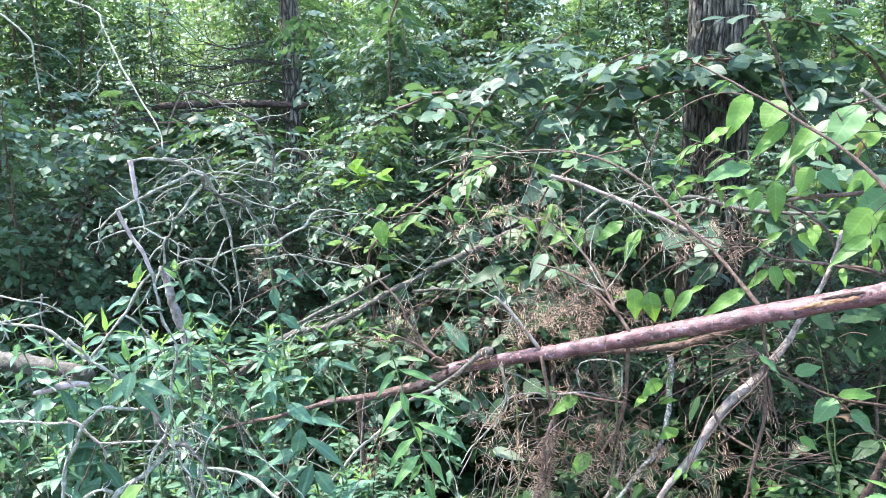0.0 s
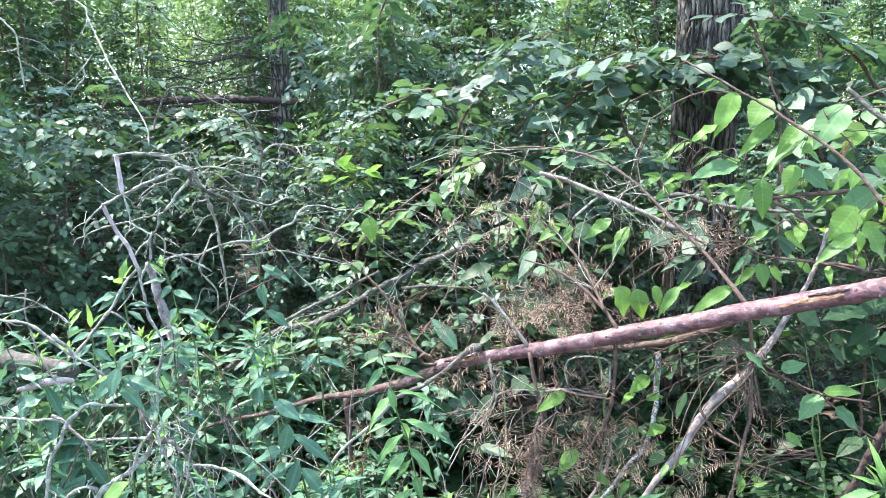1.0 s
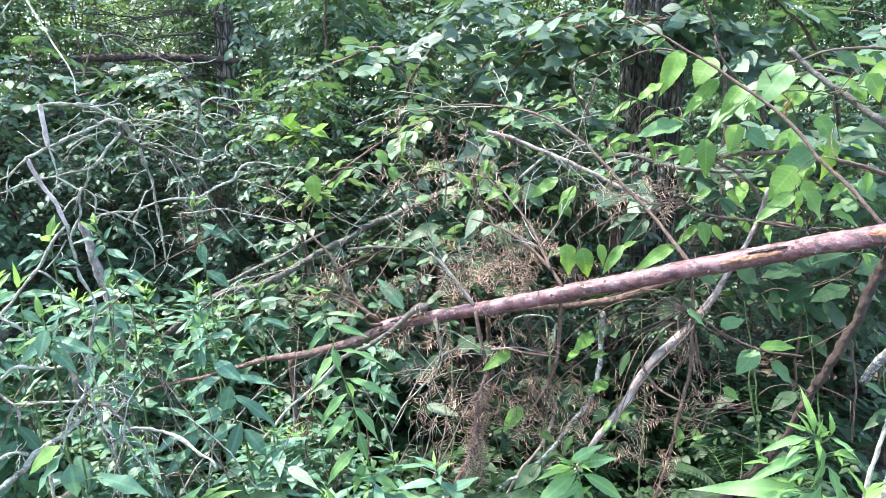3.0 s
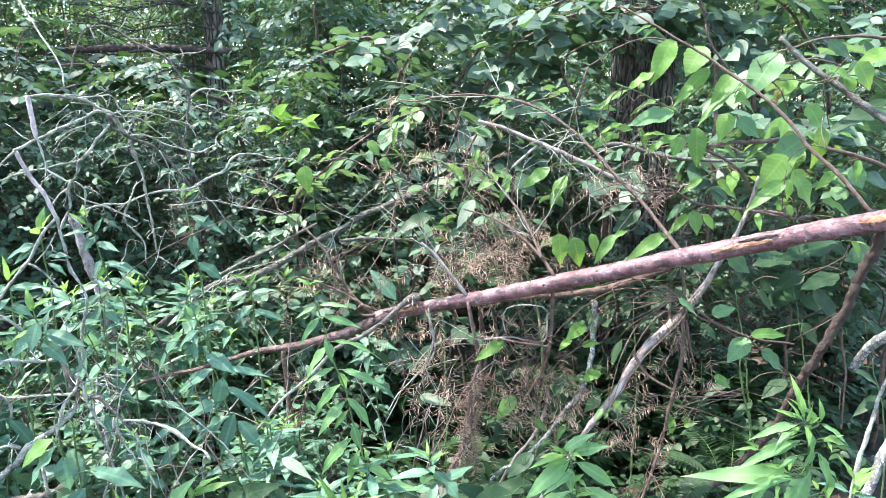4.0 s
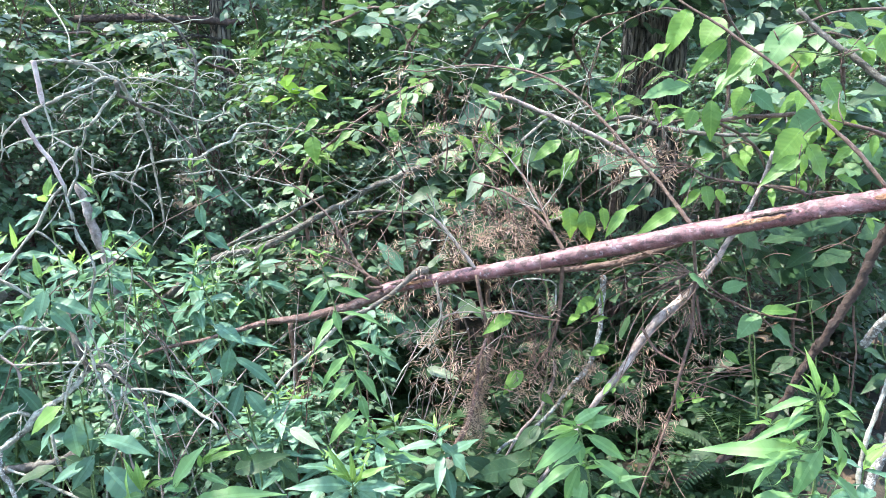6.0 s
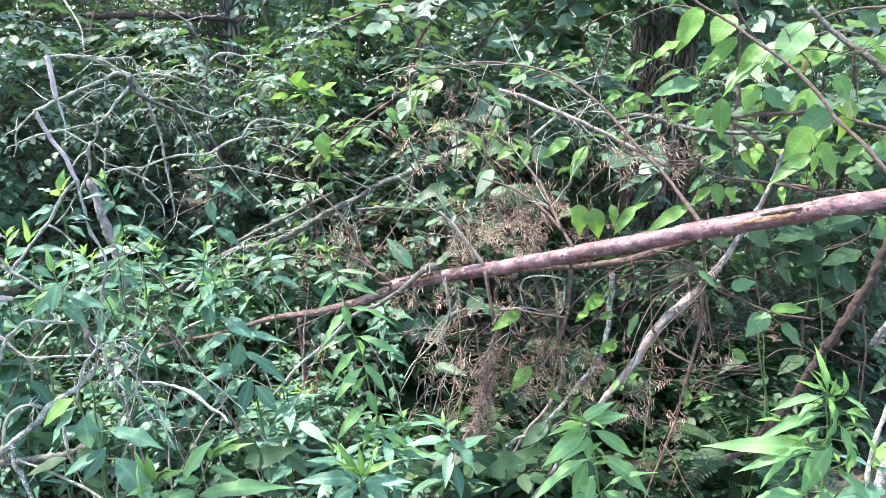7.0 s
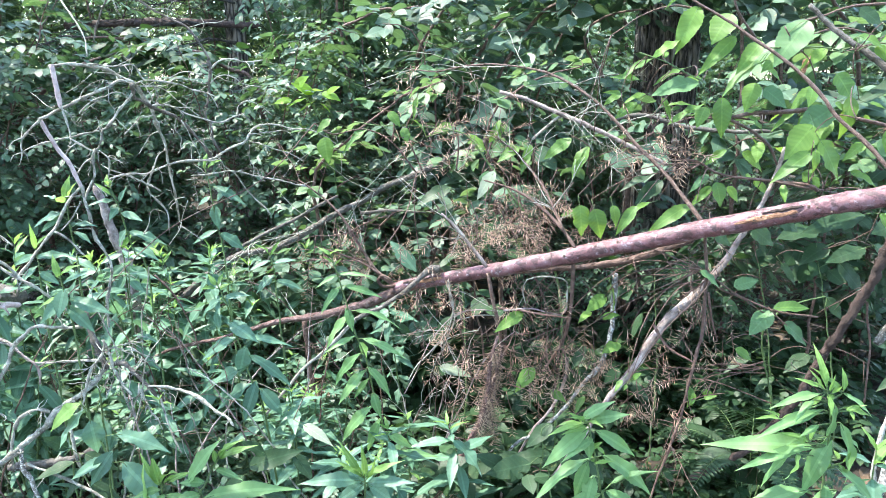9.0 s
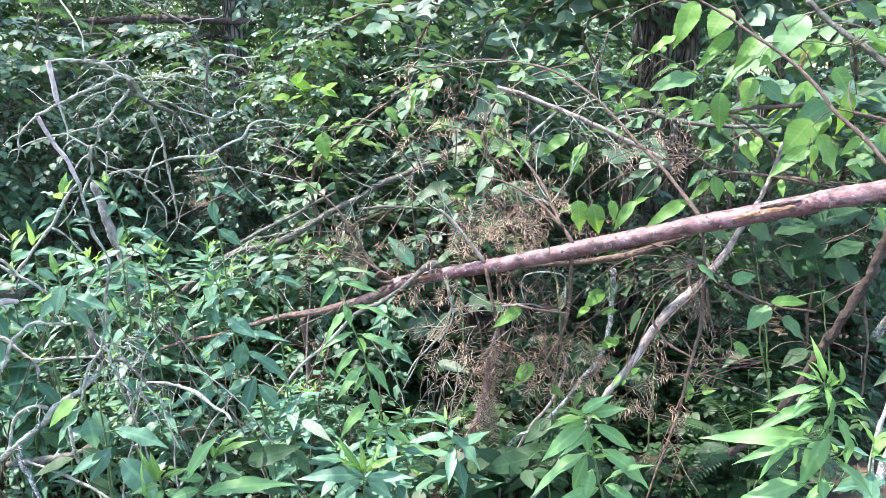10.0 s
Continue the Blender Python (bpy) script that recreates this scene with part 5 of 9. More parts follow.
limb_thing("lichened_branch", "branch crusted with white lichen", [(1.452, 1.95, 0.701, 0.011), (1.456, 1.91, 0.77, 0.013), (1.474, 1.871, 0.821, 0.015), (1.514, 1.8, 0.891, 0.017)], M_LICHEN, 27.0, 12, 0.006, 0.5)
limb_thing("lichened_branch", "slim branch crusted with white lichen", [(1.256, 1.5, 0.735, 0.009), (1.21, 1.483, 0.657, 0.01), (1.172, 1.466, 0.579, 0.011), (1.134, 1.45, 0.501, 0.011)], M_LICHEN, 28.0, 12, 0.006, 0.5)
limb_thing("bare_stem", "bare grey stem rising beside the weeds", [(1.424, 1.75, 0.778, 0.005), (1.385, 1.74, 0.701, 0.005), (1.364, 1.731, 0.621, 0.006), (1.338, 1.721, 0.542, 0.006), (1.322, 1.711, 0.445, 0.006), (1.319, 1.7, 0.347, 0.007)], M_DEAD, 29.0, 8, 0.006, 0.4, "stem")
limb_thing("bare_stem", "thin hanging brown stem", [(1.331, 1.85, 0.864, 0.004), (1.355, 1.85, 0.743, 0.003), (1.363, 1.85, 0.637, 0.003), (1.366, 1.85, 0.556, 0.003)], M_TWIG, 30.0, 6, 0.004, 0.3, "stem")
limb_thing("bare_stem", "dark curved stem in the wood", [(1.333, 3.2, 2.202, 0.006), (1.38, 3.2, 2.084, 0.0065), (1.427, 3.2, 1.988, 0.007), (1.472, 3.2, 1.891, 0.007), (1.507, 3.2, 1.793, 0.007), (1.56, 3.2, 1.5, 0.008), (1.58, 3.2, 0.0, 0.011)], M_TWIG, 31.0, 8, 0.01, 0.3, "stem")

limb_thing("fallen_log", "dark mossy fallen log with pale peeling bark", [(-1.775, 2.4, 0.863, 0.0314), (-1.624, 2.374, 0.84, 0.0322), (-1.474, 2.348, 0.83, 0.0304), (-1.347, 2.325, 0.819, 0.0276), (-1.207, 2.3, 0.802, 0.0235)], M_GREY, 33.0, 20, 0.008, 0.3, "log", (-1.55, 2.35, 0))
limb_thing("fallen_log", "dark thin trunk lying across the wood behind the shrubs", [(-2.945, 7, 1.945, 0.0299), (-2.008, 6.794, 1.966, 0.0334), (-1.165, 6.6, 1.928, 0.0264)], M_LIMB, 37.0, 14, 0.012, 0.3, "log", (-2.008, 6.794, 0))
limb_thing("broken_branch", "short pinkish piece of broken wood among the weeds", [(-1.31, 2.15, 0.789, 0.0062), (-1.264, 2.15, 0.8, 0.0111), (-1.21, 2.15, 0.812, 0.0107), (-1.139, 2.15, 0.816, 0.008)], M_PEELED, 34.0, 12, 0.005, 0.6)

# ---- dead bush ----
bush = thing("dead_bush", (-0.822, 1.95, 0.687), "leafless dead bush with grey lichened crooked twigs", "bush")
bush.location.z = 0
BUSH_RNG = random.Random(404)


def crooked(ctrl, seed, twigs=6, length=0.14, mat=None, sides=9, wob=0.004):
    """A dead bough with crooked side twigs that fork again."""
    mat = mat or M_DEAD
    ctrl = [(x, y, z, r * 0.66) for x, y, z, r in ctrl]
    bough = branch("bough", ctrl, mat, bush, "", wob, sides, seed, 0.008, 0.34, 0.7)
    if not twigs:
        return
    q = spline(ctrl, 0.02)
    pile = Pile()
    rng = BUSH_RNG

    for k in range((twigs * 2 + 2) // 3):
        i = rng.randrange(1, len(q) - 1)
        d = Vector(q[min(i + 1, len(q) - 1)][:3] - q[i - 1][:3]).normalized()
        way = d * 0.4 + rand_unit(rng)
        way.y *= 0.6
        grow_twig(pile, rng, q[i][:3], way, length * rng.uniform(0.35, 1.1), min(0.0024, q[i][3] * 0.75), 2, 0.42, -0.03, 0.25)
    part("twig_growth", pile.v, pile.f, mat, bough, kind="stuff")


branch("bough", [(-0.847, 1.9, 1.517, 0.0053), (-0.844, 1.9, 1.484, 0.0057), (-0.84, 1.9, 1.443, 0.0064), (-0.838, 1.9, 1.414, 0.0048)], M_PEELED, bush, "peeled pinkish wood", 0.001, 12, 41.0, 0.008, 0.1, 0.3)
branch("bough", [(-0.901, 1.92, 1.382, 0.0048), (-0.892, 1.921, 1.357, 0.0053), (-0.881, 1.923, 1.332, 0.0055), (-0.865, 1.925, 1.3, 0.0055), (-0.845, 1.926, 1.271, 0.0055), (-0.833, 1.928, 1.237, 0.0053), (-0.822, 1.93, 1.204, 0.0052)], M_PEELED, bush, "peeled greyish wood", 0.001, 12, 43.0, 0.008, 0.1, 0.3)
crooked([(x, y, z, r * 0.72) for x, y, z, r in [(-1.142, 2.2, 1.992, 0.006), (-1.019, 2.151, 1.943, 0.0054), (-1, 2.133, 1.903, 0.0053), (-0.947, 2.09, 1.812, 0.0049), (-0.876, 2.035, 1.701, 0.0044), (-0.817, 1.995, 1.629, 0.004), (-0.788, 1.971, 1.581, 0.0038), (-0.778, 1.95, 1.538, 0.0037)]], 401, 2, 0.06)
crooked([(-1.5, 2.4, 2.023, 0.0059), (-1.448, 2.4, 1.987, 0.0054), (-1.398, 2.4, 1.942, 0.0048), (-1.356, 2.4, 1.897, 0.0043), (-1.352, 2.4, 1.834, 0.0039), (-1.342, 2.4, 1.779, 0.0035), (-1.339, 2.4, 1.72, 0.0031)], 402, 2, 0.08)
crooked([(-1.347, 2.4, 1.891, 0.002), (-1.288, 2.425, 1.872, 0.0017), (-1.248, 2.45, 1.825, 0.0015)], 403, 0, 0.05)
crooked([(-1.345, 2.4, 1.815, 0.002), (-1.304, 2.441, 1.782, 0.0018), (-1.242, 2.5, 1.734, 0.0016)], 404, 1, 0.05)
crooked([(-1.009, 2.15, 1.898, 0.0017), (-1.046, 2.169, 1.853, 0.0016), (-1.081, 2.184, 1.822, 0.0015), (-1.054, 2.2, 1.794, 0.0014)], 405, 1, 0.05)
crooked([(-1.101, 2.2, 1.679, 0.0035), (-1.081, 2.2, 1.711, 0.0032), (-1.052, 2.2, 1.745, 0.0029), (-1.056, 2.2, 1.771, 0.0027), (-1.025, 2.2, 1.81, 0.0023)], 406, 2, 0.05)
crooked([(-1.105, 2.2, 1.724, 0.0018), (-1.078, 2.2, 1.749, 0.0016), (-1.056, 2.2, 1.771, 0.0016)], 407, 1, 0.05)
crooked([(-0.836, 1.9, 1.415, 0.0042), (-0.827, 1.9, 1.373, 0.0034), (-0.823, 1.9, 1.345, 0.0028), (-0.825, 1.9, 1.335, 0.0026)], 408, 2, 0.05)
crooked([(-0.855, 1.9, 1.512, 0.0046), (-0.826, 1.928, 1.516, 0.0052), (-0.797, 1.957, 1.514, 0.0058), (-0.771, 1.981, 1.511, 0.0065), (-0.745, 2.005, 1.501, 0.0071), (-0.731, 2.022, 1.487, 0.0071), (-0.721, 2.034, 1.477, 0.0071), (-0.705, 2.048, 1.472, 0.0071), (-0.696, 2.063, 1.454, 0.0069), (-0.689, 2.083, 1.426, 0.0066), (-0.681, 2.098, 1.406, 0.0063), (-0.68, 2.12, 1.371, 0.0062), (-0.677, 2.142, 1.334, 0.0061), (-0.672, 2.161, 1.304, 0.0059), (-0.673, 2.178, 1.273, 0.0057), (-0.676, 2.204, 1.225, 0.0054), (-0.677, 2.238, 1.161, 0.005), (-0.681, 2.267, 1.104, 0.0046), (-0.688, 2.3, 1.035, 0.0042)], 409, 10, 0.05)
crooked([(-0.703, 1.98, 1.477, 0.0049), (-0.719, 1.974, 1.477, 0.005), (-0.741, 1.964, 1.463, 0.0051), (-0.773, 1.951, 1.447, 0.0053), (-0.798, 1.941, 1.433, 0.0056), (-0.83, 1.927, 1.414, 0.0059), (-0.854, 1.917, 1.405, 0.0058), (-0.873, 1.909, 1.393, 0.0057), (-0.894, 1.9, 1.384, 0.0056)], 410, 6, 0.05)
crooked([(-0.821, 1.93, 1.207, 0.0063), (-0.819, 1.931, 1.167, 0.006), (-0.812, 1.932, 1.129, 0.0057), (-0.808, 1.933, 1.091, 0.0054), (-0.802, 1.934, 1.06, 0.0053), (-0.786, 1.935, 1.028, 0.0052), (-0.771, 1.936, 0.986, 0.0051), (-0.78, 1.937, 0.941, 0.005), (-0.794, 1.938, 0.877, 0.0048), (-0.798, 1.94, 0.811, 0.0045)], 411, 6, 0.05)
crooked([(-0.891, 1.9, 1.38, 0.0036), (-0.92, 1.9, 1.359, 0.0034), (-0.941, 1.9, 1.337, 0.0033), (-0.947, 1.9, 1.309, 0.0031), (-0.944, 1.9, 1.298, 0.003)], 412, 4, 0.05)
crooked([(-0.944, 1.9, 1.299, 0.0023), (-0.967, 1.9, 1.293, 0.002), (-0.978, 1.9, 1.276, 0.0017)], 413, 1, 0.05)
crooked([(-0.945, 1.9, 1.299, 0.0022), (-0.951, 1.9, 1.283, 0.0018), (-0.957, 1.9, 1.269, 0.0015)], 414, 0, 0.05)
crooked([(-0.944, 1.9, 1.301, 0.002), (-0.935, 1.9, 1.292, 0.0017), (-0.933, 1.9, 1.276, 0.0013)], 415, 0, 0.05)
crooked([(-0.943, 1.9, 1.303, 0.0027), (-0.912, 1.915, 1.318, 0.003), (-0.882, 1.929, 1.327, 0.0033), (-0.846, 1.945, 1.333, 0.0037), (-0.815, 1.958, 1.341, 0.004), (-0.771, 1.977, 1.352, 0.0046), (-0.751, 1.987, 1.369, 0.0049), (-0.727, 2.004, 1.406, 0.0052), (-0.709, 2.014, 1.427, 0.0053), (-0.701, 2.02, 1.441, 0.0054)], 416, 6, 0.05)
crooked([(-0.698, 2.02, 1.469, 0.006), (-0.704, 2.037, 1.449, 0.0063), (-0.708, 2.053, 1.431, 0.0065), (-0.688, 2.083, 1.415, 0.0068), (-0.67, 2.111, 1.398, 0.0069), (-0.637, 2.153, 1.377, 0.0067), (-0.611, 2.195, 1.343, 0.0066), (-0.591, 2.235, 1.302, 0.0065), (-0.574, 2.274, 1.258, 0.0064), (-0.562, 2.3, 1.227, 0.0064)], 417, 3, 0.07, M_GREY)
crooked([(-0.768, 1.97, 1.352, 0.004), (-0.772, 1.97, 1.33, 0.0038), (-0.783, 1.97, 1.304, 0.0035), (-0.795, 1.97, 1.298, 0.0033)], 418, 2, 0.05)
crooked([(-0.848, 1.95, 1.333, 0.0027), (-0.831, 1.957, 1.319, 0.0028), (-0.814, 1.965, 1.307, 0.003), (-0.802, 1.969, 1.299, 0.0031), (-0.783, 1.976, 1.296, 0.0032), (-0.766, 1.984, 1.276, 0.0033), (-0.77, 1.994, 1.241, 0.003), (-0.777, 2, 1.218, 0.0027)], 419, 6, 0.05)
crooked([(-0.792, 1.97, 1.301, 0.0043), (-0.802, 1.966, 1.274, 0.0046), (-0.799, 1.96, 1.23, 0.005), (-0.813, 1.955, 1.201, 0.0047), (-0.826, 1.95, 1.168, 0.0044)], 420, 3, 0.05)
crooked([(-0.803, 1.97, 1.277, 0.003), (-0.824, 1.96, 1.26, 0.0029), (-0.84, 1.95, 1.236, 0.0027)], 421, 2, 0.05)
crooked([(-0.828, 1.95, 1.32, 0.0027), (-0.851, 1.95, 1.302, 0.0025), (-0.864, 1.95, 1.276, 0.0022), (-0.881, 1.95, 1.251, 0.002)], 422, 3, 0.05)
crooked([(-0.772, 2, 1.277, 0.002), (-0.756, 2.025, 1.265, 0.0017), (-0.739, 2.05, 1.255, 0.0014)], 423, 2, 0.05)
crooked([(-0.77, 2, 1.28, 0.0017), (-0.755, 2, 1.277, 0.0015), (-0.75, 2, 1.256, 0.0012)], 424, 1, 0.05)
crooked([(-0.794, 2.05, 1.208, 0.0028), (-0.772, 2.068, 1.217, 0.003), (-0.741, 2.092, 1.219, 0.0033), (-0.716, 2.11, 1.216, 0.0035), (-0.689, 2.13, 1.225, 0.0037), (-0.663, 2.15, 1.236, 0.004), (-0.628, 2.174, 1.242, 0.0043), (-0.579, 2.207, 1.242, 0.0047), (-0.543, 2.23, 1.248, 0.005), (-0.52, 2.247, 1.264, 0.0052), (-0.49, 2.268, 1.279, 0.0055), (-0.462, 2.286, 1.29, 0.0057), (-0.451, 2.3, 1.312, 0.0059)], 425, 10, 0.07)
crooked([(-0.451, 2.3, 1.31, 0.0044), (-0.443, 2.307, 1.325, 0.0043), (-0.418, 2.319, 1.34, 0.0041), (-0.385, 2.333, 1.341, 0.0038), (-0.353, 2.348, 1.334, 0.0036), (-0.319, 2.362, 1.322, 0.0033), (-0.28, 2.378, 1.322, 0.0031), (-0.233, 2.398, 1.302, 0.0025), (-0.189, 2.42, 1.267, 0.0019)], 426, 4, 0.06)
crooked([(-0.448, 2.3, 1.312, 0.0028), (-0.394, 2.322, 1.316, 0.0025), (-0.323, 2.35, 1.321, 0.0022)], 427, 2, 0.05)
crooked([(-0.452, 2.3, 1.289, 0.0031), (-0.421, 2.32, 1.28, 0.003), (-0.382, 2.347, 1.26, 0.0028), (-0.341, 2.372, 1.244, 0.0027), (-0.3, 2.4, 1.217, 0.0025)], 428, 5, 0.06)
crooked([(-0.451, 2.3, 1.28, 0.0022), (-0.455, 2.3, 1.233, 0.0019), (-0.442, 2.3, 1.206, 0.0017), (-0.449, 2.3, 1.179, 0.0015)], 429, 4, 0.06)
crooked([(-0.627, 2.25, 1.191, 0.0024), (-0.58, 2.266, 1.192, 0.0029), (-0.515, 2.287, 1.198, 0.0035), (-0.467, 2.303, 1.188, 0.0036), (-0.409, 2.322, 1.171, 0.0037), (-0.35, 2.341, 1.156, 0.0034), (-0.289, 2.36, 1.136, 0.003)], 430, 8, 0.06)
crooked([(-0.55, 2.3, 1.241, 0.0028), (-0.536, 2.307, 1.21, 0.003), (-0.508, 2.315, 1.188, 0.0033), (-0.49, 2.322, 1.158, 0.0035), (-0.467, 2.331, 1.12, 0.0035), (-0.434, 2.342, 1.082, 0.0034), (-0.41, 2.35, 1.048, 0.0032)], 431, 5, 0.07)
crooked([(-0.772, 2, 1.241, 0.0034), (-0.742, 2.03, 1.225, 0.0033), (-0.715, 2.057, 1.205, 0.0032), (-0.691, 2.083, 1.183, 0.003), (-0.674, 2.1, 1.167, 0.003)], 432, 4, 0.05)
crooked([(-0.687, 2.1, 1.237, 0.0038), (-0.699, 2.106, 1.212, 0.0037), (-0.717, 2.116, 1.17, 0.0035), (-0.702, 2.123, 1.144, 0.0033), (-0.682, 2.131, 1.118, 0.0031), (-0.67, 2.138, 1.091, 0.003), (-0.675, 2.15, 1.034, 0.0027)], 433, 6, 0.05)
crooked([(-0.686, 2.1, 1.237, 0.0026), (-0.674, 2.112, 1.27, 0.0023), (-0.655, 2.12, 1.282, 0.0021)], 434, 3, 0.05)
crooked([(-0.679, 2.1, 1.237, 0.0021), (-0.668, 2.1, 1.221, 0.0019), (-0.666, 2.1, 1.189, 0.0016)], 435, 1, 0.05)
crooked([(-0.769, 2.2, 1.019, 0.0024), (-0.754, 2.2, 1.045, 0.0022), (-0.742, 2.2, 1.089, 0.002), (-0.721, 2.2, 1.092, 0.0018), (-0.715, 2.2, 1.063, 0.0017)], 436, 2, 0.05)
crooked([(-0.783, 1.96, 1.52, 0.0028), (-0.759, 1.97, 1.518, 0.0029), (-0.735, 1.98, 1.514, 0.003), (-0.704, 1.993, 1.516, 0.0031), (-0.685, 2.001, 1.518, 0.0029), (-0.676, 2.007, 1.505, 0.0028), (-0.67, 2.014, 1.486, 0.0026), (-0.659, 2.02, 1.476, 0.0025)], 437, 4, 0.05)
crooked([(-0.691, 2.03, 1.47, 0.0035), (-0.67, 2.044, 1.478, 0.0034), (-0.635, 2.067, 1.475, 0.0032), (-0.598, 2.092, 1.467, 0.003), (-0.566, 2.114, 1.453, 0.0028), (-0.533, 2.135, 1.444, 0.0025), (-0.51, 2.15, 1.431, 0.0023)], 438, 7, 0.06)
crooked([(-0.639, 2.08, 1.475, 0.0022), (-0.613, 2.097, 1.488, 0.0021), (-0.592, 2.11, 1.5, 0.002), (-0.566, 2.125, 1.501, 0.0019), (-0.546, 2.138, 1.492, 0.0018), (-0.528, 2.15, 1.48, 0.0017)], 439, 4, 0.05)
crooked([(-0.602, 2.1, 1.483, 0.0019), (-0.58, 2.116, 1.479, 0.0018), (-0.558, 2.132, 1.47, 0.0017), (-0.532, 2.15, 1.467, 0.0016)], 440, 3, 0.05)
crooked([(-0.684, 2.03, 1.463, 0.0032), (-0.651, 2.066, 1.46, 0.0029), (-0.63, 2.092, 1.446, 0.0026), (-0.616, 2.114, 1.429, 0.0024), (-0.593, 2.144, 1.405, 0.0023), (-0.574, 2.171, 1.382, 0.0022), (-0.55, 2.2, 1.358, 0.0021)], 441, 7, 0.05)
crooked([(-0.655, 2.06, 1.46, 0.002), (-0.647, 2.06, 1.45, 0.0018), (-0.646, 2.06, 1.426, 0.0014)], 442, 1, 0.05)
crooked([(-0.658, 2.05, 1.412, 0.0037), (-0.629, 2.081, 1.41, 0.0036), (-0.607, 2.107, 1.398, 0.0035), (-0.584, 2.134, 1.382, 0.0034), (-0.553, 2.166, 1.369, 0.0033), (-0.534, 2.187, 1.357, 0.0033), (-0.514, 2.205, 1.353, 0.0033), (-0.496, 2.222, 1.359, 0.0033), (-0.482, 2.237, 1.37, 0.0033), (-0.467, 2.25, 1.374, 0.0033)], 443, 6, 0.05)
crooked([(-0.471, 2.25, 1.374, 0.0022), (-0.473, 2.257, 1.396, 0.0021), (-0.453, 2.267, 1.416, 0.002), (-0.433, 2.274, 1.413, 0.0019), (-0.41, 2.284, 1.399, 0.0018), (-0.39, 2.293, 1.382, 0.0017), (-0.374, 2.3, 1.369, 0.0017)], 444, 3, 0.05)
crooked([(-0.46, 2.25, 1.379, 0.002), (-0.449, 2.257, 1.369, 0.0018), (-0.432, 2.27, 1.348, 0.0015)], 445, 1, 0.05)
crooked([(-0.895, 2.3, 1.585, 0.0029), (-0.878, 2.3, 1.637, 0.0032), (-0.851, 2.3, 1.698, 0.0036), (-0.834, 2.3, 1.716, 0.0037), (-0.785, 2.3, 1.722, 0.0039), (-0.746, 2.3, 1.707, 0.0041), (-0.708, 2.3, 1.681, 0.0043), (-0.654, 2.3, 1.654, 0.0046), (-0.615, 2.3, 1.633, 0.0047), (-0.582, 2.3, 1.589, 0.005), (-0.556, 2.3, 1.539, 0.0052)], 446, 4, 0.07, mat=M_GREY)
crooked([(-0.563, 2.3, 1.538, 0.006), (-0.555, 2.304, 1.515, 0.0059), (-0.562, 2.31, 1.482, 0.0058), (-0.57, 2.317, 1.439, 0.0056), (-0.58, 2.323, 1.405, 0.0054), (-0.589, 2.329, 1.37, 0.0051), (-0.574, 2.335, 1.335, 0.005), (-0.571, 2.342, 1.29, 0.0053), (-0.551, 2.35, 1.247, 0.0057)], 447, 4, 0.07, M_GREY)
crooked([(-0.826, 2.3, 1.716, 0.0023), (-0.82, 2.3, 1.693, 0.0021), (-0.81, 2.3, 1.668, 0.0017)], 448, 1, 0.05)
crooked([(-0.749, 2.3, 1.708, 0.0023), (-0.73, 2.3, 1.726, 0.002), (-0.72, 2.3, 1.747, 0.0017)], 449, 1, 0.05)
crooked([(-0.711, 2.3, 1.685, 0.0025), (-0.67, 2.31, 1.686, 0.0021), (-0.637, 2.32, 1.664, 0.0017)], 450, 2, 0.05)
crooked([(-0.61, 2.3, 1.632, 0.0026), (-0.569, 2.32, 1.645, 0.0023), (-0.532, 2.338, 1.649, 0.0021), (-0.508, 2.35, 1.66, 0.0019)], 451, 3, 0.05)
crooked([(-0.554, 2.3, 1.512, 0.0037), (-0.531, 2.317, 1.536, 0.0035), (-0.497, 2.335, 1.54, 0.0033), (-0.459, 2.355, 1.534, 0.003), (-0.41, 2.38, 1.539, 0.0027)], 452, 4, 0.06)
crooked([(-0.559, 2.3, 1.468, 0.003), (-0.539, 2.317, 1.487, 0.0028), (-0.52, 2.33, 1.494, 0.0027), (-0.494, 2.347, 1.486, 0.0025), (-0.477, 2.362, 1.469, 0.0023), (-0.45, 2.38, 1.46, 0.0021), (-0.418, 2.4, 1.455, 0.0019)], 453, 3, 0.05)
crooked([(-0.569, 2.3, 1.445, 0.0024), (-0.552, 2.3, 1.414, 0.002), (-0.538, 2.3, 1.385, 0.0017)], 454, 2, 0.05)
crooked([(-0.843, 1.95, 1.446, 0.0015), (-0.813, 1.95, 1.463, 0.0014), (-0.791, 1.95, 1.478, 0.0014), (-0.771, 1.95, 1.495, 0.0013)], 455, 1, 0.04)
crooked([(-0.821, 1.97, 1.426, 0.0018), (-0.808, 1.97, 1.449, 0.0018), (-0.793, 1.97, 1.463, 0.0017), (-0.763, 1.97, 1.478, 0.0016), (-0.742, 1.97, 1.478, 0.0015), (-0.729, 1.97, 1.461, 0.0015)], 456, 3, 0.04)
crooked([(-0.834, 2, 1.39, 0.0024), (-0.825, 2, 1.405, 0.0023), (-0.794, 2, 1.427, 0.0022), (-0.764, 2, 1.435, 0.0021), (-0.741, 2, 1.446, 0.002), (-0.717, 2, 1.445, 0.0019), (-0.698, 2, 1.426, 0.0018)], 457, 4, 0.04)
crooked([(-0.821, 1.97, 1.367, 0.0022), (-0.814, 1.97, 1.391, 0.002), (-0.791, 1.97, 1.413, 0.0018), (-0.761, 1.97, 1.428, 0.0016), (-0.745, 1.97, 1.424, 0.0015)], 458, 3, 0.04)
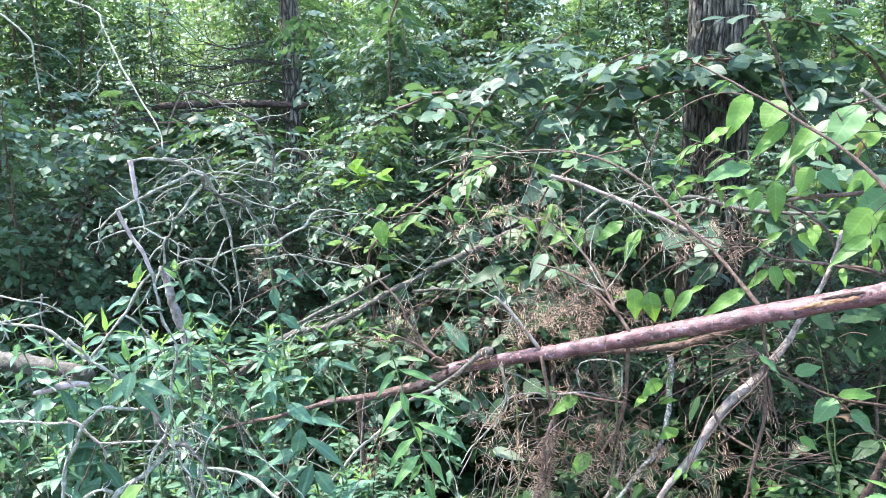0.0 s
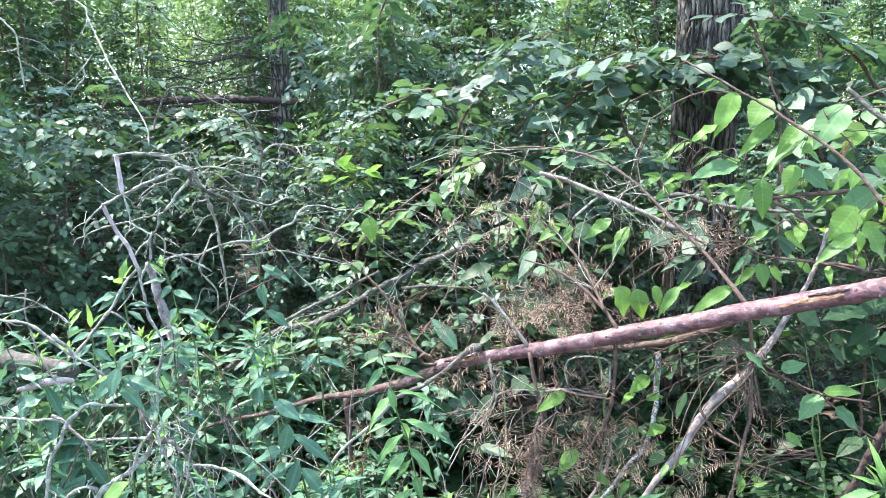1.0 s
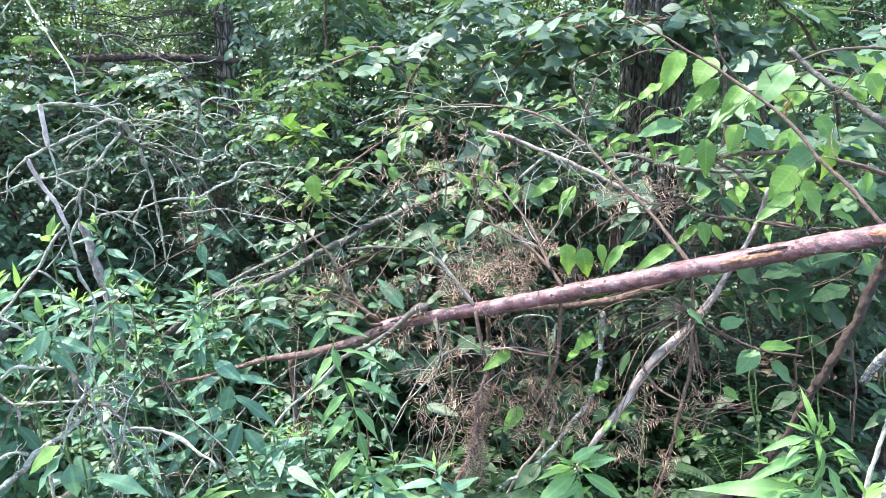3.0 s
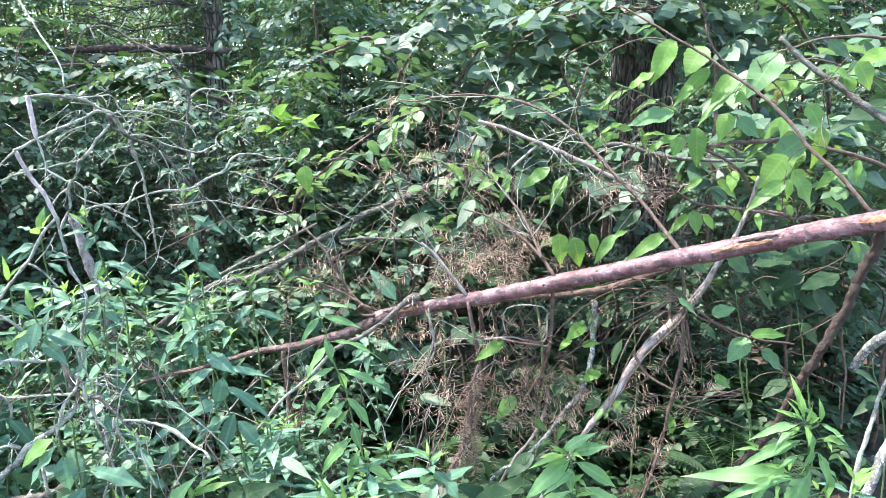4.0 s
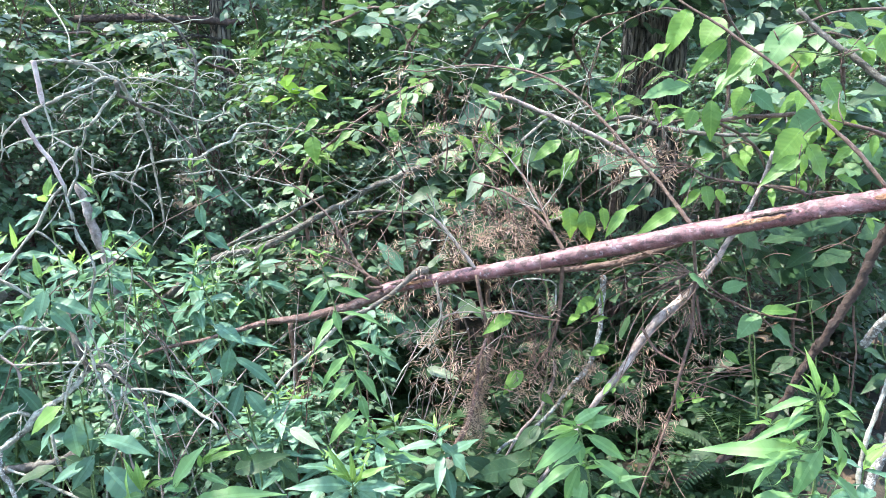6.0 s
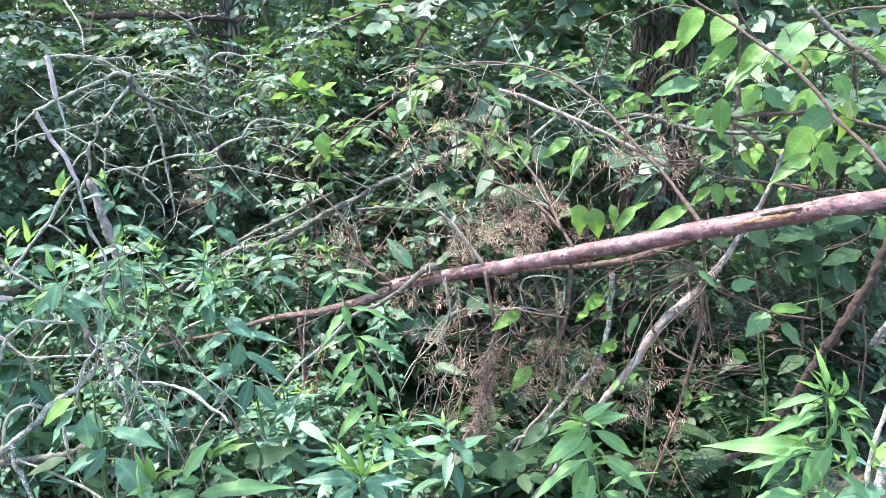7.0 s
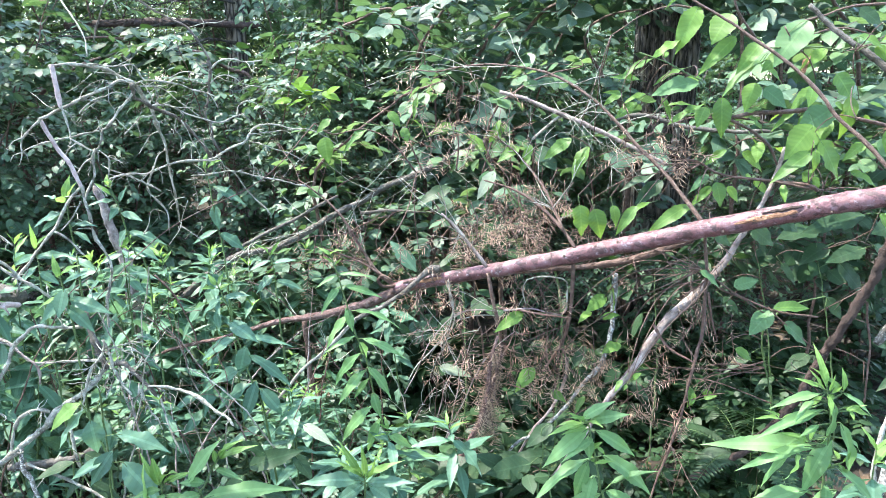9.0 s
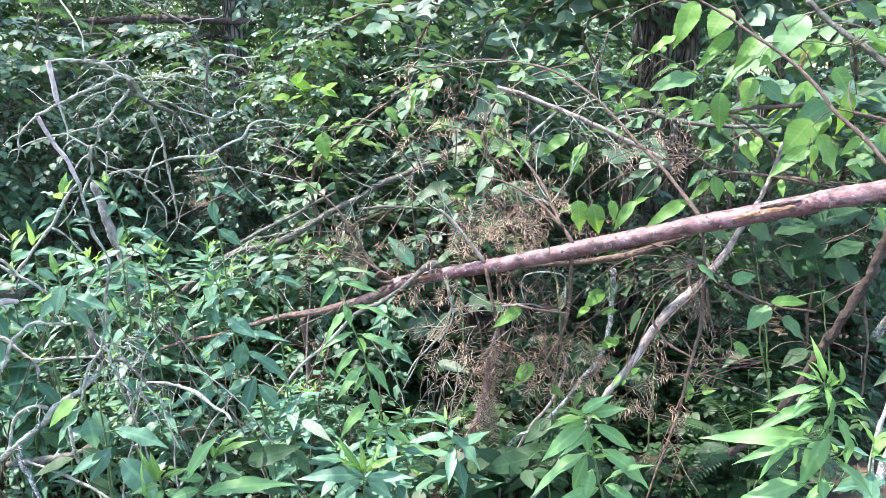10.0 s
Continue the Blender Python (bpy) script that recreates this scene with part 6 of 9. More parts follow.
crooked([(-0.751, 2, 1.464, 0.0017), (-0.757, 2, 1.423, 0.0016), (-0.744, 2, 1.403, 0.0015), (-0.743, 2, 1.382, 0.0015), (-0.72, 2, 1.355, 0.0014), (-0.711, 2, 1.344, 0.0013)], 459, 3, 0.04)
crooked([(-0.731, 2.02, 1.335, 0.0029), (-0.715, 2.027, 1.352, 0.0027), (-0.7, 2.034, 1.367, 0.0026), (-0.691, 2.039, 1.379, 0.0025), (-0.674, 2.045, 1.38, 0.0023), (-0.658, 2.05, 1.385, 0.0022)], 460, 4, 0.04)
crooked([(-0.695, 2.02, 1.368, 0.002), (-0.692, 2.02, 1.351, 0.0017), (-0.688, 2.02, 1.335, 0.0013)], 461, 0, 0.05)
crooked([(-0.664, 2.1, 1.337, 0.0024), (-0.688, 2.1, 1.325, 0.0022), (-0.705, 2.1, 1.301, 0.002), (-0.725, 2.1, 1.274, 0.0018)], 462, 3, 0.04)
crooked([(-0.834, 1.9, 1.408, 0.0023), (-0.816, 1.9, 1.394, 0.002), (-0.808, 1.9, 1.372, 0.0017), (-0.792, 1.9, 1.387, 0.0015)], 463, 2, 0.04)
crooked([(-0.862, 1.92, 1.407, 0.0015), (-0.886, 1.93, 1.418, 0.0014), (-0.91, 1.942, 1.437, 0.0013), (-0.929, 1.95, 1.448, 0.0012)], 464, 1, 0.04)
crooked([(-0.627, 2.15, 1.37, 0.0023), (-0.634, 2.15, 1.345, 0.0021), (-0.632, 2.15, 1.329, 0.002), (-0.618, 2.15, 1.313, 0.0018), (-0.624, 2.15, 1.276, 0.0016)], 465, 3, 0.04)
crooked([(-0.613, 2.15, 1.365, 0.0025), (-0.597, 2.159, 1.329, 0.0022), (-0.589, 2.166, 1.304, 0.0021), (-0.577, 2.172, 1.279, 0.002), (-0.571, 2.18, 1.245, 0.0018)], 466, 3, 0.04)
crooked([(-0.637, 2.17, 1.267, 0.002), (-0.61, 2.18, 1.295, 0.0018), (-0.587, 2.186, 1.298, 0.0017), (-0.563, 2.193, 1.307, 0.0016), (-0.537, 2.2, 1.303, 0.0014)], 467, 2, 0.04)
crooked([(-0.635, 2.2, 1.132, 0.0022), (-0.666, 2.2, 1.123, 0.0019), (-0.687, 2.2, 1.106, 0.0017)], 468, 2, 0.05)
crooked([(-0.627, 2.2, 1.123, 0.002), (-0.647, 2.2, 1.08, 0.0018), (-0.662, 2.2, 1.031, 0.0017), (-0.696, 2.2, 0.983, 0.0015)], 469, 3, 0.05)
crooked([(-0.605, 2.2, 1.2, 0.0018), (-0.603, 2.2, 1.166, 0.0016), (-0.599, 2.2, 1.123, 0.0014), (-0.601, 2.2, 1.097, 0.0013)], 470, 2, 0.05)
crooked([(-0.673, 2.25, 1.035, 0.003), (-0.64, 2.25, 1.013, 0.0026), (-0.607, 2.25, 0.984, 0.0022)], 471, 2, 0.05)
crooked([(-0.821, 1.93, 1.207, 0.0053), (-0.838, 1.925, 1.19, 0.0054), (-0.86, 1.918, 1.162, 0.0055), (-0.882, 1.908, 1.118, 0.0056), (-0.896, 1.903, 1.097, 0.0057), (-0.917, 1.896, 1.069, 0.0057), (-0.939, 1.889, 1.04, 0.0056), (-0.96, 1.882, 1.012, 0.0056), (-0.981, 1.875, 0.988, 0.0055), (-0.999, 1.87, 0.971, 0.0055)], 472, 5, 0.05)
crooked([(-0.827, 1.93, 1.167, 0.0028), (-0.841, 1.919, 1.139, 0.0027), (-0.861, 1.907, 1.111, 0.0026), (-0.874, 1.9, 1.095, 0.0025)], 473, 2, 0.05)
crooked([(-0.891, 1.9, 1.092, 0.0037), (-0.862, 1.9, 1.075, 0.0034), (-0.836, 1.9, 1.044, 0.003), (-0.821, 1.9, 1.026, 0.0028)], 474, 2, 0.05)
crooked([(-1.031, 1.85, 1.042, 0.0058), (-1.01, 1.856, 1.019, 0.0057), (-0.993, 1.861, 1.002, 0.0056), (-0.972, 1.867, 0.97, 0.0055), (-0.949, 1.873, 0.953, 0.0055), (-0.92, 1.88, 0.924, 0.0053), (-0.897, 1.887, 0.894, 0.0051), (-0.867, 1.894, 0.868, 0.0049), (-0.839, 1.9, 0.85, 0.0048)], 475, 5, 0.05)
crooked([(-0.836, 1.9, 0.873, 0.0085), (-0.825, 1.888, 0.829, 0.0099), (-0.81, 1.877, 0.785, 0.0113), (-0.798, 1.869, 0.756, 0.0119), (-0.784, 1.86, 0.724, 0.0127)], 501, 5, 0.05, M_GREY)
crooked([(-0.784, 1.86, 0.727, 0.0093), (-0.814, 1.844, 0.689, 0.01), (-0.847, 1.829, 0.661, 0.0107), (-0.88, 1.816, 0.643, 0.0112), (-0.906, 1.804, 0.622, 0.0114), (-0.932, 1.79, 0.588, 0.0116), (-0.963, 1.775, 0.564, 0.0118), (-0.995, 1.76, 0.538, 0.0116), (-1.04, 1.74, 0.509, 0.0114)], 502, 8, 0.05)
crooked([(-0.768, 1.86, 0.73, 0.0084), (-0.741, 1.857, 0.737, 0.0089), (-0.719, 1.853, 0.721, 0.0095), (-0.69, 1.847, 0.69, 0.0093), (-0.669, 1.843, 0.67, 0.0084), (-0.653, 1.84, 0.648, 0.0075)], 503, 5, 0.05, M_GREY)
crooked([(-0.671, 1.84, 0.675, 0.0056), (-0.625, 1.825, 0.679, 0.0064), (-0.577, 1.809, 0.674, 0.0071), (-0.53, 1.792, 0.659, 0.0067), (-0.483, 1.773, 0.631, 0.006), (-0.449, 1.76, 0.62, 0.0053), (-0.432, 1.75, 0.599, 0.0047)], 504, 2, 0.04)
crooked([(-0.774, 1.85, 0.798, 0.0053), (-0.792, 1.843, 0.758, 0.0056), (-0.815, 1.838, 0.729, 0.0059), (-0.828, 1.832, 0.692, 0.0057), (-0.836, 1.827, 0.662, 0.0051), (-0.846, 1.82, 0.613, 0.0041)], 505, 4, 0.05)
crooked([(-0.78, 1.85, 0.808, 0.005), (-0.767, 1.845, 0.773, 0.005), (-0.757, 1.841, 0.734, 0.005), (-0.738, 1.835, 0.688, 0.0045), (-0.714, 1.83, 0.658, 0.004)], 506, 5, 0.04)
crooked([(-0.723, 1.84, 0.653, 0.0044), (-0.71, 1.83, 0.6, 0.0046), (-0.698, 1.821, 0.551, 0.0047), (-0.68, 1.809, 0.486, 0.0042), (-0.666, 1.8, 0.439, 0.0038)], 507, 0, 0.04, M_PALEWOOD)
crooked([(-0.694, 1.84, 0.685, 0.004), (-0.698, 1.836, 0.655, 0.0037), (-0.711, 1.831, 0.624, 0.0034), (-0.727, 1.825, 0.586, 0.0031), (-0.743, 1.82, 0.553, 0.0027)], 508, 4, 0.04)
crooked([(-0.693, 1.84, 0.669, 0.0043), (-0.679, 1.833, 0.631, 0.0039), (-0.665, 1.828, 0.6, 0.0036), (-0.65, 1.825, 0.585, 0.0033), (-0.638, 1.82, 0.559, 0.003)], 509, 5, 0.04)
crooked([(-0.642, 1.84, 0.638, 0.004), (-0.627, 1.827, 0.591, 0.0036), (-0.612, 1.815, 0.547, 0.0032), (-0.588, 1.8, 0.496, 0.0027)], 510, 3, 0.04)
crooked([(-0.916, 1.8, 0.628, 0.0058), (-0.949, 1.793, 0.638, 0.0056), (-0.98, 1.786, 0.628, 0.0054), (-0.996, 1.781, 0.607, 0.0053), (-1.007, 1.771, 0.556, 0.0047), (-1.007, 1.76, 0.495, 0.0039)], 511, 5, 0.05)
crooked([(-0.87, 1.8, 0.643, 0.0054), (-0.864, 1.792, 0.598, 0.0056), (-0.857, 1.783, 0.546, 0.0058), (-0.849, 1.773, 0.494, 0.005), (-0.831, 1.765, 0.452, 0.004), (-0.819, 1.76, 0.428, 0.0035)], 512, 6, 0.03)
crooked([(-0.979, 1.76, 0.546, 0.0077), (-0.978, 1.749, 0.503, 0.0082), (-0.958, 1.739, 0.468, 0.0087), (-0.944, 1.73, 0.433, 0.0084), (-0.926, 1.72, 0.397, 0.0081)], 513, 4, 0.04, M_LICHEN)
crooked([(-0.971, 1.76, 0.502, 0.0042), (-0.917, 1.748, 0.486, 0.0046), (-0.872, 1.737, 0.47, 0.0049), (-0.819, 1.724, 0.449, 0.005), (-0.775, 1.712, 0.43, 0.0047), (-0.73, 1.7, 0.4, 0.0044)], 514, 3, 0.05)
crooked([(-1.158, 2, 0.356, 0.0141), (-1.076, 2, 0.366, 0.0157), (-0.995, 2, 0.377, 0.0156), (-0.898, 2, 0.407, 0.0124)], 515, 2, 0.05, M_GREY)
crooked([(-0.993, 1.87, 0.746, 0.0042), (-0.958, 1.87, 0.739, 0.0043), (-0.9, 1.87, 0.74, 0.0044), (-0.826, 1.87, 0.743, 0.0039), (-0.768, 1.87, 0.736, 0.0034)], 516, 4, 0.05)
crooked([(-1.042, 1.84, 0.822, 0.0066), (-1.012, 1.836, 0.807, 0.0062), (-0.978, 1.831, 0.774, 0.0056), (-0.95, 1.827, 0.756, 0.0048), (-0.938, 1.824, 0.732, 0.0042), (-0.941, 1.82, 0.699, 0.0034)], 517, 4, 0.04, M_PALEWOOD)
crooked([(-0.831, 1.86, 0.843, 0.0058), (-0.897, 1.847, 0.846, 0.0064), (-0.939, 1.838, 0.853, 0.0067), (-0.968, 1.831, 0.831, 0.007), (-0.992, 1.824, 0.807, 0.0072), (-1.011, 1.813, 0.755, 0.0076), (-1.036, 1.803, 0.712, 0.0077), (-1.044, 1.789, 0.642, 0.0074), (-1.049, 1.78, 0.595, 0.0072)], 518, 4, 0.05)
crooked([(-1.264, 1.85, 0.811, 0.0048), (-1.153, 1.846, 0.816, 0.0053), (-1.083, 1.843, 0.808, 0.0051), (-1.021, 1.841, 0.808, 0.0048), (-0.996, 1.84, 0.789, 0.0046)], 519, 4, 0.06)
crooked([(-1.198, 1.85, 1.087, 0.0053), (-1.103, 1.853, 1.074, 0.0057), (-1.067, 1.855, 1.054, 0.0059), (-1.033, 1.856, 1.022, 0.0058), (-0.991, 1.858, 0.986, 0.0056), (-0.951, 1.86, 0.963, 0.0055)], 520, 5, 0.06)
crooked([(-1.205, 1.85, 1.095, 0.0039), (-1.193, 1.85, 1.061, 0.0032), (-1.186, 1.85, 1.042, 0.0029)], 521, 1, 0.04)
crooked([(-1.292, 1.95, 1.146, 0.0038), (-1.214, 1.95, 1.131, 0.0035), (-1.136, 1.95, 1.118, 0.0032), (-1.06, 1.95, 1.076, 0.0027), (-1.028, 1.95, 1.045, 0.0025)], 522, 5, 0.07)
crooked([(-1.284, 1.95, 1.065, 0.003), (-1.187, 1.95, 1.083, 0.0026), (-1.13, 1.95, 1.102, 0.0023), (-1.104, 1.95, 1.123, 0.0022)], 523, 4, 0.06)
crooked([(-1.143, 1.95, 1.147, 0.0025), (-1.152, 1.95, 1.083, 0.003), (-1.137, 1.95, 1.017, 0.0035), (-1.113, 1.95, 0.931, 0.0037), (-1.063, 1.95, 0.85, 0.0037)], 524, 9, 0.05, M_PALEWOOD)
crooked([(-0.729, 2.1, 0.943, 0.003), (-0.746, 2.1, 0.845, 0.003), (-0.762, 2.1, 0.79, 0.003), (-0.772, 2.1, 0.637, 0.002)], 67, 3, 0.08)
crooked([(-0.748, 2.2, 0.889, 0.004), (-0.7, 2.2, 0.828, 0.004), (-0.667, 2.2, 0.759, 0.003), (-0.644, 2.2, 0.701, 0.003), (-0.632, 2.2, 0.636, 0.003)], 68, 4, 0.08, M_TWIG)
# a mat of short broken twigs where the bush's stems meet
knot_pile = Pile()
for _ in range(22):
    at = Vector((-0.765, 1.87, 0.735)) + Vector((BUSH_RNG.gauss(0, 0.03), BUSH_RNG.gauss(0, 0.03), BUSH_RNG.gauss(0, 0.025)))
    way = rand_unit(BUSH_RNG) + Vector((0, 0, -0.5))
    grow_twig(knot_pile, BUSH_RNG, at, way, BUSH_RNG.uniform(0.05, 0.13), 0.0022, 2, 0.35, -0.02, 0.2)
part("twig_growth", knot_pile.v, knot_pile.f, M_DEAD, bush, kind="stuff")

# ---- dry stalks among the weeds ----
STALK_RNG = random.Random(808)
for k in range(44):
    x, y = STALK_RNG.uniform(-1.6, 0.25), STALK_RNG.uniform(1.75, 2.7)
    h = max(0.3, 1.5 - y * math.tan(radians(STALK_RNG.uniform(14, 26))))
    lx, ly = STALK_RNG.uniform(-0.55, 0.55), STALK_RNG.uniform(-0.15, 0.15)
    stalk = thing("dry_stalk", (x, y, 0), "thin dry stalk standing among the green weeds", "stalk", "dry stalks among the weeds")
    ctrl = [(x, y, -0.03, 0.0032), (x + lx * 0.3, y + ly * 0.4, h * 0.45, 0.0026), (x + lx * 0.75, y + ly * 0.8, h * 0.85, 0.0019), (x + lx * 1.1, y + ly, h, 0.001)]
    branch("stem", ctrl, STALK_RNG.choice((M_DEAD, M_PALEWOOD, M_TWIG)), stalk, "", 0.012, 5, 300.0 + k, 0.03)
    twigs_on(stalk, ctrl, 7, 0.13, 900 + k, STALK_RNG.choice((M_DEAD, M_TWIG)), 0.0013, 0.2)

# ---- leafy branch ----
leafy = thing("leafy_branch", (1.307, 1.75, 1.215), "slender branch with fresh green toothed leaves", "branch")
leafy.location.z = 0
branch("main_twig", [(0.75, 2.2, 1.786, 0.0027), (0.79, 2.177, 1.761, 0.0029), (0.883, 2.118, 1.692, 0.0035), (0.966, 2.064, 1.633, 0.0039), (1.032, 2.017, 1.576, 0.0043), (1.096, 1.97, 1.521, 0.0046), (1.155, 1.916, 1.444, 0.005), (1.187, 1.878, 1.385, 0.0051), (1.232, 1.837, 1.334, 0.0053), (1.273, 1.79, 1.27, 0.0055), (1.307, 1.75, 1.216, 0.0057)], M_TWIG, leafy, "", 0.004, 9, 81.0)
branch("side_twig", [(1.037, 2.1, 1.188, 0.004), (1.124, 2.058, 1.183, 0.005), (1.215, 2.012, 1.175, 0.005), (1.236, 2, 1.161, 0.006)], M_TWIG, leafy, "", 0.004, 6, 82.0)
branch("side_twig", [(1.004, 2.1, 1.368, 0.0055), (1.074, 2.1, 1.381, 0.0061), (1.164, 2.1, 1.384, 0.0069), (1.257, 2.1, 1.39, 0.0077)], M_TWIG, leafy, "", 0.004, 7, 83.0)
branch("side_twig", [(1.352, 2.4, 1.662, 0.004), (1.42, 2.4, 1.681, 0.004), (1.518, 2.4, 1.711, 0.004), (1.618, 2.4, 1.723, 0.005), (1.825, 2.4, 1.715, 0.006)], M_TWIG, leafy, "", 0.004, 6, 84.0)
branch("side_twig", [(1.294, 1.95, 1.372, 0.005), (1.391, 1.95, 1.349, 0.006), (1.491, 1.95, 1.312, 0.006), (1.612, 1.95, 1.272, 0.007)], M_TWIG, leafy, "", 0.004, 7, 85.0)
branch("side_twig", [(0.996, 2.1, 1.364, 0.005), (1.061, 2.1, 1.333, 0.004), (1.128, 2.1, 1.286, 0.004), (1.161, 2.1, 1.225, 0.003)], M_TWIG, leafy, "", 0.004, 6, 86.0)
branch("side_twig", [(1.081, 2.15, 1.598, 0.004), (1.021, 2.15, 1.672, 0.003), (0.999, 2.15, 1.728, 0.003)], M_TWIG, leafy, "", 0.004, 6, 87.0)
branch("side_twig", [(0.937, 2.2, 1.68, 0.003), (0.847, 2.2, 1.691, 0.003), (0.76, 2.2, 1.668, 0.002), (0.657, 2.2, 1.607, 0.002)], M_TWIG, leafy, "", 0.006, 6, 88.0)
branch("side_twig", [(1.14, 2.1, 1.628, 0.002), (1.181, 2.1, 1.572, 0.002), (1.229, 2.1, 1.531, 0.002), (1.253, 2.1, 1.481, 0.002)], M_TWIG, leafy, "", 0.004, 5, 89.0)
branch("side_twig", [(1.101, 2.15, 1.57, 0.003), (1.246, 2.15, 1.568, 0.002), (1.357, 2.15, 1.557, 0.002)], M_STEM, leafy, "", 0.003, 5, 90.0)
branch("side_twig", [(0.714, 2.1, 1.554, 0.002), (0.784, 2.1, 1.53, 0.002), (0.837, 2.1, 1.506, 0.002), (0.908, 2.1, 1.473, 0.002)], M_STEM, leafy, "", 0.003, 5, 91.0)
branch("side_twig", [(1.114, 2.1, 1.568, 0.0026), (1.181, 2.1, 1.568, 0.0024), (1.252, 2.1, 1.569, 0.0023), (1.361, 2.1, 1.554, 0.002)], M_STEM, leafy, "", 0.003, 5, 92.0)
branch("side_twig", [(0.926, 2.1, 1.232, 0.0029), (0.966, 2.086, 1.204, 0.0031), (1.022, 2.07, 1.193, 0.0034), (1.131, 2.037, 1.182, 0.0037), (1.254, 2, 1.161, 0.0038)], M_TWIG, leafy, "", 0.004, 6, 92.5)
LEAF_RNG = random.Random(9)


def stalk_to(stalks, twigs, near, b, t, rng):
    """A short green stalk to the nearest twig, or a thin arching side twig where that is far."""
    foot = Vector(near[int(np.argmin(((near - np.array(b)) ** 2).sum(axis=1)))])
    gap = (b - foot).length
    if gap < 0.09:
        bow = (foot + b) / 2 + Vector((0, 0, 0.12 * gap))
        stalks.put(*tube(spline([(*foot, 0.0013), (*bow, 0.0010), (*b, 0.0009), (*b.lerp(t, 0.15), 0.0006)], 0.02), 4, 0.0))
        return
    d = (t - b).normalized()
    knee = b - d * 0.03
    side = rand_unit(rng) * 0.12 * gap
    one = foot.lerp(knee, 0.35) + side + Vector((0, 0, 0.10 * gap))
    two = foot.lerp(knee, 0.72) + side * 0.6 + Vector((0, 0, 0.13 * gap))
    twigs.put(*tube(spline([(*foot, 0.0021), (*one, 0.0018), (*two, 0.0015), (*knee, 0.0012)], 0.02), 5, 0.1))
    stalks.put(*tube(spline([(*knee, 0.0011), (*b, 0.0009), (*b.lerp(t, 0.15), 0.0006)], 0.02), 4, 0.0))


def close_stalks(stalks, twigs, parent):
    part("leaf_stalk", stalks.v, stalks.f, M_STEM, parent, kind="stuff")
    if twigs.v:
        part("twig_growth", twigs.v, twigs.f, M_TWIG, parent, kind="stuff")


def leaves(parent, rows, blades, name="leaf", width=0.88, tilt=(-1.1, 0.05)):
    """Leaves from base and tip, turned to the light with a slight tilt towards the path."""
    stalks, twigs = Pile(), Pile()
    near = np.array(TWIG_POINTS.get(parent.name, [(0, 0, 0)]))
    for bx, by, bz, tx, ty, tz in rows:
        b, t = Vector((bx, by, bz)), Vector((tx, ty, tz))
        stalk_to(stalks, twigs, near, b, t, LEAF_RNG)
        nrm = Vector((LEAF_RNG.uniform(-0.55, 0.55), LEAF_RNG.uniform(*tilt), 0.75 + LEAF_RNG.uniform(-0.2, 0.3)))
        me = blades[LEAF_RNG.randrange(len(blades))]
        put_leaf(name, me, parent, b, t - b, nrm, (t - b).length * LEAF_RNG.uniform(0.86, 1.06), width * LEAF_RNG.uniform(0.76, 1.04))
    close_stalks(stalks, twigs, parent)


def fresh_leaves(parent, rows, blades, name="leaf"):
    """Leaves from base, tip and breadth, spread flat towards the light and the path, each on a thin stalk."""
    stalks, twigs = Pile(), Pile()
    near = np.array(TWIG_POINTS[parent.name])
    for bx, by, bz, tx, ty, tz, wide in rows:
        b, t = Vector((bx, by, bz)), Vector((tx, ty, tz))
        stalk_to(stalks, twigs, near, b, t, LEAF_RNG)
        nrm = Vector((LEAF_RNG.uniform(-0.35, 0.35), LEAF_RNG.uniform(-0.9, -0.35), 0.8))
        put_leaf(name, blades[LEAF_RNG.randrange(len(blades))], parent, b, t - b, nrm, (t - b).length, min(1.5, wide))
    close_stalks(stalks, twigs, parent)


fresh_leaves(leafy, [(0.888, 2.12, 1.683, 0.815, 2.09, 1.562, 0.86), (0.839, 2.12, 1.591, 0.742, 2.09, 1.546, 0.43), (0.985, 2.12, 1.664, 0.918, 2.09, 1.587, 1.17), (0.836, 2.15, 1.726, 0.767, 2.12, 1.71, 0.3), (0.848, 2.15, 1.722, 0.795, 2.12, 1.693, 0.34), (1.006, 2.12, 1.6, 0.893, 2.09, 1.504, 0.56), (1.088, 2.12, 1.587, 1.002, 2.09, 1.506, 0.84), (0.788, 2.2, 1.538, 0.671, 2.17, 1.493, 0.34), (0.891, 2.2, 1.51, 0.783, 2.17, 1.479, 0.33), (0.943, 2.2, 1.484, 0.864, 2.17, 1.467, 0.55), (1.086, 2.12, 1.531, 0.956, 2.09, 1.471, 0.43), (1.08, 2.12, 1.468, 1.036, 2.09, 1.398, 1.1)], BEECH_BLADES)
fresh_leaves(leafy, [(0.97, 2.1, 1.425, 0.97, 2.07, 1.309, 0.75), (0.967, 2.12, 1.421, 1.023, 2.09, 1.361, 1.17), (0.932, 2.12, 1.407, 0.804, 2.09, 1.363, 0.31), (0.924, 2.1, 1.398, 0.887, 2.07, 1.347, 1.29), (0.774, 2.2, 1.434, 0.697, 2.17, 1.422, 0.49), (0.704, 2.2, 1.429, 0.641, 2.17, 1.451, 0.52), (0.748, 2.2, 1.41, 0.673, 2.17, 1.367, 0.55), (0.827, 2.2, 1.422, 0.854, 2.17, 1.357, 0.65), (0.828, 2.15, 1.4, 0.889, 2.12, 1.421, 0.57), (1.171, 2.12, 1.567, 1.076, 2.09, 1.508, 0.64), (1.09, 2.12, 1.518, 1.162, 2.09, 1.476, 0.96), (1.286, 2.12, 1.568, 1.196, 2.09, 1.509, 0.48)], BEECH_BLADES)
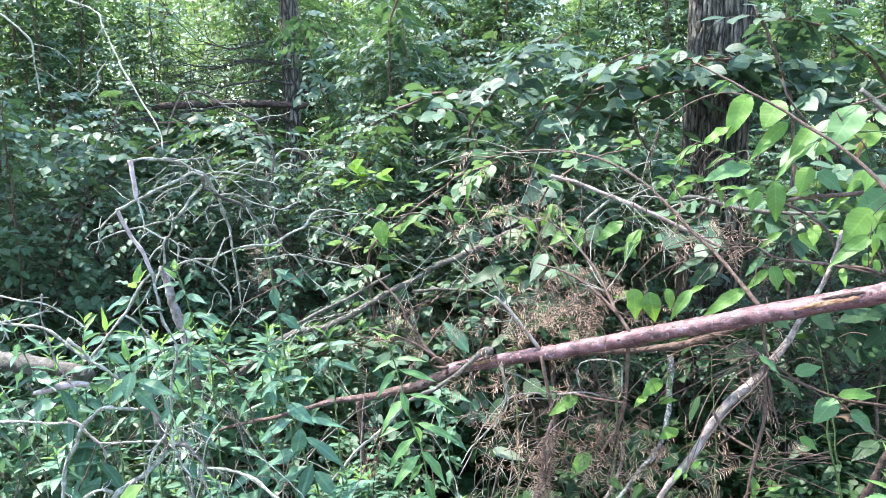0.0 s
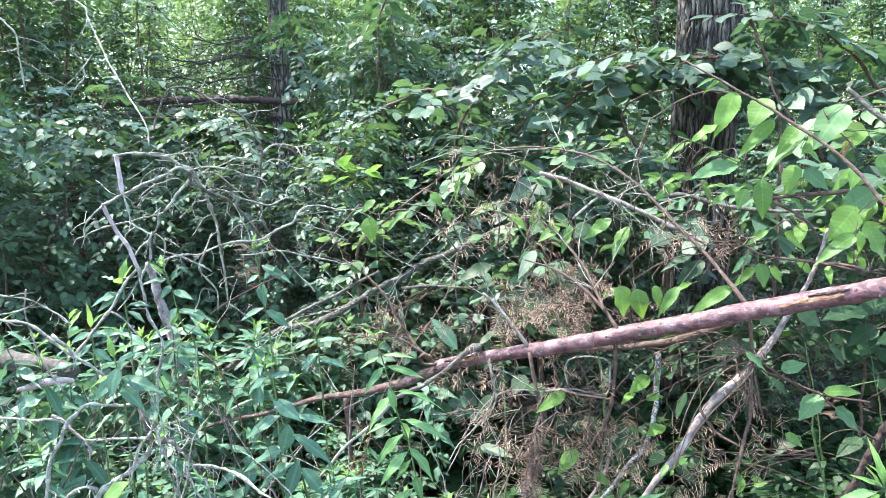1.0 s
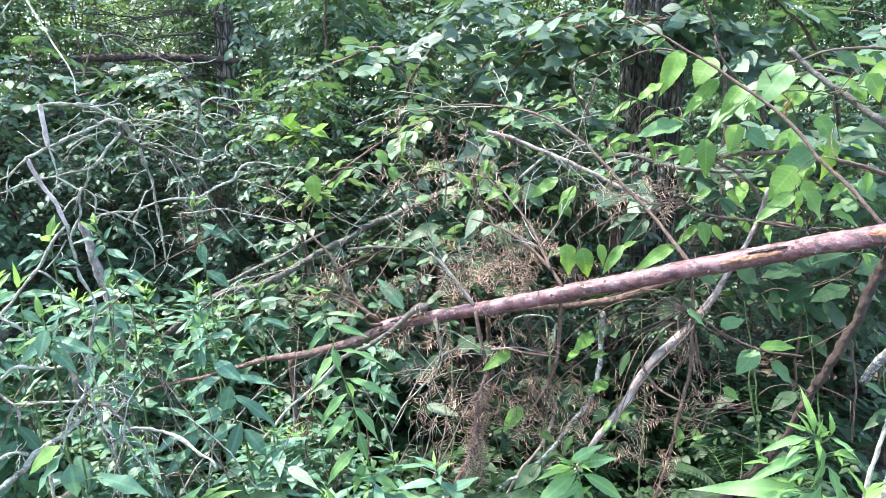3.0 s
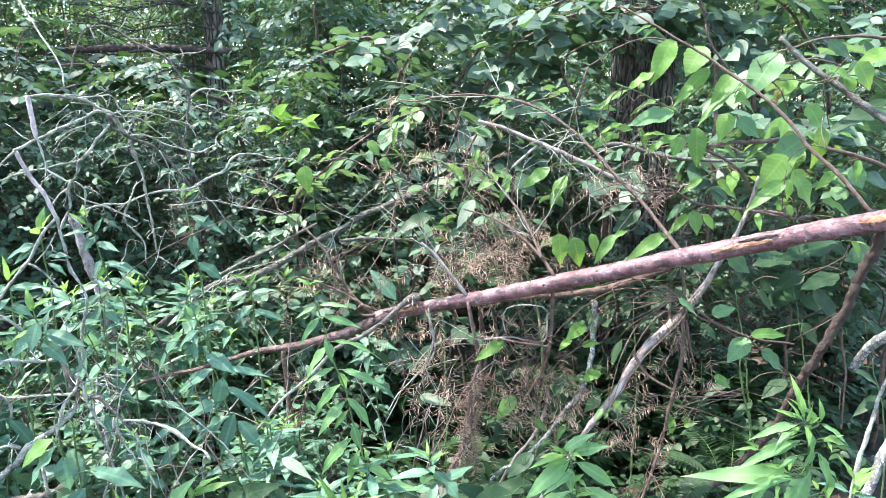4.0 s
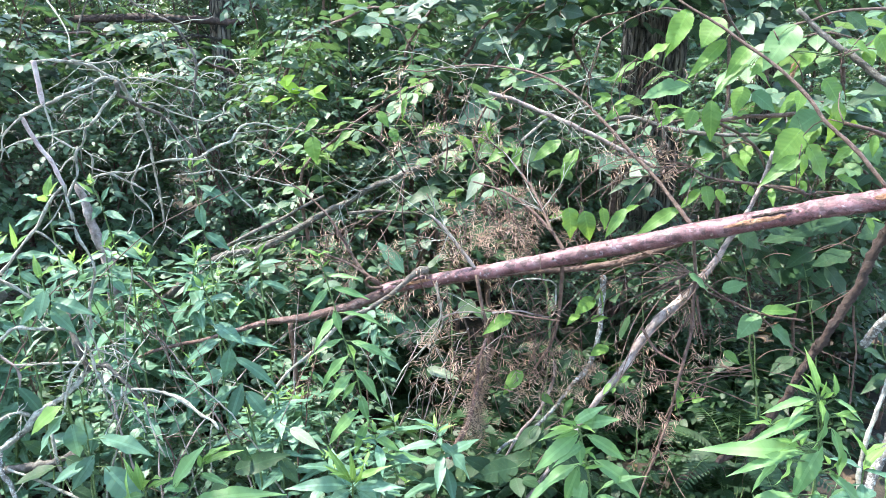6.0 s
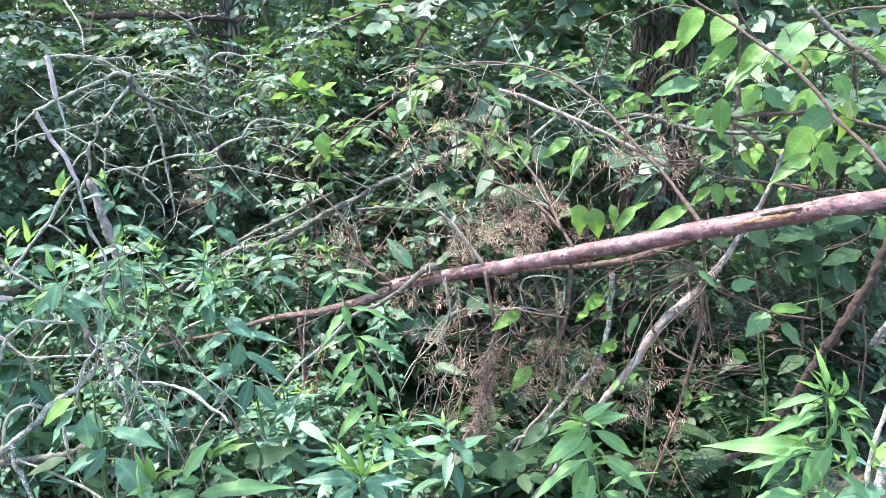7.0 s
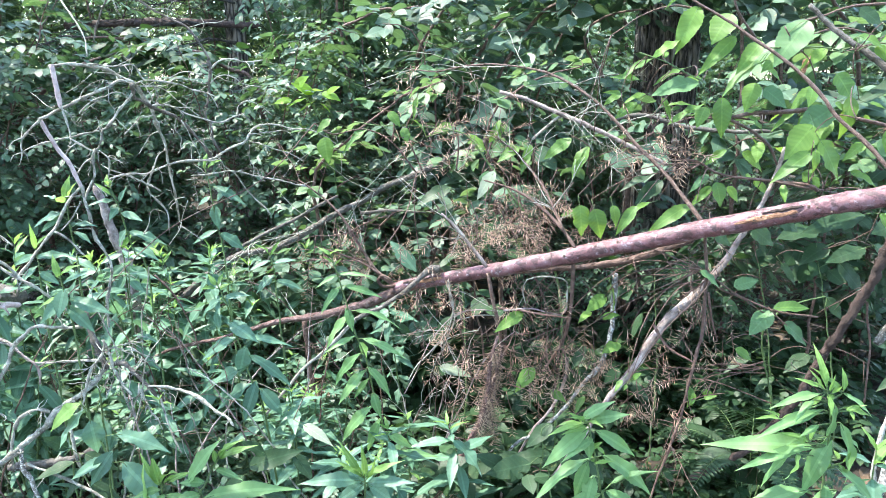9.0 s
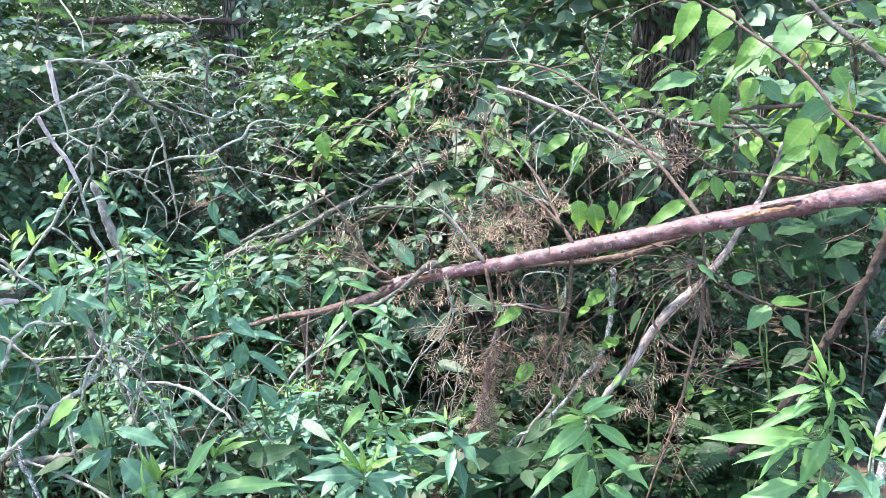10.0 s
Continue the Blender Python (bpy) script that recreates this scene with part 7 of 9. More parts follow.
fresh_leaves(leafy, [(1.302, 2.08, 1.494, 1.352, 2.05, 1.419, 1.17), (1.317, 2.02, 1.43, 1.298, 1.99, 1.307, 0.84), (1.261, 2.12, 1.459, 1.175, 2.09, 1.394, 0.48), (1.214, 2.12, 1.391, 1.13, 2.09, 1.344, 0.37), (1.251, 2.12, 1.382, 1.209, 2.09, 1.309, 0.54), (1.232, 2.05, 1.346, 1.143, 2.02, 1.256, 1.01), (1.222, 2.02, 1.272, 1.089, 1.99, 1.203, 0.57), (1.216, 2, 1.28, 1.215, 1.97, 1.221, 0.73), (1.24, 2.02, 1.305, 1.307, 1.99, 1.194, 0.85), (1.324, 2.12, 1.358, 1.269, 2.09, 1.291, 0.8), (1.37, 2.1, 1.6, 1.44, 2.07, 1.583, 1.15), (1.431, 2.1, 1.574, 1.446, 2.07, 1.536, 1.44)], BEECH_BLADES)
fresh_leaves(leafy, [(1.427, 2.05, 1.614, 1.478, 2.02, 1.546, 1.4), (1.551, 2.1, 1.657, 1.437, 2.07, 1.617, 0.68), (1.443, 2.12, 1.409, 1.477, 2.09, 1.398, 0.55), (1.399, 2.05, 1.294, 1.322, 2.02, 1.264, 0.69), (1.362, 2.05, 1.207, 1.458, 2.02, 1.17, 0.69), (0.951, 2.05, 1.181, 0.971, 2.02, 1.114, 1.33), (0.952, 2.08, 1.165, 0.884, 2.05, 1.116, 0.59), (1.023, 2.12, 1.158, 1.049, 2.09, 1.116, 0.83), (0.861, 2.02, 1.118, 0.733, 1.99, 1.059, 0.51), (0.921, 2.12, 1.106, 0.839, 2.09, 1.07, 0.39), (0.783, 2.12, 1.11, 0.706, 2.09, 1.092, 0.47), (0.716, 2.05, 1.113, 0.645, 2.02, 1.037, 0.68)], BEECH_BLADES)
fresh_leaves(leafy, [(0.557, 2.1, 1.109, 0.567, 2.07, 1.017, 1.07), (0.603, 2.1, 1.097, 0.626, 2.07, 1.009, 1.06), (0.666, 2.12, 1.103, 0.677, 2.09, 1.042, 1.07), (1.045, 2.2, 1.261, 0.963, 2.17, 1.226, 0.59), (1.098, 2.2, 1.254, 1.167, 2.17, 1.202, 1), (1.118, 2.15, 1.169, 1.166, 2.12, 1.13, 0.96), (1.298, 2.12, 1.186, 1.294, 2.09, 1.14, 0.77), (1.405, 1.95, 1.101, 1.418, 1.92, 1.059, 0.78), (1.415, 1.95, 1.097, 1.439, 1.92, 1.096, 0.48), (0.573, 2.3, 1.293, 0.478, 2.27, 1.236, 0.56)], BEECH_BLADES)
fresh_leaves(leafy, [(0.632, 2.3, 1.266, 0.56, 2.27, 1.171, 0.63), (0.716, 2.25, 1.436, 0.65, 2.22, 1.408, 0.5), (0.752, 2.2, 1.477, 0.663, 2.17, 1.498, 0.43)], BEECH_BLADES)
fresh_leaves(leafy, [(0.895, 2.1, 1.471, 0.75, 2.07, 1.453, 0.68), (1.209, 2.1, 1.645, 1.099, 2.07, 1.527, 0.92), (1.302, 2.08, 1.394, 1.187, 2.05, 1.336, 0.97), (1.095, 2.1, 1.451, 1.167, 2.07, 1.402, 1.1), (1.448, 2.05, 1.307, 1.475, 2.02, 1.245, 1.33), (0.95, 2.1, 1.197, 0.882, 2.07, 1.157, 0.5)], PALE_BLADES, "pale_leaf")
# Shaded leaves of the branch take the darkened blades.
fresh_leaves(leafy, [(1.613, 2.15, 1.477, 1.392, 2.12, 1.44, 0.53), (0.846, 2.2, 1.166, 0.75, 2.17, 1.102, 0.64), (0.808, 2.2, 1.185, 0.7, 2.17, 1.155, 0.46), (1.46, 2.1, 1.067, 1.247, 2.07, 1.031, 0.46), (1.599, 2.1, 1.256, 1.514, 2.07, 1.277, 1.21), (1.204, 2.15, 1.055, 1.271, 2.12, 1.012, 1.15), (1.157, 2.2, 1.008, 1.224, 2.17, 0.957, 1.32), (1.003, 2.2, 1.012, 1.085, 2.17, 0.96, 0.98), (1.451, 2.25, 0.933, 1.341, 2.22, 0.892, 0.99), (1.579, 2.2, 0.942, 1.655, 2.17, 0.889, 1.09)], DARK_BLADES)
leaves(leafy, [(1.238, 2.12, 1.548, 1.189, 2.08, 1.484)], [blade_mesh("dry_leaf", M_SPLIT, OVATE, 0.65, 0.6, 0.2, 0, 0.3, 0.2, 77)], "dry_leaf")


def leaf_row(parent, ctrl, count, length, seed, blades):
    """Alternate leaves on short stalks along a twig, hanging out to both sides."""
    rng = random.Random(seed)
    q = spline(ctrl, 0.01)
    for k in range(count):
        i = int((k + rng.uniform(0.1, 0.9)) / count * (len(q) - 2)) + 1
        d = Vector(q[i][:3] - q[i - 1][:3]).normalized()
        side = d.cross(Vector((0, -0.6, 0.8))).normalized() * (1 if k % 2 else -1)
        way = d * rng.uniform(-0.2, 0.7) + side * rng.uniform(0.5, 1.0) + Vector((0, rng.uniform(-0.5, 0.3), rng.uniform(-0.7, 0.0)))
        way.normalize()
        nrm = Vector((rng.uniform(-0.5, 0.5), rng.uniform(-1.0, 0.1), 1.0))
        at = Vector(q[i][:3]) + way * 0.012
        put_leaf("leaf", blades[rng.randrange(len(blades))], parent, at, way, nrm, rng.uniform(*length), rng.uniform(0.75, 0.95))


leaf_row(leafy, [(0.937, 2.2, 1.683, 0.003), (1.067, 2.123, 1.597, 0.003), (1.215, 2.017, 1.449, 0.002), (1.348, 1.9, 1.277, 0.002)], 3, (0.05, 0.08), 1, BEECH_BLADES)
leaf_row(leafy, [(0.948, 2.1, 1.361, 0.002), (1.039, 2.1, 1.377, 0.002), (1.245, 2.1, 1.387, 0.002)], 3, (0.05, 0.08), 2, BEECH_BLADES)
leaf_row(leafy, [(1.037, 2.1, 1.188, 0.002), (1.121, 2.052, 1.184, 0.002), (1.208, 2, 1.177, 0.002)], 3, (0.05, 0.08), 3, BEECH_BLADES)
# This row's shade lies in the colour of its dark blades.
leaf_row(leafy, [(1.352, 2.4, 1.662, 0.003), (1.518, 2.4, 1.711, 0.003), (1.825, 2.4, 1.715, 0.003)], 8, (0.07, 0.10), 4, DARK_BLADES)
leaf_row(leafy, [(1.294, 1.95, 1.372, 0.002), (1.391, 1.95, 1.349, 0.002), (1.612, 1.95, 1.272, 0.002)], 4, (0.05, 0.08), 5, BEECH_BLADES)
leaf_row(leafy, [(1.019, 2.15, 1.361, 0.003), (1.155, 2.15, 1.281, 0.003), (1.188, 2.15, 1.219, 0.003)], 3, (0.05, 0.08), 6, BEECH_BLADES)
leaf_row(leafy, [(0.714, 2.1, 1.554, 0.002), (0.784, 2.1, 1.53, 0.002), (0.908, 2.1, 1.473, 0.002)], 1, (0.05, 0.07), 7, BEECH_BLADES)

# slim shoots with a few leaves among the needles
shoot = thing("leafy_shoot", (0.07, 2.3, 1.047), "thin shoot with a few fresh green leaves", "shoot")
shoot.location.z = 0
branch("stem", [(0.405, 2.3, 1.079, 0.004), (0.315, 2.337, 1.206, 0.003), (0.225, 2.368, 1.306, 0.003), (0.078, 2.403, 1.329, 0.002), (-0.035, 2.428, 1.328, 0.002), (-0.129, 2.45, 1.34, 0.002)], M_STEM, shoot, "", 0.005, 6, 95.0)
branch("stem", [(0.409, 2.32, 1.079, 0.004), (0.508, 2.32, 0.918, 0.004), (0.573, 2.32, 0.675, 0.004), (0.563, 2.32, 0.338, 0.005), (0.551, 2.32, 0.026, 0.005)], M_STEM, shoot, "", 0.01, 6, 95.5)
branch("stem", [(0.075, 2.4, 1.173, 0.0031), (-0.007, 2.4, 1.278, 0.0027), (-0.099, 2.4, 1.319, 0.0024), (-0.201, 2.4, 1.305, 0.0021), (-0.258, 2.4, 1.339, 0.0019)], M_TWIG, shoot, "", 0.004, 5, 95.6)
branch("stem", [(0.098, 2.4, 1.172, 0.0031), (0.058, 2.4, 1.268, 0.0026), (0.044, 2.4, 1.329, 0.0024), (0.067, 2.4, 1.377, 0.0021), (0.083, 2.4, 1.434, 0.0019)], M_TWIG, shoot, "", 0.004, 5, 95.65)
branch("stem", [(0.209, 2.4, 1.181, 0.0031), (0.218, 2.4, 1.266, 0.0024), (0.201, 2.4, 1.336, 0.0019)], M_TWIG, shoot, "", 0.004, 5, 95.7)
branch("stem", [(0.29, 2.36, 1.166, 0.003), (0.318, 2.36, 1.26, 0.0025), (0.355, 2.36, 1.356, 0.0019)], M_TWIG, shoot, "", 0.004, 5, 95.75)
branch("stem", [(0.45, 2.3, 1.181, 0.003), (0.448, 2.3, 1.264, 0.0022), (0.429, 2.3, 1.301, 0.0018)], M_TWIG, shoot, "", 0.004, 5, 95.8)
branch("stem", [(0.629, 2.3, 1.179, 0.003), (0.634, 2.3, 1.266, 0.0024), (0.576, 2.3, 1.3, 0.0019)], M_TWIG, shoot, "", 0.004, 5, 95.85)
branch("stem", [(-0.007, 2.4, 1.278, 0.003), (0.003, 2.4, 1.333, 0.0024), (-0.015, 2.4, 1.379, 0.0019)], M_TWIG, shoot, "", 0.004, 5, 95.9)
fresh_leaves(shoot, [(0.201, 2.4, 1.332, 0.109, 2.37, 1.309, 0.65), (0.349, 2.35, 1.349, 0.312, 2.32, 1.288, 0.57), (0.251, 2.4, 1.298, 0.323, 2.37, 1.264, 0.75), (0.079, 2.4, 1.421, 0.062, 2.37, 1.357, 0.49), (0.033, 2.4, 1.322, 0.046, 2.37, 1.276, 0.97), (-0.227, 2.4, 1.294, -0.22, 2.37, 1.212, 1.39), (-0.086, 2.4, 1.319, -0.182, 2.37, 1.26, 0.58), (-0.206, 2.4, 1.353, -0.252, 2.37, 1.315, 0.67), (-0.015, 2.4, 1.374, 0.025, 2.37, 1.339, 1.05), (0.443, 2.3, 1.272, 0.409, 2.27, 1.213, 0.58)], BEECH_BLADES)
fresh_leaves(shoot, [(0.303, 2.3, 1.189, 0.289, 2.27, 1.105, 0.95)], PALE_BLADES, "pale_leaf")
fresh_leaves(shoot, [(0.070, 2.380, 0.834, -0.020, 2.420, 0.947, 1.5)], WEED_BLADES)
leaves(shoot, [(0.36, 2.37, 1.337, 0.303, 2.33, 1.27), (0.406, 2.32, 1.263, 0.326, 2.28, 1.231), (0.443, 2.32, 1.244, 0.4, 2.28, 1.185), (0.06, 2.42, 1.35, 0.132, 2.38, 1.315), (0.64, 2.32, 1.033, 0.552, 2.28, 1.061)], BEECH_BLADES)

# leaves on a low sprig under the log
sprig = thing("leafy_sprig", (1.109, 1.9, 0.626), "low sprig with light green toothed leaves under the log", "sprig")
sprig.location.z = 0
branch("stem", [(1.242, 1.9, 0.868, 0.002), (1.18, 1.91, 0.853, 0.002), (1.119, 1.921, 0.821, 0.003), (1.084, 1.936, 0.72, 0.003), (1.158, 1.966, 0.482, 0.003), (1.224, 2, 0.184, 0.004)], M_STEM, sprig, "", 0.006, 6, 96.0)
branch("stem", [(0.871, 1.92, 0.952, 0.0022), (0.975, 1.914, 0.881, 0.0026), (1.095, 1.907, 0.827, 0.003), (1.222, 1.9, 0.804, 0.0033)], M_TWIG, sprig, "", 0.004, 6, 96.1)
branch("stem", [(1.07, 1.9, 0.839, 0.0022), (1.13, 1.9, 0.782, 0.0022), (1.253, 1.9, 0.687, 0.0023)], M_TWIG, sprig, "", 0.004, 6, 96.2)
fresh_leaves(sprig, [(1.087, 1.9, 0.835, 1.192, 1.88, 0.854, 0.64), (0.984, 1.9, 0.713, 1.039, 1.88, 0.684, 1.03), (0.904, 1.9, 0.559, 0.933, 1.88, 0.578, 0.91), (0.873, 1.9, 0.578, 0.85, 1.88, 0.538, 0.78), (0.653, 1.9, 0.625, 0.623, 1.88, 0.603, 0.80), (0.686, 1.9, 0.629, 0.695, 1.88, 0.655, 0.99), (0.667, 1.9, 0.61, 0.654, 1.88, 0.605, 0.92)], BEECH_BLADES)
fresh_leaves(sprig, [(1.081, 1.9, 0.826, 1.008, 1.88, 0.767, 0.99), (1.123, 1.9, 0.789, 1.204, 1.88, 0.728, 0.81), (0.963, 1.9, 0.902, 1.023, 1.88, 0.933, 1.03), (0.86, 1.9, 0.951, 0.923, 1.88, 0.909, 0.71)], PALE_BLADES, "pale_leaf")
leaves(sprig, [(0.712, 2.12, 0.654, 0.644, 2.08, 0.644), (0.881, 1.97, 0.568, 0.894, 1.93, 0.513), (0.927, 1.97, 0.551, 0.954, 1.93, 0.55)], BEECH_BLADES, "leaf", 0.8)
leaves(sprig, [(0.397, 2.12, 0.765, 0.288, 2.08, 0.717), (0.437, 2.12, 0.578, 0.358, 2.08, 0.507), (0.494, 2.12, 0.498, 0.541, 2.08, 0.476), (0.607, 2.12, 0.473, 0.56, 2.08, 0.436), (0.686, 2.12, 0.389, 0.718, 2.08, 0.438), (0.652, 2.12, 0.742, 0.684, 2.08, 0.773), (0.658, 2.12, 0.817, 0.585, 2.08, 0.777), (0.675, 2.12, 0.844, 0.694, 2.08, 0.754), (0.615, 2.12, 0.762, 0.559, 2.08, 0.75)], BEECH_BLADES)


# plants with large leaves, coloured dark as in the shade of the log
def shade_plant(base, top, rows, seed, label="plant with large green oval leaves toned dark for shade"):
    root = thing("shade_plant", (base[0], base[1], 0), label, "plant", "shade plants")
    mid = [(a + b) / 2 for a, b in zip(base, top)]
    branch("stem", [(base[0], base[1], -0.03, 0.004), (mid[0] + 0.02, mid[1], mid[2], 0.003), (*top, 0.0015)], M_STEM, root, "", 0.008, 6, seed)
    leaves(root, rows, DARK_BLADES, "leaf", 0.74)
    return root


shade_plant((1.622, 2.3, 0.067), (1.412, 2.25, 0.914), [(1.56, 2.22, 0.93, 1.40, 2.18, 0.90), (1.478, 2.22, 0.88, 1.571, 2.18, 0.77), (1.426, 2.27, 0.988, 1.254, 2.23, 0.977), (1.55, 2.22, 0.788, 1.659, 2.18, 0.687), (1.364, 2.37, 0.844, 1.412, 2.33, 0.77), (1.517, 2.32, 0.728, 1.563, 2.28, 0.655), (1.609, 2.12, 1.035, 1.487, 2.08, 1.018)], 97.1)
shade_plant((1.406, 2.35, 0.051), (1.268, 2.35, 0.851), [(1.242, 2.32, 0.969, 1.265, 2.28, 0.894), (1.475, 2.32, 0.515, 1.361, 2.28, 0.471), (1.26, 2.32, 0.524, 1.14, 2.28, 0.481), (1.354, 2.32, 0.433, 1.252, 2.28, 0.39), (1.138, 2.32, 0.739, 1.195, 2.28, 0.689)], 97.2)
shade_plant((0.941, 2.4, 0.001), (0.918, 2.4, 0.806), [(0.891, 2.42, 0.651, 0.83, 2.38, 0.56), (0.817, 2.42, 0.435, 0.743, 2.38, 0.389), (1.049, 2.42, 0.839, 0.953, 2.38, 0.789), (0.994, 2.42, 0.713, 1.046, 2.38, 0.638), (0.812, 2.22, 0.458, 0.86, 2.18, 0.412)], 97.3)
shade_plant((0.263, 2.55, 0.144), (0.215, 2.6, 1.049), [(0.207, 2.62, 1.088, 0.08, 2.58, 1.051), (0.227, 2.62, 1.024, 0.12, 2.58, 0.966), (0.366, 2.62, 0.957, 0.312, 2.58, 0.859), (0.42, 2.62, 0.902, 0.351, 2.58, 0.836), (0.244, 2.57, 0.863, 0.147, 2.53, 0.812), (0.218, 2.52, 0.791, 0.163, 2.48, 0.719), (0.189, 2.42, 0.654, 0.126, 2.38, 0.565), (0.047, 2.37, 0.593, -0.01, 2.33, 0.692)], 97.4, "plant with large bluish-green leaves toned dark for shade")
shade_plant((0.4, 1.98, 0.188), (0.438, 1.98, 0.435), [(0.473, 2, 0.442, 0.385, 1.96, 0.389), (0.398, 1.94, 0.343, 0.238, 1.9, 0.336), (0.341, 1.96, 0.301, 0.235, 1.92, 0.401), (0.488, 1.92, 0.372, 0.523, 1.88, 0.31), (0.722, 2.12, 0.428, 0.665, 2.08, 0.371)], 97.5, "low plant with broad bluish-green leaves toned dark for shade")
shade_plant((0.65, 2.3, 0.033), (0.558, 2.25, 0.62), [(0.629, 2.22, 0.608, 0.573, 2.18, 0.547), (0.516, 2.32, 0.595, 0.429, 2.28, 0.572), (0.607, 2.27, 0.486, 0.658, 2.23, 0.419)], 97.6)
shade_plant((1.743, 2.1, 0.09), (1.633, 2.1, 0.676), [(1.563, 2.12, 0.632, 1.658, 2.08, 0.604), (1.584, 2.07, 0.804, 1.641, 2.03, 0.739), (1.688, 2.12, 0.526, 1.574, 2.08, 0.488)], 97.7)
shade_plant((-0.326, 1.78, 0), (-0.356, 1.75, 0.461), [(-0.399, 1.75, 0.476, -0.258, 1.72, 0.543), (-0.389, 1.75, 0.408, -0.292, 1.72, 0.405), (-0.279, 1.75, 0.507, -0.219, 1.72, 0.439), (-0.416, 1.75, 0.45, -0.479, 1.72, 0.401), (-0.353, 1.75, 0.51, -0.402, 1.72, 0.57)], 97.8, "low plant with broad bluish-green leaves toned dark for shade")
shade_plant((-0.801, 1.78, 0), (-0.831, 1.75, 0.53), [(-0.848, 1.75, 0.507, -0.936, 1.72, 0.488), (-0.817, 1.75, 0.53, -0.716, 1.72, 0.494), (-0.838, 1.75, 0.465, -0.875, 1.72, 0.411), (-0.812, 1.75, 0.447, -0.725, 1.72, 0.409), (-0.857, 1.75, 0.548, -0.901, 1.72, 0.598)], 97.9, "low plant with broad bluish-green leaves toned dark for shade")
shade_plant((0.478, 2.03, 0), (0.448, 2, 0.356), [(0.49, 2, 0.428, 0.398, 1.97, 0.365), (0.476, 2, 0.336, 0.316, 1.97, 0.348), (0.379, 2, 0.257, 0.264, 1.97, 0.308), (0.416, 2, 0.24, 0.313, 1.97, 0.212), (0.575, 2, 0.332, 0.651, 1.97, 0.248)], 98, "low plant with broad bluish-green leaves toned dark for shade")
M_WHITISH = leaf_material("whitish_leaf_underside", (0.16, 0.20, 0.14), (0.23, 0.27, 0.19), (0.35, 0.45, 0.25), 0.5, 0.25, "object", spec=0.3)
WHITISH_BLADES = [blade_mesh("pale_leaf", M_WHITISH, OVATE, 0.9, 0.25, 0.2, 0.06, 0.15, 0.06, 33)]
leaves(shoot, [(0.142, 2.27, 0.527, 0.249, 2.23, 0.515), (-0.247, 1.72, 0.608, -0.168, 1.68, 0.578), (-0.891, 1.87, 0.819, -0.932, 1.83, 0.787), (0.324, 2.29, 1.19, 0.261, 2.25, 1.112)], WHITISH_BLADES, "pale_leaf", 0.75)

# a sprig among the shrubs; its bright yellow-green stands in for sunlight
BRIGHT_BLADES = [blade_mesh("bright_leaf", M_BRIGHT, OVATE, 1.1, 0.25, 0.12, 0.05, 0.1, 0.05, 91)]
bright = thing("sunlit_sprig", (-0.294, 3.3, 1.094), "yellow-green sprig with sunlight put into its leaf colour", "sprig")
bright.location.z = 0
branch("stem", [(-0.258, 3.3, -0.103, 0.008), (-0.265, 3.3, 0.476, 0.005), (-0.264, 3.3, 0.858, 0.004), (-0.276, 3.3, 1.094, 0.003), (-0.312, 3.3, 1.273, 0.003), (-0.382, 3.3, 1.393, 0.003), (-0.465, 3.3, 1.447, 0.003)], M_STEM, bright, "", 0.01, 5, 93.0)
leaves(bright, [(-0.353, 3.32, 1.414, -0.453, 3.28, 1.475), (-0.409, 3.32, 1.414, -0.298, 3.28, 1.445), (-0.384, 3.32, 1.394, -0.497, 3.28, 1.36), (-0.344, 3.32, 1.383, -0.434, 3.28, 1.339), (-0.317, 3.32, 1.419, -0.228, 3.28, 1.39), (-0.297, 3.32, 1.414, -0.237, 3.28, 1.451), (-0.436, 3.32, 1.445, -0.377, 3.28, 1.49), (-0.451, 3.32, 1.389, -0.526, 3.28, 1.38), (-0.328, 3.32, 1.373, -0.265, 3.28, 1.329)], BRIGHT_BLADES, "bright_leaf", 0.85)

# a small fern, its pinnae coloured dark as in deep shade
fern = thing("fern", (1.206, 2.15, 0.157), "small green fern toned dark for shade", "fern")
fern.location.z = 0
F_RNG = random.Random(55)
for k in range(7):
    a0 = k * 0.9 + F_RNG.uniform(-0.2, 0.2)
    out = Vector((math.cos(a0), math.sin(a0), 0))
    o = origin(fern)
    ctrl = [(*(o + out * 0.01), 0.002), (*(o + out * 0.08 + Vector((0, 0, 0.22))), 0.0016), (*(o + out * 0.22 + Vector((0, 0, 0.29))), 0.001), (*(o + out * 0.36 + Vector((0, 0, 0.22))), 0.0005)]
    frond = branch("frond", ctrl, M_STEM, fern, "", 0.002, 5, 98.0 + k)
    q = spline(ctrl, 0.013)
    cl = Cloud()
    for i in range(len(q) // 4, len(q) - 1):
        t = i / len(q)
        d = Vector(q[i + 1][:3] - q[i][:3]).normalized()
        side = d.cross(Vector((0, 0, 1))).normalized()
        for sgn in (1, -1):
            cl.put(q[i][:3], side * sgn + d * 0.35, Vector((0, 0, 1)) + out * 0.4, 0.07 * math.sin(math.pi * min(0.97, 0.25 + 0.75 * t)) + 0.01, 0.42)
    cl.build("pinnae", M_DARK, frond)

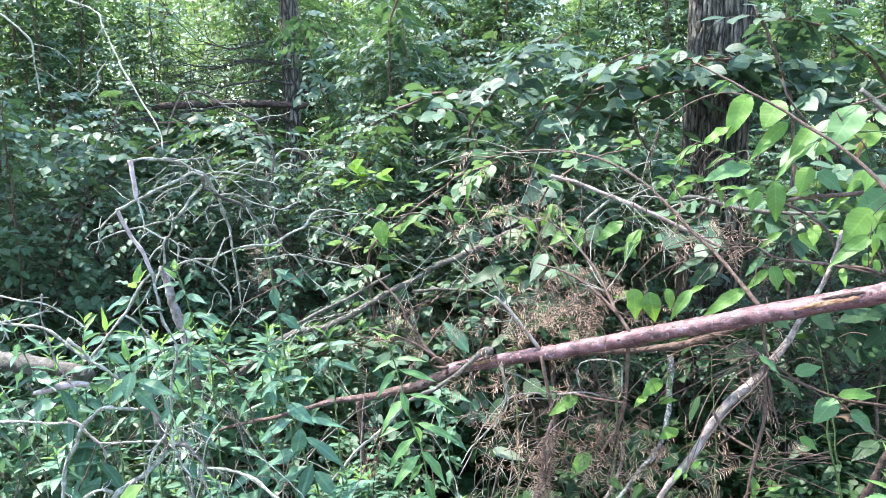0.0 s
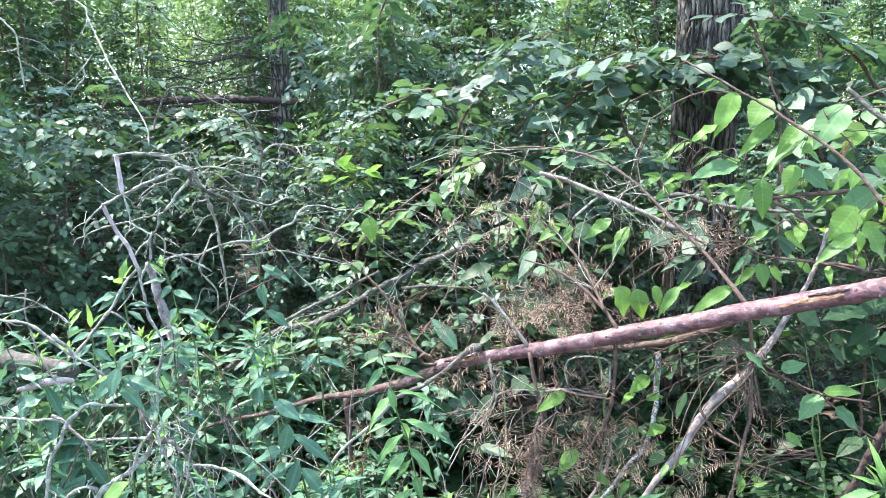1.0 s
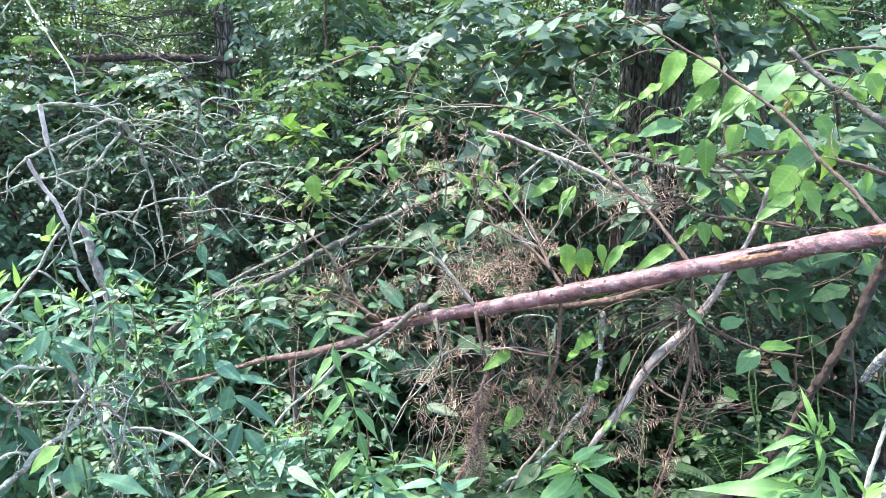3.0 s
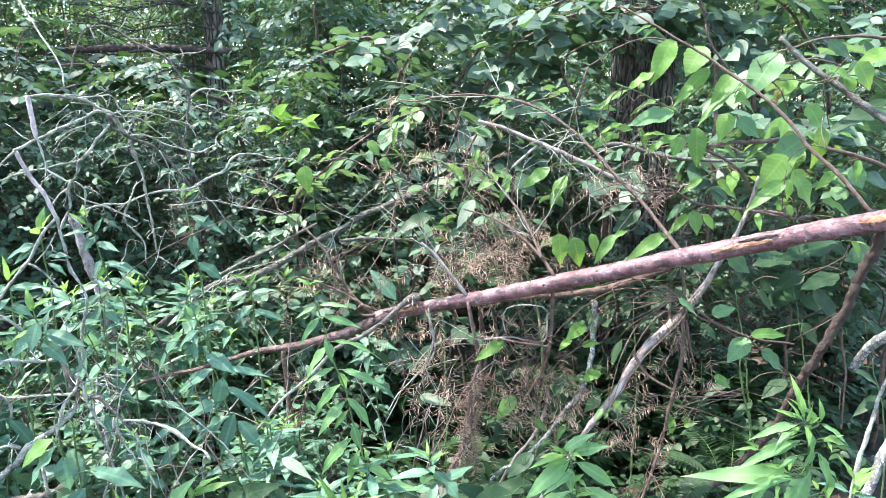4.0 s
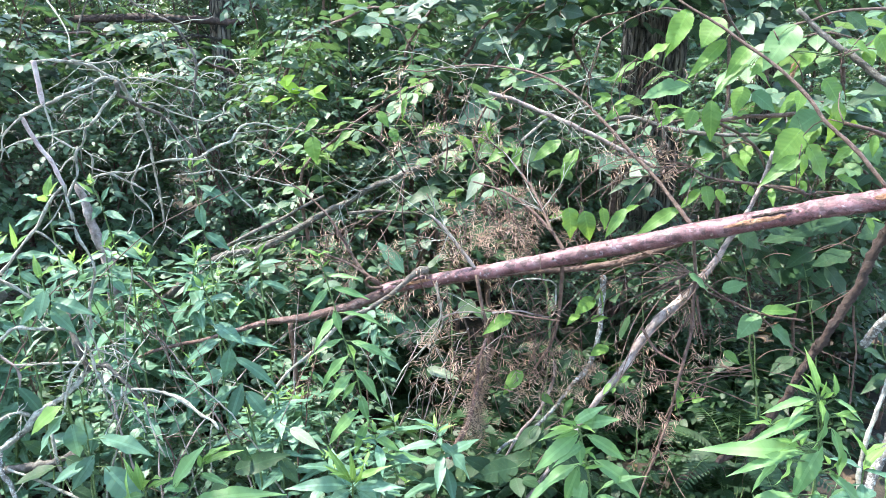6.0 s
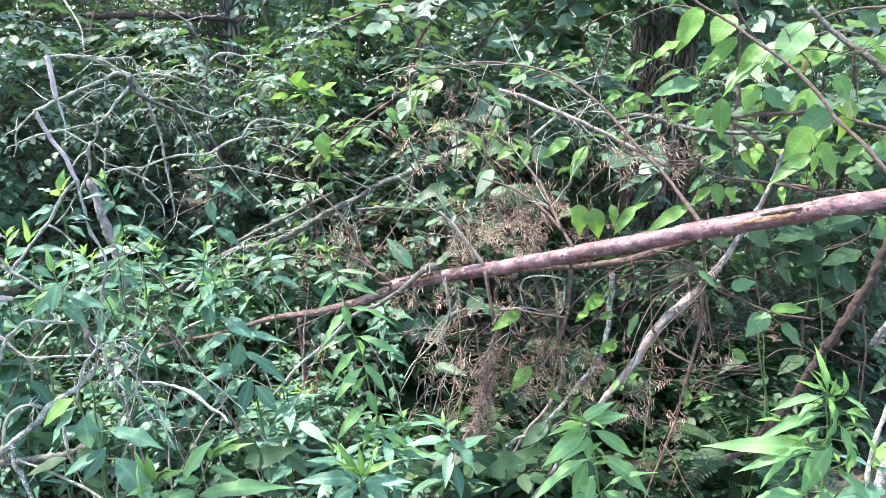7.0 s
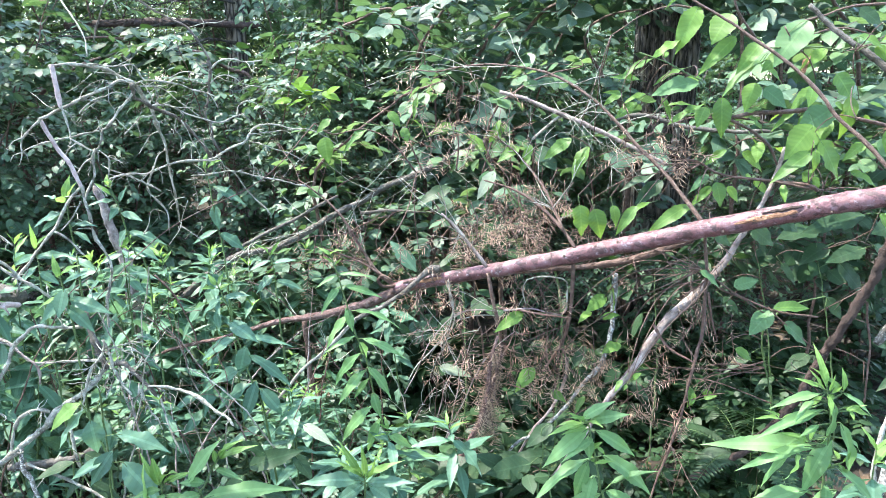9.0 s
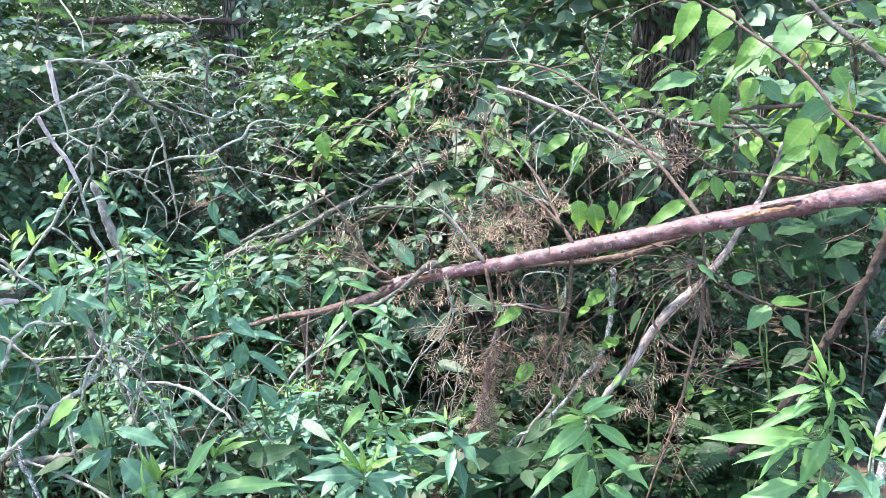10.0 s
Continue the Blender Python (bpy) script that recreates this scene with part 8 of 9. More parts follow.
# ---- weeds ----
def make_weed(apex, seed, leaf=0.10, count=22, lean=(0.0, 0.0), tip=4, dense=0.0011, wide=1.0, spread=1.0, stem_r=0.0028, label=""):
    """A tall herb: one stem, leaves in a spiral, a tuft of young leaves at the top."""
    rng = random.Random(seed)
    base = Vector((apex[0] - lean[0], apex[1] - lean[1], -0.03))
    root = thing("tall_weed", base, label or "tall green weed with narrow pointed leaves", "weed", "weeds in the clearing")
    a = Vector(apex)
    bend = Vector((rng.uniform(-0.03, 0.03), rng.uniform(-0.03, 0.03), 0))
    ctrl = [(*base, stem_r * 1.3), (*(base.lerp(a, 0.35) + bend - Vector((lean[0], lean[1], 0)) * 0.12), stem_r * 1.1),
            (*(base.lerp(a, 0.7) + bend * 0.6), stem_r * 0.8), (*a, stem_r * 0.4)]
    q = wobbled(ctrl, 0.03, 0.004, seed)
    v, f = tube(q, 6, 0.05, seed)
    part("stem", v, f, M_STEM, root)
    turn = rng.uniform(0, 6.28)
    total = (a - base).length
    for j in range(count):
        back = 0.0045 * j + dense * j * j
        if back > total * 0.93:
            break
        k = min(len(q) - 1, int((1 - back / total) * (len(q) - 1) + 0.5))
        turn += 2.4 + rng.uniform(-0.35, 0.35)
        young = j < tip
        rise = 2.0 - 1.7 * min(1, j / 6) if j < 6 else rng.uniform(-0.95, 0.35)
        way = Vector((math.cos(turn), math.sin(turn), rise))
        nrm = Vector((-math.cos(turn) * max(rise, 0.1), -math.sin(turn) * max(rise, 0.1), 1)) + rand_unit(rng) * 0.3
        ln = leaf * rng.uniform(0.7, 1.3) * min(1.0, 0.32 + 0.085 * j) * (0.8 if back > 0.5 else 1)
        blades = TIP_BLADES if young else WEED_BLADES
        put_leaf("young_leaf" if young else "leaf", blades[rng.randrange(len(blades))], root, q[k][:3], way, nrm, ln * spread, rng.uniform(0.9, 1.25) * (0.8 if young else 1.0) * wide)
    return root


W_KINDS = []
BACK_WEEDS = [
        ((-0.86, 1.95, 1.217), 0.098, 20, (0.02, 0)), ((-0.844, 2.2, 1.212), 0.098, 24, (-0.08, 0)), ((-0.57, 2.3, 1.23), 0.110, 22, (-0.06, 0)), ((-0.928, 1.9, 1.116), 0.104, 20, (0.02, 0)),
        ((-0.878, 1.9, 1.025), 0.104, 20, (0, 0)), ((-0.529, 2.1, 0.903), 0.115, 22, (-0.05, 0)), ((-0.449, 1.95, 0.83), 0.132, 22, (-0.06, 0)), ((-0.243, 2.2, 0.902), 0.115, 24, (-0.10, 0))]
FRONT_WEEDS = [
        ((-0.1, 1.85, 0.901), 0.121, 24, (-0.08, 0)), ((-0.391, 2.4, 0.969), 0.104, 22, (0, 0)), ((-0.665, 1.9, 0.823), 0.115, 20, (0, 0)), ((0.073, 2.45, 0.876), 0.127, 18, (0, 0)),
        ((-0.153, 2.5, 0.962), 0.104, 20, (0, 0)), ((-0.418, 2.1, 0.714), 0.115, 20, (0, 0)), ((-0.856, 2, 0.835), 0.115, 20, (0, 0))]
for i, (p, leaf, count, lean) in enumerate(BACK_WEEDS + FRONT_WEEDS):
    W_KINDS.append(make_weed(p, 600 + i, leaf * 1.14, count + 3, lean, wide=0.94))
make_weed((0.897, 1.16, 0.80), 702, 0.097, 34, wide=1.12, tip=5, dense=0.0005, stem_r=0.0032, label="fresh yellow-green weed with long pointed leaves")


def herb(ctrl, label):
    """A weed's stem, from its tip to the ground."""
    root = thing("tall_weed", (ctrl[-1][0], ctrl[-1][1], 0), label, "weed", "weeds in the clearing")
    branch("stem", [(x, y, z, r * 0.62) for x, y, z, r in ctrl], M_STEM, root, "", 0.006, 7, ctrl[0][0] * 9, 0.02, 0.05, 0.15)
    return root


def herb_leaves(root, rows, blades):
    """Pointed leaves on a weed, from base, tip and breadth."""
    near = np.array(TWIG_POINTS[root.name])
    stalks = Pile()
    for bx, by, bz, tx, ty, tz, wide in rows:
        b, t = Vector((bx, by, bz)), Vector((tx, ty, tz))
        foot = Vector(near[int(np.argmin(((near - np.array(b)) ** 2).sum(axis=1)))])
        stalks.put(*tube(spline([(*foot, 0.0016), (*foot.lerp(b, 0.6), 0.0014), (*b, 0.0012), (*b.lerp(t, 0.12), 0.0007)], 0.015), 5, 0.0))
        nrm = Vector((LEAF_RNG.uniform(-0.4, 0.4), LEAF_RNG.uniform(-0.9, -0.25), 0.8))
        put_leaf("young_leaf" if blades is TIP_BLADES else "leaf", blades[LEAF_RNG.randrange(len(blades))], root, b, t - b, nrm, (t - b).length * 1.03, wide)
    part("leaf_stalk", stalks.v, stalks.f, M_STEM, root, kind="stuff")


weed = herb([(0.383, 1.3, 0.805, 0.0026), (0.395, 1.3, 0.744, 0.0032), (0.405, 1.3, 0.705, 0.0036), (0.417, 1.3, 0.653, 0.0042), (0.43, 1.3, 0.612, 0.0046), (0.45, 1.3, 0.306, 0.0046), (0.46, 1.3, -0.03, 0.0046)], "fresh yellow-green weed with long pointed leaves")
herb_leaves(weed, [(0.388, 1.3, 0.81, 0.436, 1.261, 0.847, 1.40), (0.371, 1.3, 0.814, 0.408, 1.271, 0.867, 1.19), (0.383, 1.3, 0.792, 0.284, 1.262, 0.742, 1.08), (0.398, 1.3, 0.788, 0.498, 1.289, 0.733, 0.96), (0.384, 1.3, 0.776, 0.38, 1.271, 0.74, 1.82), (0.416, 1.3, 0.73, 0.541, 1.266, 0.672, 1.01), (0.392, 1.3, 0.725, 0.257, 1.26, 0.703, 0.71), (0.387, 1.3, 0.719, 0.354, 1.289, 0.634, 1.19), (0.4, 1.3, 0.686, 0.368, 1.259, 0.644, 1.77), (0.426, 1.3, 0.649, 0.496, 1.258, 0.634, 1.32), (0.437, 1.3, 0.665, 0.505, 1.269, 0.729, 0.69), (0.416, 1.3, 0.642, 0.319, 1.251, 0.649, 0.93)], LUSH_BLADES)
herb_leaves(weed, [(0.394, 1.3, 0.769, 0.327, 1.253, 0.76, 0.82)], LUSH_BLADES)
herb_leaves(weed, [(0.377, 1.3, 0.805, 0.297, 1.279, 0.799, 0.91), (0.371, 1.3, 0.805, 0.355, 1.278, 0.841, 0.75), (0.367, 1.3, 0.802, 0.325, 1.3, 0.813, 1.26), (0.377, 1.3, 0.808, 0.359, 1.26, 0.845, 0.60), (0.383, 1.3, 0.805, 0.38, 1.254, 0.845, 0.62), (0.391, 1.3, 0.744, 0.405, 1.281, 0.772, 1.38), (0.403, 1.3, 0.75, 0.409, 1.269, 0.758, 1.03), (0.399, 1.3, 0.712, 0.423, 1.267, 0.739, 0.86), (0.381, 1.3, 0.797, 0.337, 1.266, 0.811, 0.81), (0.401, 1.3, 0.715, 0.386, 1.3, 0.737, 1.42)], TIP_BLADES)
weed = herb([(0.757, 1.12, 0.945, 0.0025), (0.771, 1.12, 0.883, 0.003), (0.773, 1.12, 0.816, 0.0035), (0.774, 1.12, 0.747, 0.0041), (0.776, 1.12, 0.706, 0.0045), (0.796, 1.12, 0.353, 0.0045), (0.806, 1.12, -0.03, 0.0045)], "fresh yellow-green weed with long pointed leaves")
herb_leaves(weed, [(0.745, 1.12, 0.939, 0.649, 1.083, 0.952, 0.60), (0.787, 1.12, 0.939, 0.843, 1.095, 0.912, 0.81), (0.754, 1.12, 0.908, 0.62, 1.09, 0.883, 0.62), (0.748, 1.12, 0.834, 0.572, 1.105, 0.875, 0.68), (0.773, 1.12, 0.921, 0.775, 1.093, 0.837, 0.82), (0.789, 1.12, 0.882, 0.844, 1.084, 0.769, 0.78), (0.777, 1.12, 0.85, 0.71, 1.092, 0.765, 1.17), (0.726, 1.12, 0.835, 0.61, 1.087, 0.836, 0.60), (0.706, 1.12, 0.824, 0.642, 1.128, 0.769, 0.60), (0.716, 1.12, 0.83, 0.731, 1.12, 0.749, 0.79), (0.747, 1.12, 0.749, 0.591, 1.104, 0.739, 0.88), (0.795, 1.12, 0.792, 0.87, 1.091, 0.736, 1.26)], LUSH_BLADES)
herb_leaves(weed, [(0.801, 1.12, 0.746, 0.739, 1.117, 0.716, 1.26), (0.778, 1.12, 0.759, 0.765, 1.089, 0.731, 1.83), (0.736, 1.12, 0.928, 0.685, 1.092, 0.92, 0.80), (0.809, 1.12, 0.848, 0.856, 1.127, 0.82, 1.05), (0.75, 1.12, 0.878, 0.711, 1.102, 0.873, 1.01)], LUSH_BLADES)
herb_leaves(weed, [(0.756, 1.12, 0.949, 0.737, 1.116, 1.023, 0.62), (0.749, 1.12, 0.949, 0.728, 1.127, 0.985, 0.77), (0.743, 1.12, 0.952, 0.699, 1.122, 0.972, 0.75), (0.785, 1.12, 0.937, 0.75, 1.111, 0.99, 0.60), (0.788, 1.12, 0.943, 0.789, 1.119, 0.983, 1.09), (0.771, 1.12, 0.938, 0.758, 1.118, 0.928, 2.20), (0.791, 1.12, 0.91, 0.856, 1.128, 0.893, 0.75), (0.797, 1.12, 0.904, 0.808, 1.102, 0.929, 1.11), (0.678, 1.12, 0.892, 0.639, 1.107, 0.918, 0.67), (0.676, 1.12, 0.892, 0.659, 1.093, 0.927, 0.61), (0.736, 1.12, 0.846, 0.69, 1.095, 0.886, 0.66), (0.737, 1.12, 0.849, 0.739, 1.116, 0.881, 1.01)], TIP_BLADES)
herb_leaves(weed, [(0.731, 1.12, 0.843, 0.687, 1.076, 0.882, 0.60), (0.799, 1.12, 0.809, 0.792, 1.13, 0.823, 1.95), (0.805, 1.12, 0.803, 0.81, 1.106, 0.829, 1.21), (0.795, 1.12, 0.798, 0.821, 1.113, 0.788, 1.14), (0.783, 1.12, 0.802, 0.757, 1.105, 0.8, 1.21), (0.751, 1.12, 0.935, 0.724, 1.123, 0.914, 1.06), (0.759, 1.12, 0.936, 0.752, 1.08, 0.931, 1.06), (0.761, 1.12, 0.942, 0.762, 1.108, 0.976, 0.81), (0.755, 1.12, 0.945, 0.74, 1.128, 0.966, 1.07), (0.766, 1.12, 0.938, 0.768, 1.093, 0.969, 0.79), (0.682, 1.12, 0.889, 0.698, 1.124, 0.904, 1.14), (0.804, 1.12, 0.906, 0.8, 1.097, 0.899, 1.34)], TIP_BLADES)
weed = herb([(-0.173, 1.85, 1.037, 0.0027), (-0.15, 1.85, 0.96, 0.003), (-0.118, 1.85, 0.833, 0.0034), (-0.093, 1.85, 0.751, 0.0037), (-0.072, 1.85, 0.651, 0.004), (-0.049, 1.85, 0.548, 0.0044), (-0.026, 1.85, 0.443, 0.0048), (-0.011, 1.85, 0.353, 0.0051), (0.009, 1.85, 0.176, 0.0051), (0.019, 1.85, -0.03, 0.0051)], "tall green weed with narrow pointed toothed leaves")
herb_leaves(weed, [(-0.15, 1.85, 0.975, -0.071, 1.819, 0.99, 0.65), (-0.157, 1.85, 0.972, -0.216, 1.84, 0.946, 0.86), (-0.14, 1.85, 0.944, -0.035, 1.841, 0.922, 0.71), (-0.146, 1.85, 0.944, -0.208, 1.811, 0.894, 0.86), (-0.137, 1.85, 0.881, -0.111, 1.831, 0.82, 1.40), (-0.114, 1.85, 0.873, 0.017, 1.841, 0.866, 0.58), (-0.122, 1.85, 0.865, -0.22, 1.831, 0.79, 0.77), (-0.113, 1.85, 0.8, -0.197, 1.818, 0.772, 0.71), (-0.104, 1.85, 0.784, -0.069, 1.857, 0.728, 1.31), (-0.093, 1.85, 0.792, 0.019, 1.801, 0.778, 0.71), (-0.098, 1.85, 0.751, -0.211, 1.859, 0.664, 0.75), (-0.083, 1.85, 0.71, -0, 1.815, 0.645, 0.96)], LUSH_BLADES)
herb_leaves(weed, [(-0.087, 1.85, 0.701, -0.177, 1.809, 0.635, 0.90), (-0.079, 1.85, 0.676, -0.129, 1.859, 0.611, 0.93), (-0.069, 1.85, 0.634, -0.053, 1.813, 0.572, 1.31), (-0.072, 1.85, 0.592, -0.191, 1.838, 0.503, 0.86), (-0.049, 1.85, 0.557, -0.105, 1.825, 0.456, 0.82), (-0.026, 1.85, 0.44, 0.114, 1.859, 0.437, 0.83), (-0.042, 1.85, 0.514, 0.054, 1.857, 0.454, 0.90)], LUSH_BLADES)
herb_leaves(weed, [(-0.172, 1.85, 1.028, -0.199, 1.849, 1.055, 0.94), (-0.171, 1.85, 1.028, -0.156, 1.803, 1.072, 0.60), (-0.165, 1.85, 1.006, -0.191, 1.848, 1.028, 1.23), (-0.161, 1.85, 0.998, -0.137, 1.815, 1.036, 0.63)], TIP_BLADES)
weed = herb([(-0.084, 1.5, 0.597, 0.0025), (-0.08, 1.5, 0.568, 0.003), (-0.079, 1.5, 0.509, 0.0042), (-0.059, 1.5, 0.254, 0.0042), (-0.049, 1.5, -0.03, 0.0042)], "fresh yellow-green weed with long pointed leaves")
herb_leaves(weed, [(-0.091, 1.5, 0.573, -0.207, 1.454, 0.62, 0.91), (-0.075, 1.5, 0.568, 0.025, 1.453, 0.6, 0.93), (-0.084, 1.5, 0.561, -0.156, 1.489, 0.526, 1.56), (-0.071, 1.5, 0.561, -0.013, 1.489, 0.522, 1.65)], WEED_BLADES)
herb_leaves(weed, [(-0.084, 1.5, 0.58, -0.129, 1.479, 0.673, 0.60), (-0.08, 1.5, 0.58, -0.022, 1.463, 0.648, 0.65), (-0.09, 1.5, 0.586, -0.144, 1.504, 0.626, 0.72), (-0.078, 1.5, 0.574, -0.049, 1.465, 0.642, 0.60), (-0.085, 1.5, 0.583, -0.098, 1.462, 0.655, 0.60), (-0.081, 1.5, 0.583, -0.075, 1.458, 0.663, 0.60)], TIP_BLADES)
weed = herb([(-0.498, 1.95, 0.932, 0.0029), (-0.472, 1.95, 0.853, 0.0034), (-0.447, 1.95, 0.752, 0.0039), (-0.421, 1.95, 0.631, 0.0046), (-0.386, 1.95, 0.534, 0.0052), (-0.366, 1.95, 0.267, 0.0052), (-0.356, 1.95, -0.03, 0.0052)], "tall green weed with narrow pointed toothed leaves")
herb_leaves(weed, [(-0.486, 1.95, 0.883, -0.571, 1.958, 0.842, 1.00), (-0.473, 1.95, 0.816, -0.388, 1.903, 0.782, 1.66), (-0.441, 1.95, 0.769, -0.295, 1.955, 0.756, 0.65), (-0.453, 1.95, 0.769, -0.566, 1.94, 0.721, 1.18), (-0.431, 1.95, 0.743, -0.446, 1.923, 0.657, 1.45), (-0.425, 1.95, 0.714, -0.293, 1.905, 0.664, 0.73), (-0.427, 1.95, 0.68, -0.588, 1.94, 0.627, 0.63), (-0.405, 1.95, 0.636, -0.442, 1.905, 0.528, 1.29), (-0.398, 1.95, 0.61, -0.324, 1.927, 0.54, 1.63), (-0.413, 1.95, 0.628, -0.545, 1.941, 0.573, 0.84), (-0.481, 1.95, 0.886, -0.413, 1.941, 0.904, 1.25)], WEED_BLADES)
herb_leaves(weed, [(-0.499, 1.95, 0.922, -0.518, 1.949, 0.955, 1.49), (-0.494, 1.95, 0.922, -0.481, 1.955, 0.959, 1.44), (-0.492, 1.95, 0.91, -0.468, 1.951, 0.934, 1.49), (-0.501, 1.95, 0.915, -0.526, 1.919, 0.931, 1.18)], TIP_BLADES)
weed = herb([(-0.397, 1.45, 0.673, 0.0026), (-0.415, 1.45, 0.64, 0.0031), (-0.433, 1.45, 0.599, 0.0038), (-0.447, 1.45, 0.55, 0.0045), (-0.427, 1.45, 0.275, 0.0045), (-0.417, 1.45, -0.03, 0.0045)], "fresh yellow-green weed with long pointed leaves")
herb_leaves(weed, [(-0.435, 1.45, 0.574, -0.25, 1.44, 0.632, 0.73), (-0.465, 1.45, 0.614, -0.401, 1.425, 0.728, 1.20), (-0.405, 1.45, 0.646, -0.345, 1.403, 0.658, 0.85), (-0.44, 1.45, 0.585, -0.495, 1.411, 0.593, 1.66), (-0.429, 1.45, 0.613, -0.478, 1.435, 0.63, 1.39)], LUSH_BLADES)
herb_leaves(weed, [(-0.397, 1.45, 0.673, -0.374, 1.411, 0.747, 0.60), (-0.39, 1.45, 0.68, -0.353, 1.421, 0.734, 0.60), (-0.397, 1.45, 0.669, -0.33, 1.438, 0.718, 0.73), (-0.401, 1.45, 0.66, -0.406, 1.451, 0.693, 1.83), (-0.394, 1.45, 0.672, -0.37, 1.424, 0.714, 0.68)], TIP_BLADES)
weed = herb([(-0.539, 1.5, 0.59, 0.0026), (-0.542, 1.5, 0.559, 0.0034), (-0.541, 1.5, 0.518, 0.0044), (-0.521, 1.5, 0.259, 0.0044), (-0.511, 1.5, -0.03, 0.0044)], "fresh yellow-green weed with long pointed leaves")
herb_leaves(weed, [(-0.543, 1.5, 0.57, -0.595, 1.476, 0.582, 1.33), (-0.54, 1.5, 0.558, -0.537, 1.453, 0.563, 1.44), (-0.562, 1.5, 0.533, -0.597, 1.452, 0.66, 1.04), (-0.535, 1.5, 0.555, -0.468, 1.473, 0.552, 1.35)], LUSH_BLADES)
herb_leaves(weed, [(-0.545, 1.5, 0.58, -0.561, 1.489, 0.644, 1.31), (-0.541, 1.5, 0.587, -0.503, 1.456, 0.681, 0.60), (-0.525, 1.5, 0.587, -0.482, 1.51, 0.616, 1.01), (-0.559, 1.5, 0.595, -0.582, 1.504, 0.658, 0.65), (-0.542, 1.5, 0.584, -0.537, 1.476, 0.641, 0.71), (-0.536, 1.5, 0.584, -0.503, 1.473, 0.63, 0.70)], TIP_BLADES)
weed = herb([(-0.79, 1.7, 0.703, 0.0029), (-0.77, 1.7, 0.642, 0.0033), (-0.738, 1.7, 0.548, 0.004), (-0.737, 1.7, 0.404, 0.005), (-0.717, 1.7, 0.202, 0.005), (-0.707, 1.7, -0.03, 0.005)], "tall green weed with narrow pointed toothed leaves")
herb_leaves(weed, [(-0.771, 1.7, 0.65, -0.753, 1.68, 0.564, 1.71), (-0.725, 1.7, 0.563, -0.782, 1.66, 0.491, 1.71), (-0.711, 1.7, 0.61, -0.579, 1.702, 0.577, 1.01), (-0.704, 1.7, 0.531, -0.604, 1.666, 0.429, 1.35), (-0.779, 1.7, 0.681, -0.853, 1.653, 0.615, 1.10), (-0.738, 1.7, 0.548, -0.827, 1.672, 0.507, 1.19)], WEED_BLADES)
herb_leaves(weed, [(-0.788, 1.7, 0.697, -0.873, 1.663, 0.66, 1.44)], TIP_BLADES)
weed = herb([(-0.874, 1.95, 1.179, 0.0026), (-0.873, 1.95, 1.111, 0.0032), (-0.867, 1.95, 1.018, 0.0041), (-0.864, 1.95, 0.97, 0.0045), (-0.844, 1.95, 0.485, 0.0045), (-0.834, 1.95, -0.03, 0.0045)], "tall green weed with narrow pointed toothed leaves")
herb_leaves(weed, [(-0.894, 1.95, 1.168, -0.934, 1.954, 1.19, 0.97), (-0.884, 1.95, 1.132, -0.975, 1.934, 1.12, 1.02), (-0.889, 1.95, 1.123, -0.958, 1.951, 1.083, 1.11), (-0.866, 1.95, 1.095, -0.803, 1.909, 1.13, 0.91), (-0.865, 1.95, 1.08, -0.815, 1.942, 1.066, 1.44)], WEED_BLADES)
herb_leaves(weed, [(-0.878, 1.95, 1.168, -0.862, 1.933, 1.225, 1.33), (-0.875, 1.95, 1.161, -0.882, 1.9, 1.187, 1.67), (-0.869, 1.95, 1.171, -0.832, 1.909, 1.229, 0.63)], TIP_BLADES)
weed = herb([(-0.857, 2.2, 1.183, 0.0029), (-0.843, 2.2, 1.124, 0.0033), (-0.831, 2.2, 1.077, 0.0036), (-0.812, 2.2, 1.011, 0.0041), (-0.8, 2.2, 0.957, 0.0044), (-0.768, 2.2, 0.894, 0.0049), (-0.748, 2.2, 0.447, 0.0049), (-0.738, 2.2, -0.03, 0.0049)], "tall green weed with narrow pointed toothed leaves")
herb_leaves(weed, [(-0.843, 2.2, 1.122, -0.9, 2.151, 1.14, 0.83), (-0.832, 2.2, 1.118, -0.805, 2.183, 1.165, 1.38), (-0.83, 2.2, 1.087, -0.762, 2.181, 1.068, 1.46), (-0.833, 2.2, 1.105, -0.857, 2.166, 1.075, 1.81), (-0.814, 2.2, 1.025, -0.702, 2.181, 1.012, 0.81), (-0.818, 2.2, 1.032, -0.861, 2.193, 0.988, 1.73), (-0.805, 2.2, 0.975, -0.72, 2.186, 0.951, 1.28)], WEED_BLADES)
herb_leaves(weed, [(-0.856, 2.2, 1.163, -0.861, 2.201, 1.203, 1.95), (-0.853, 2.2, 1.139, -0.892, 2.187, 1.19, 0.76), (-0.857, 2.2, 1.17, -0.853, 2.151, 1.206, 0.82)], TIP_BLADES)
weed = herb([(-0.595, 2.3, 1.214, 0.0029), (-0.587, 2.3, 1.152, 0.0034), (-0.578, 2.3, 1.08, 0.0039), (-0.568, 2.3, 1.007, 0.0044), (-0.555, 2.3, 0.932, 0.005), (-0.535, 2.3, 0.466, 0.005), (-0.525, 2.3, -0.03, 0.005)], "tall green weed with narrow pointed toothed leaves")
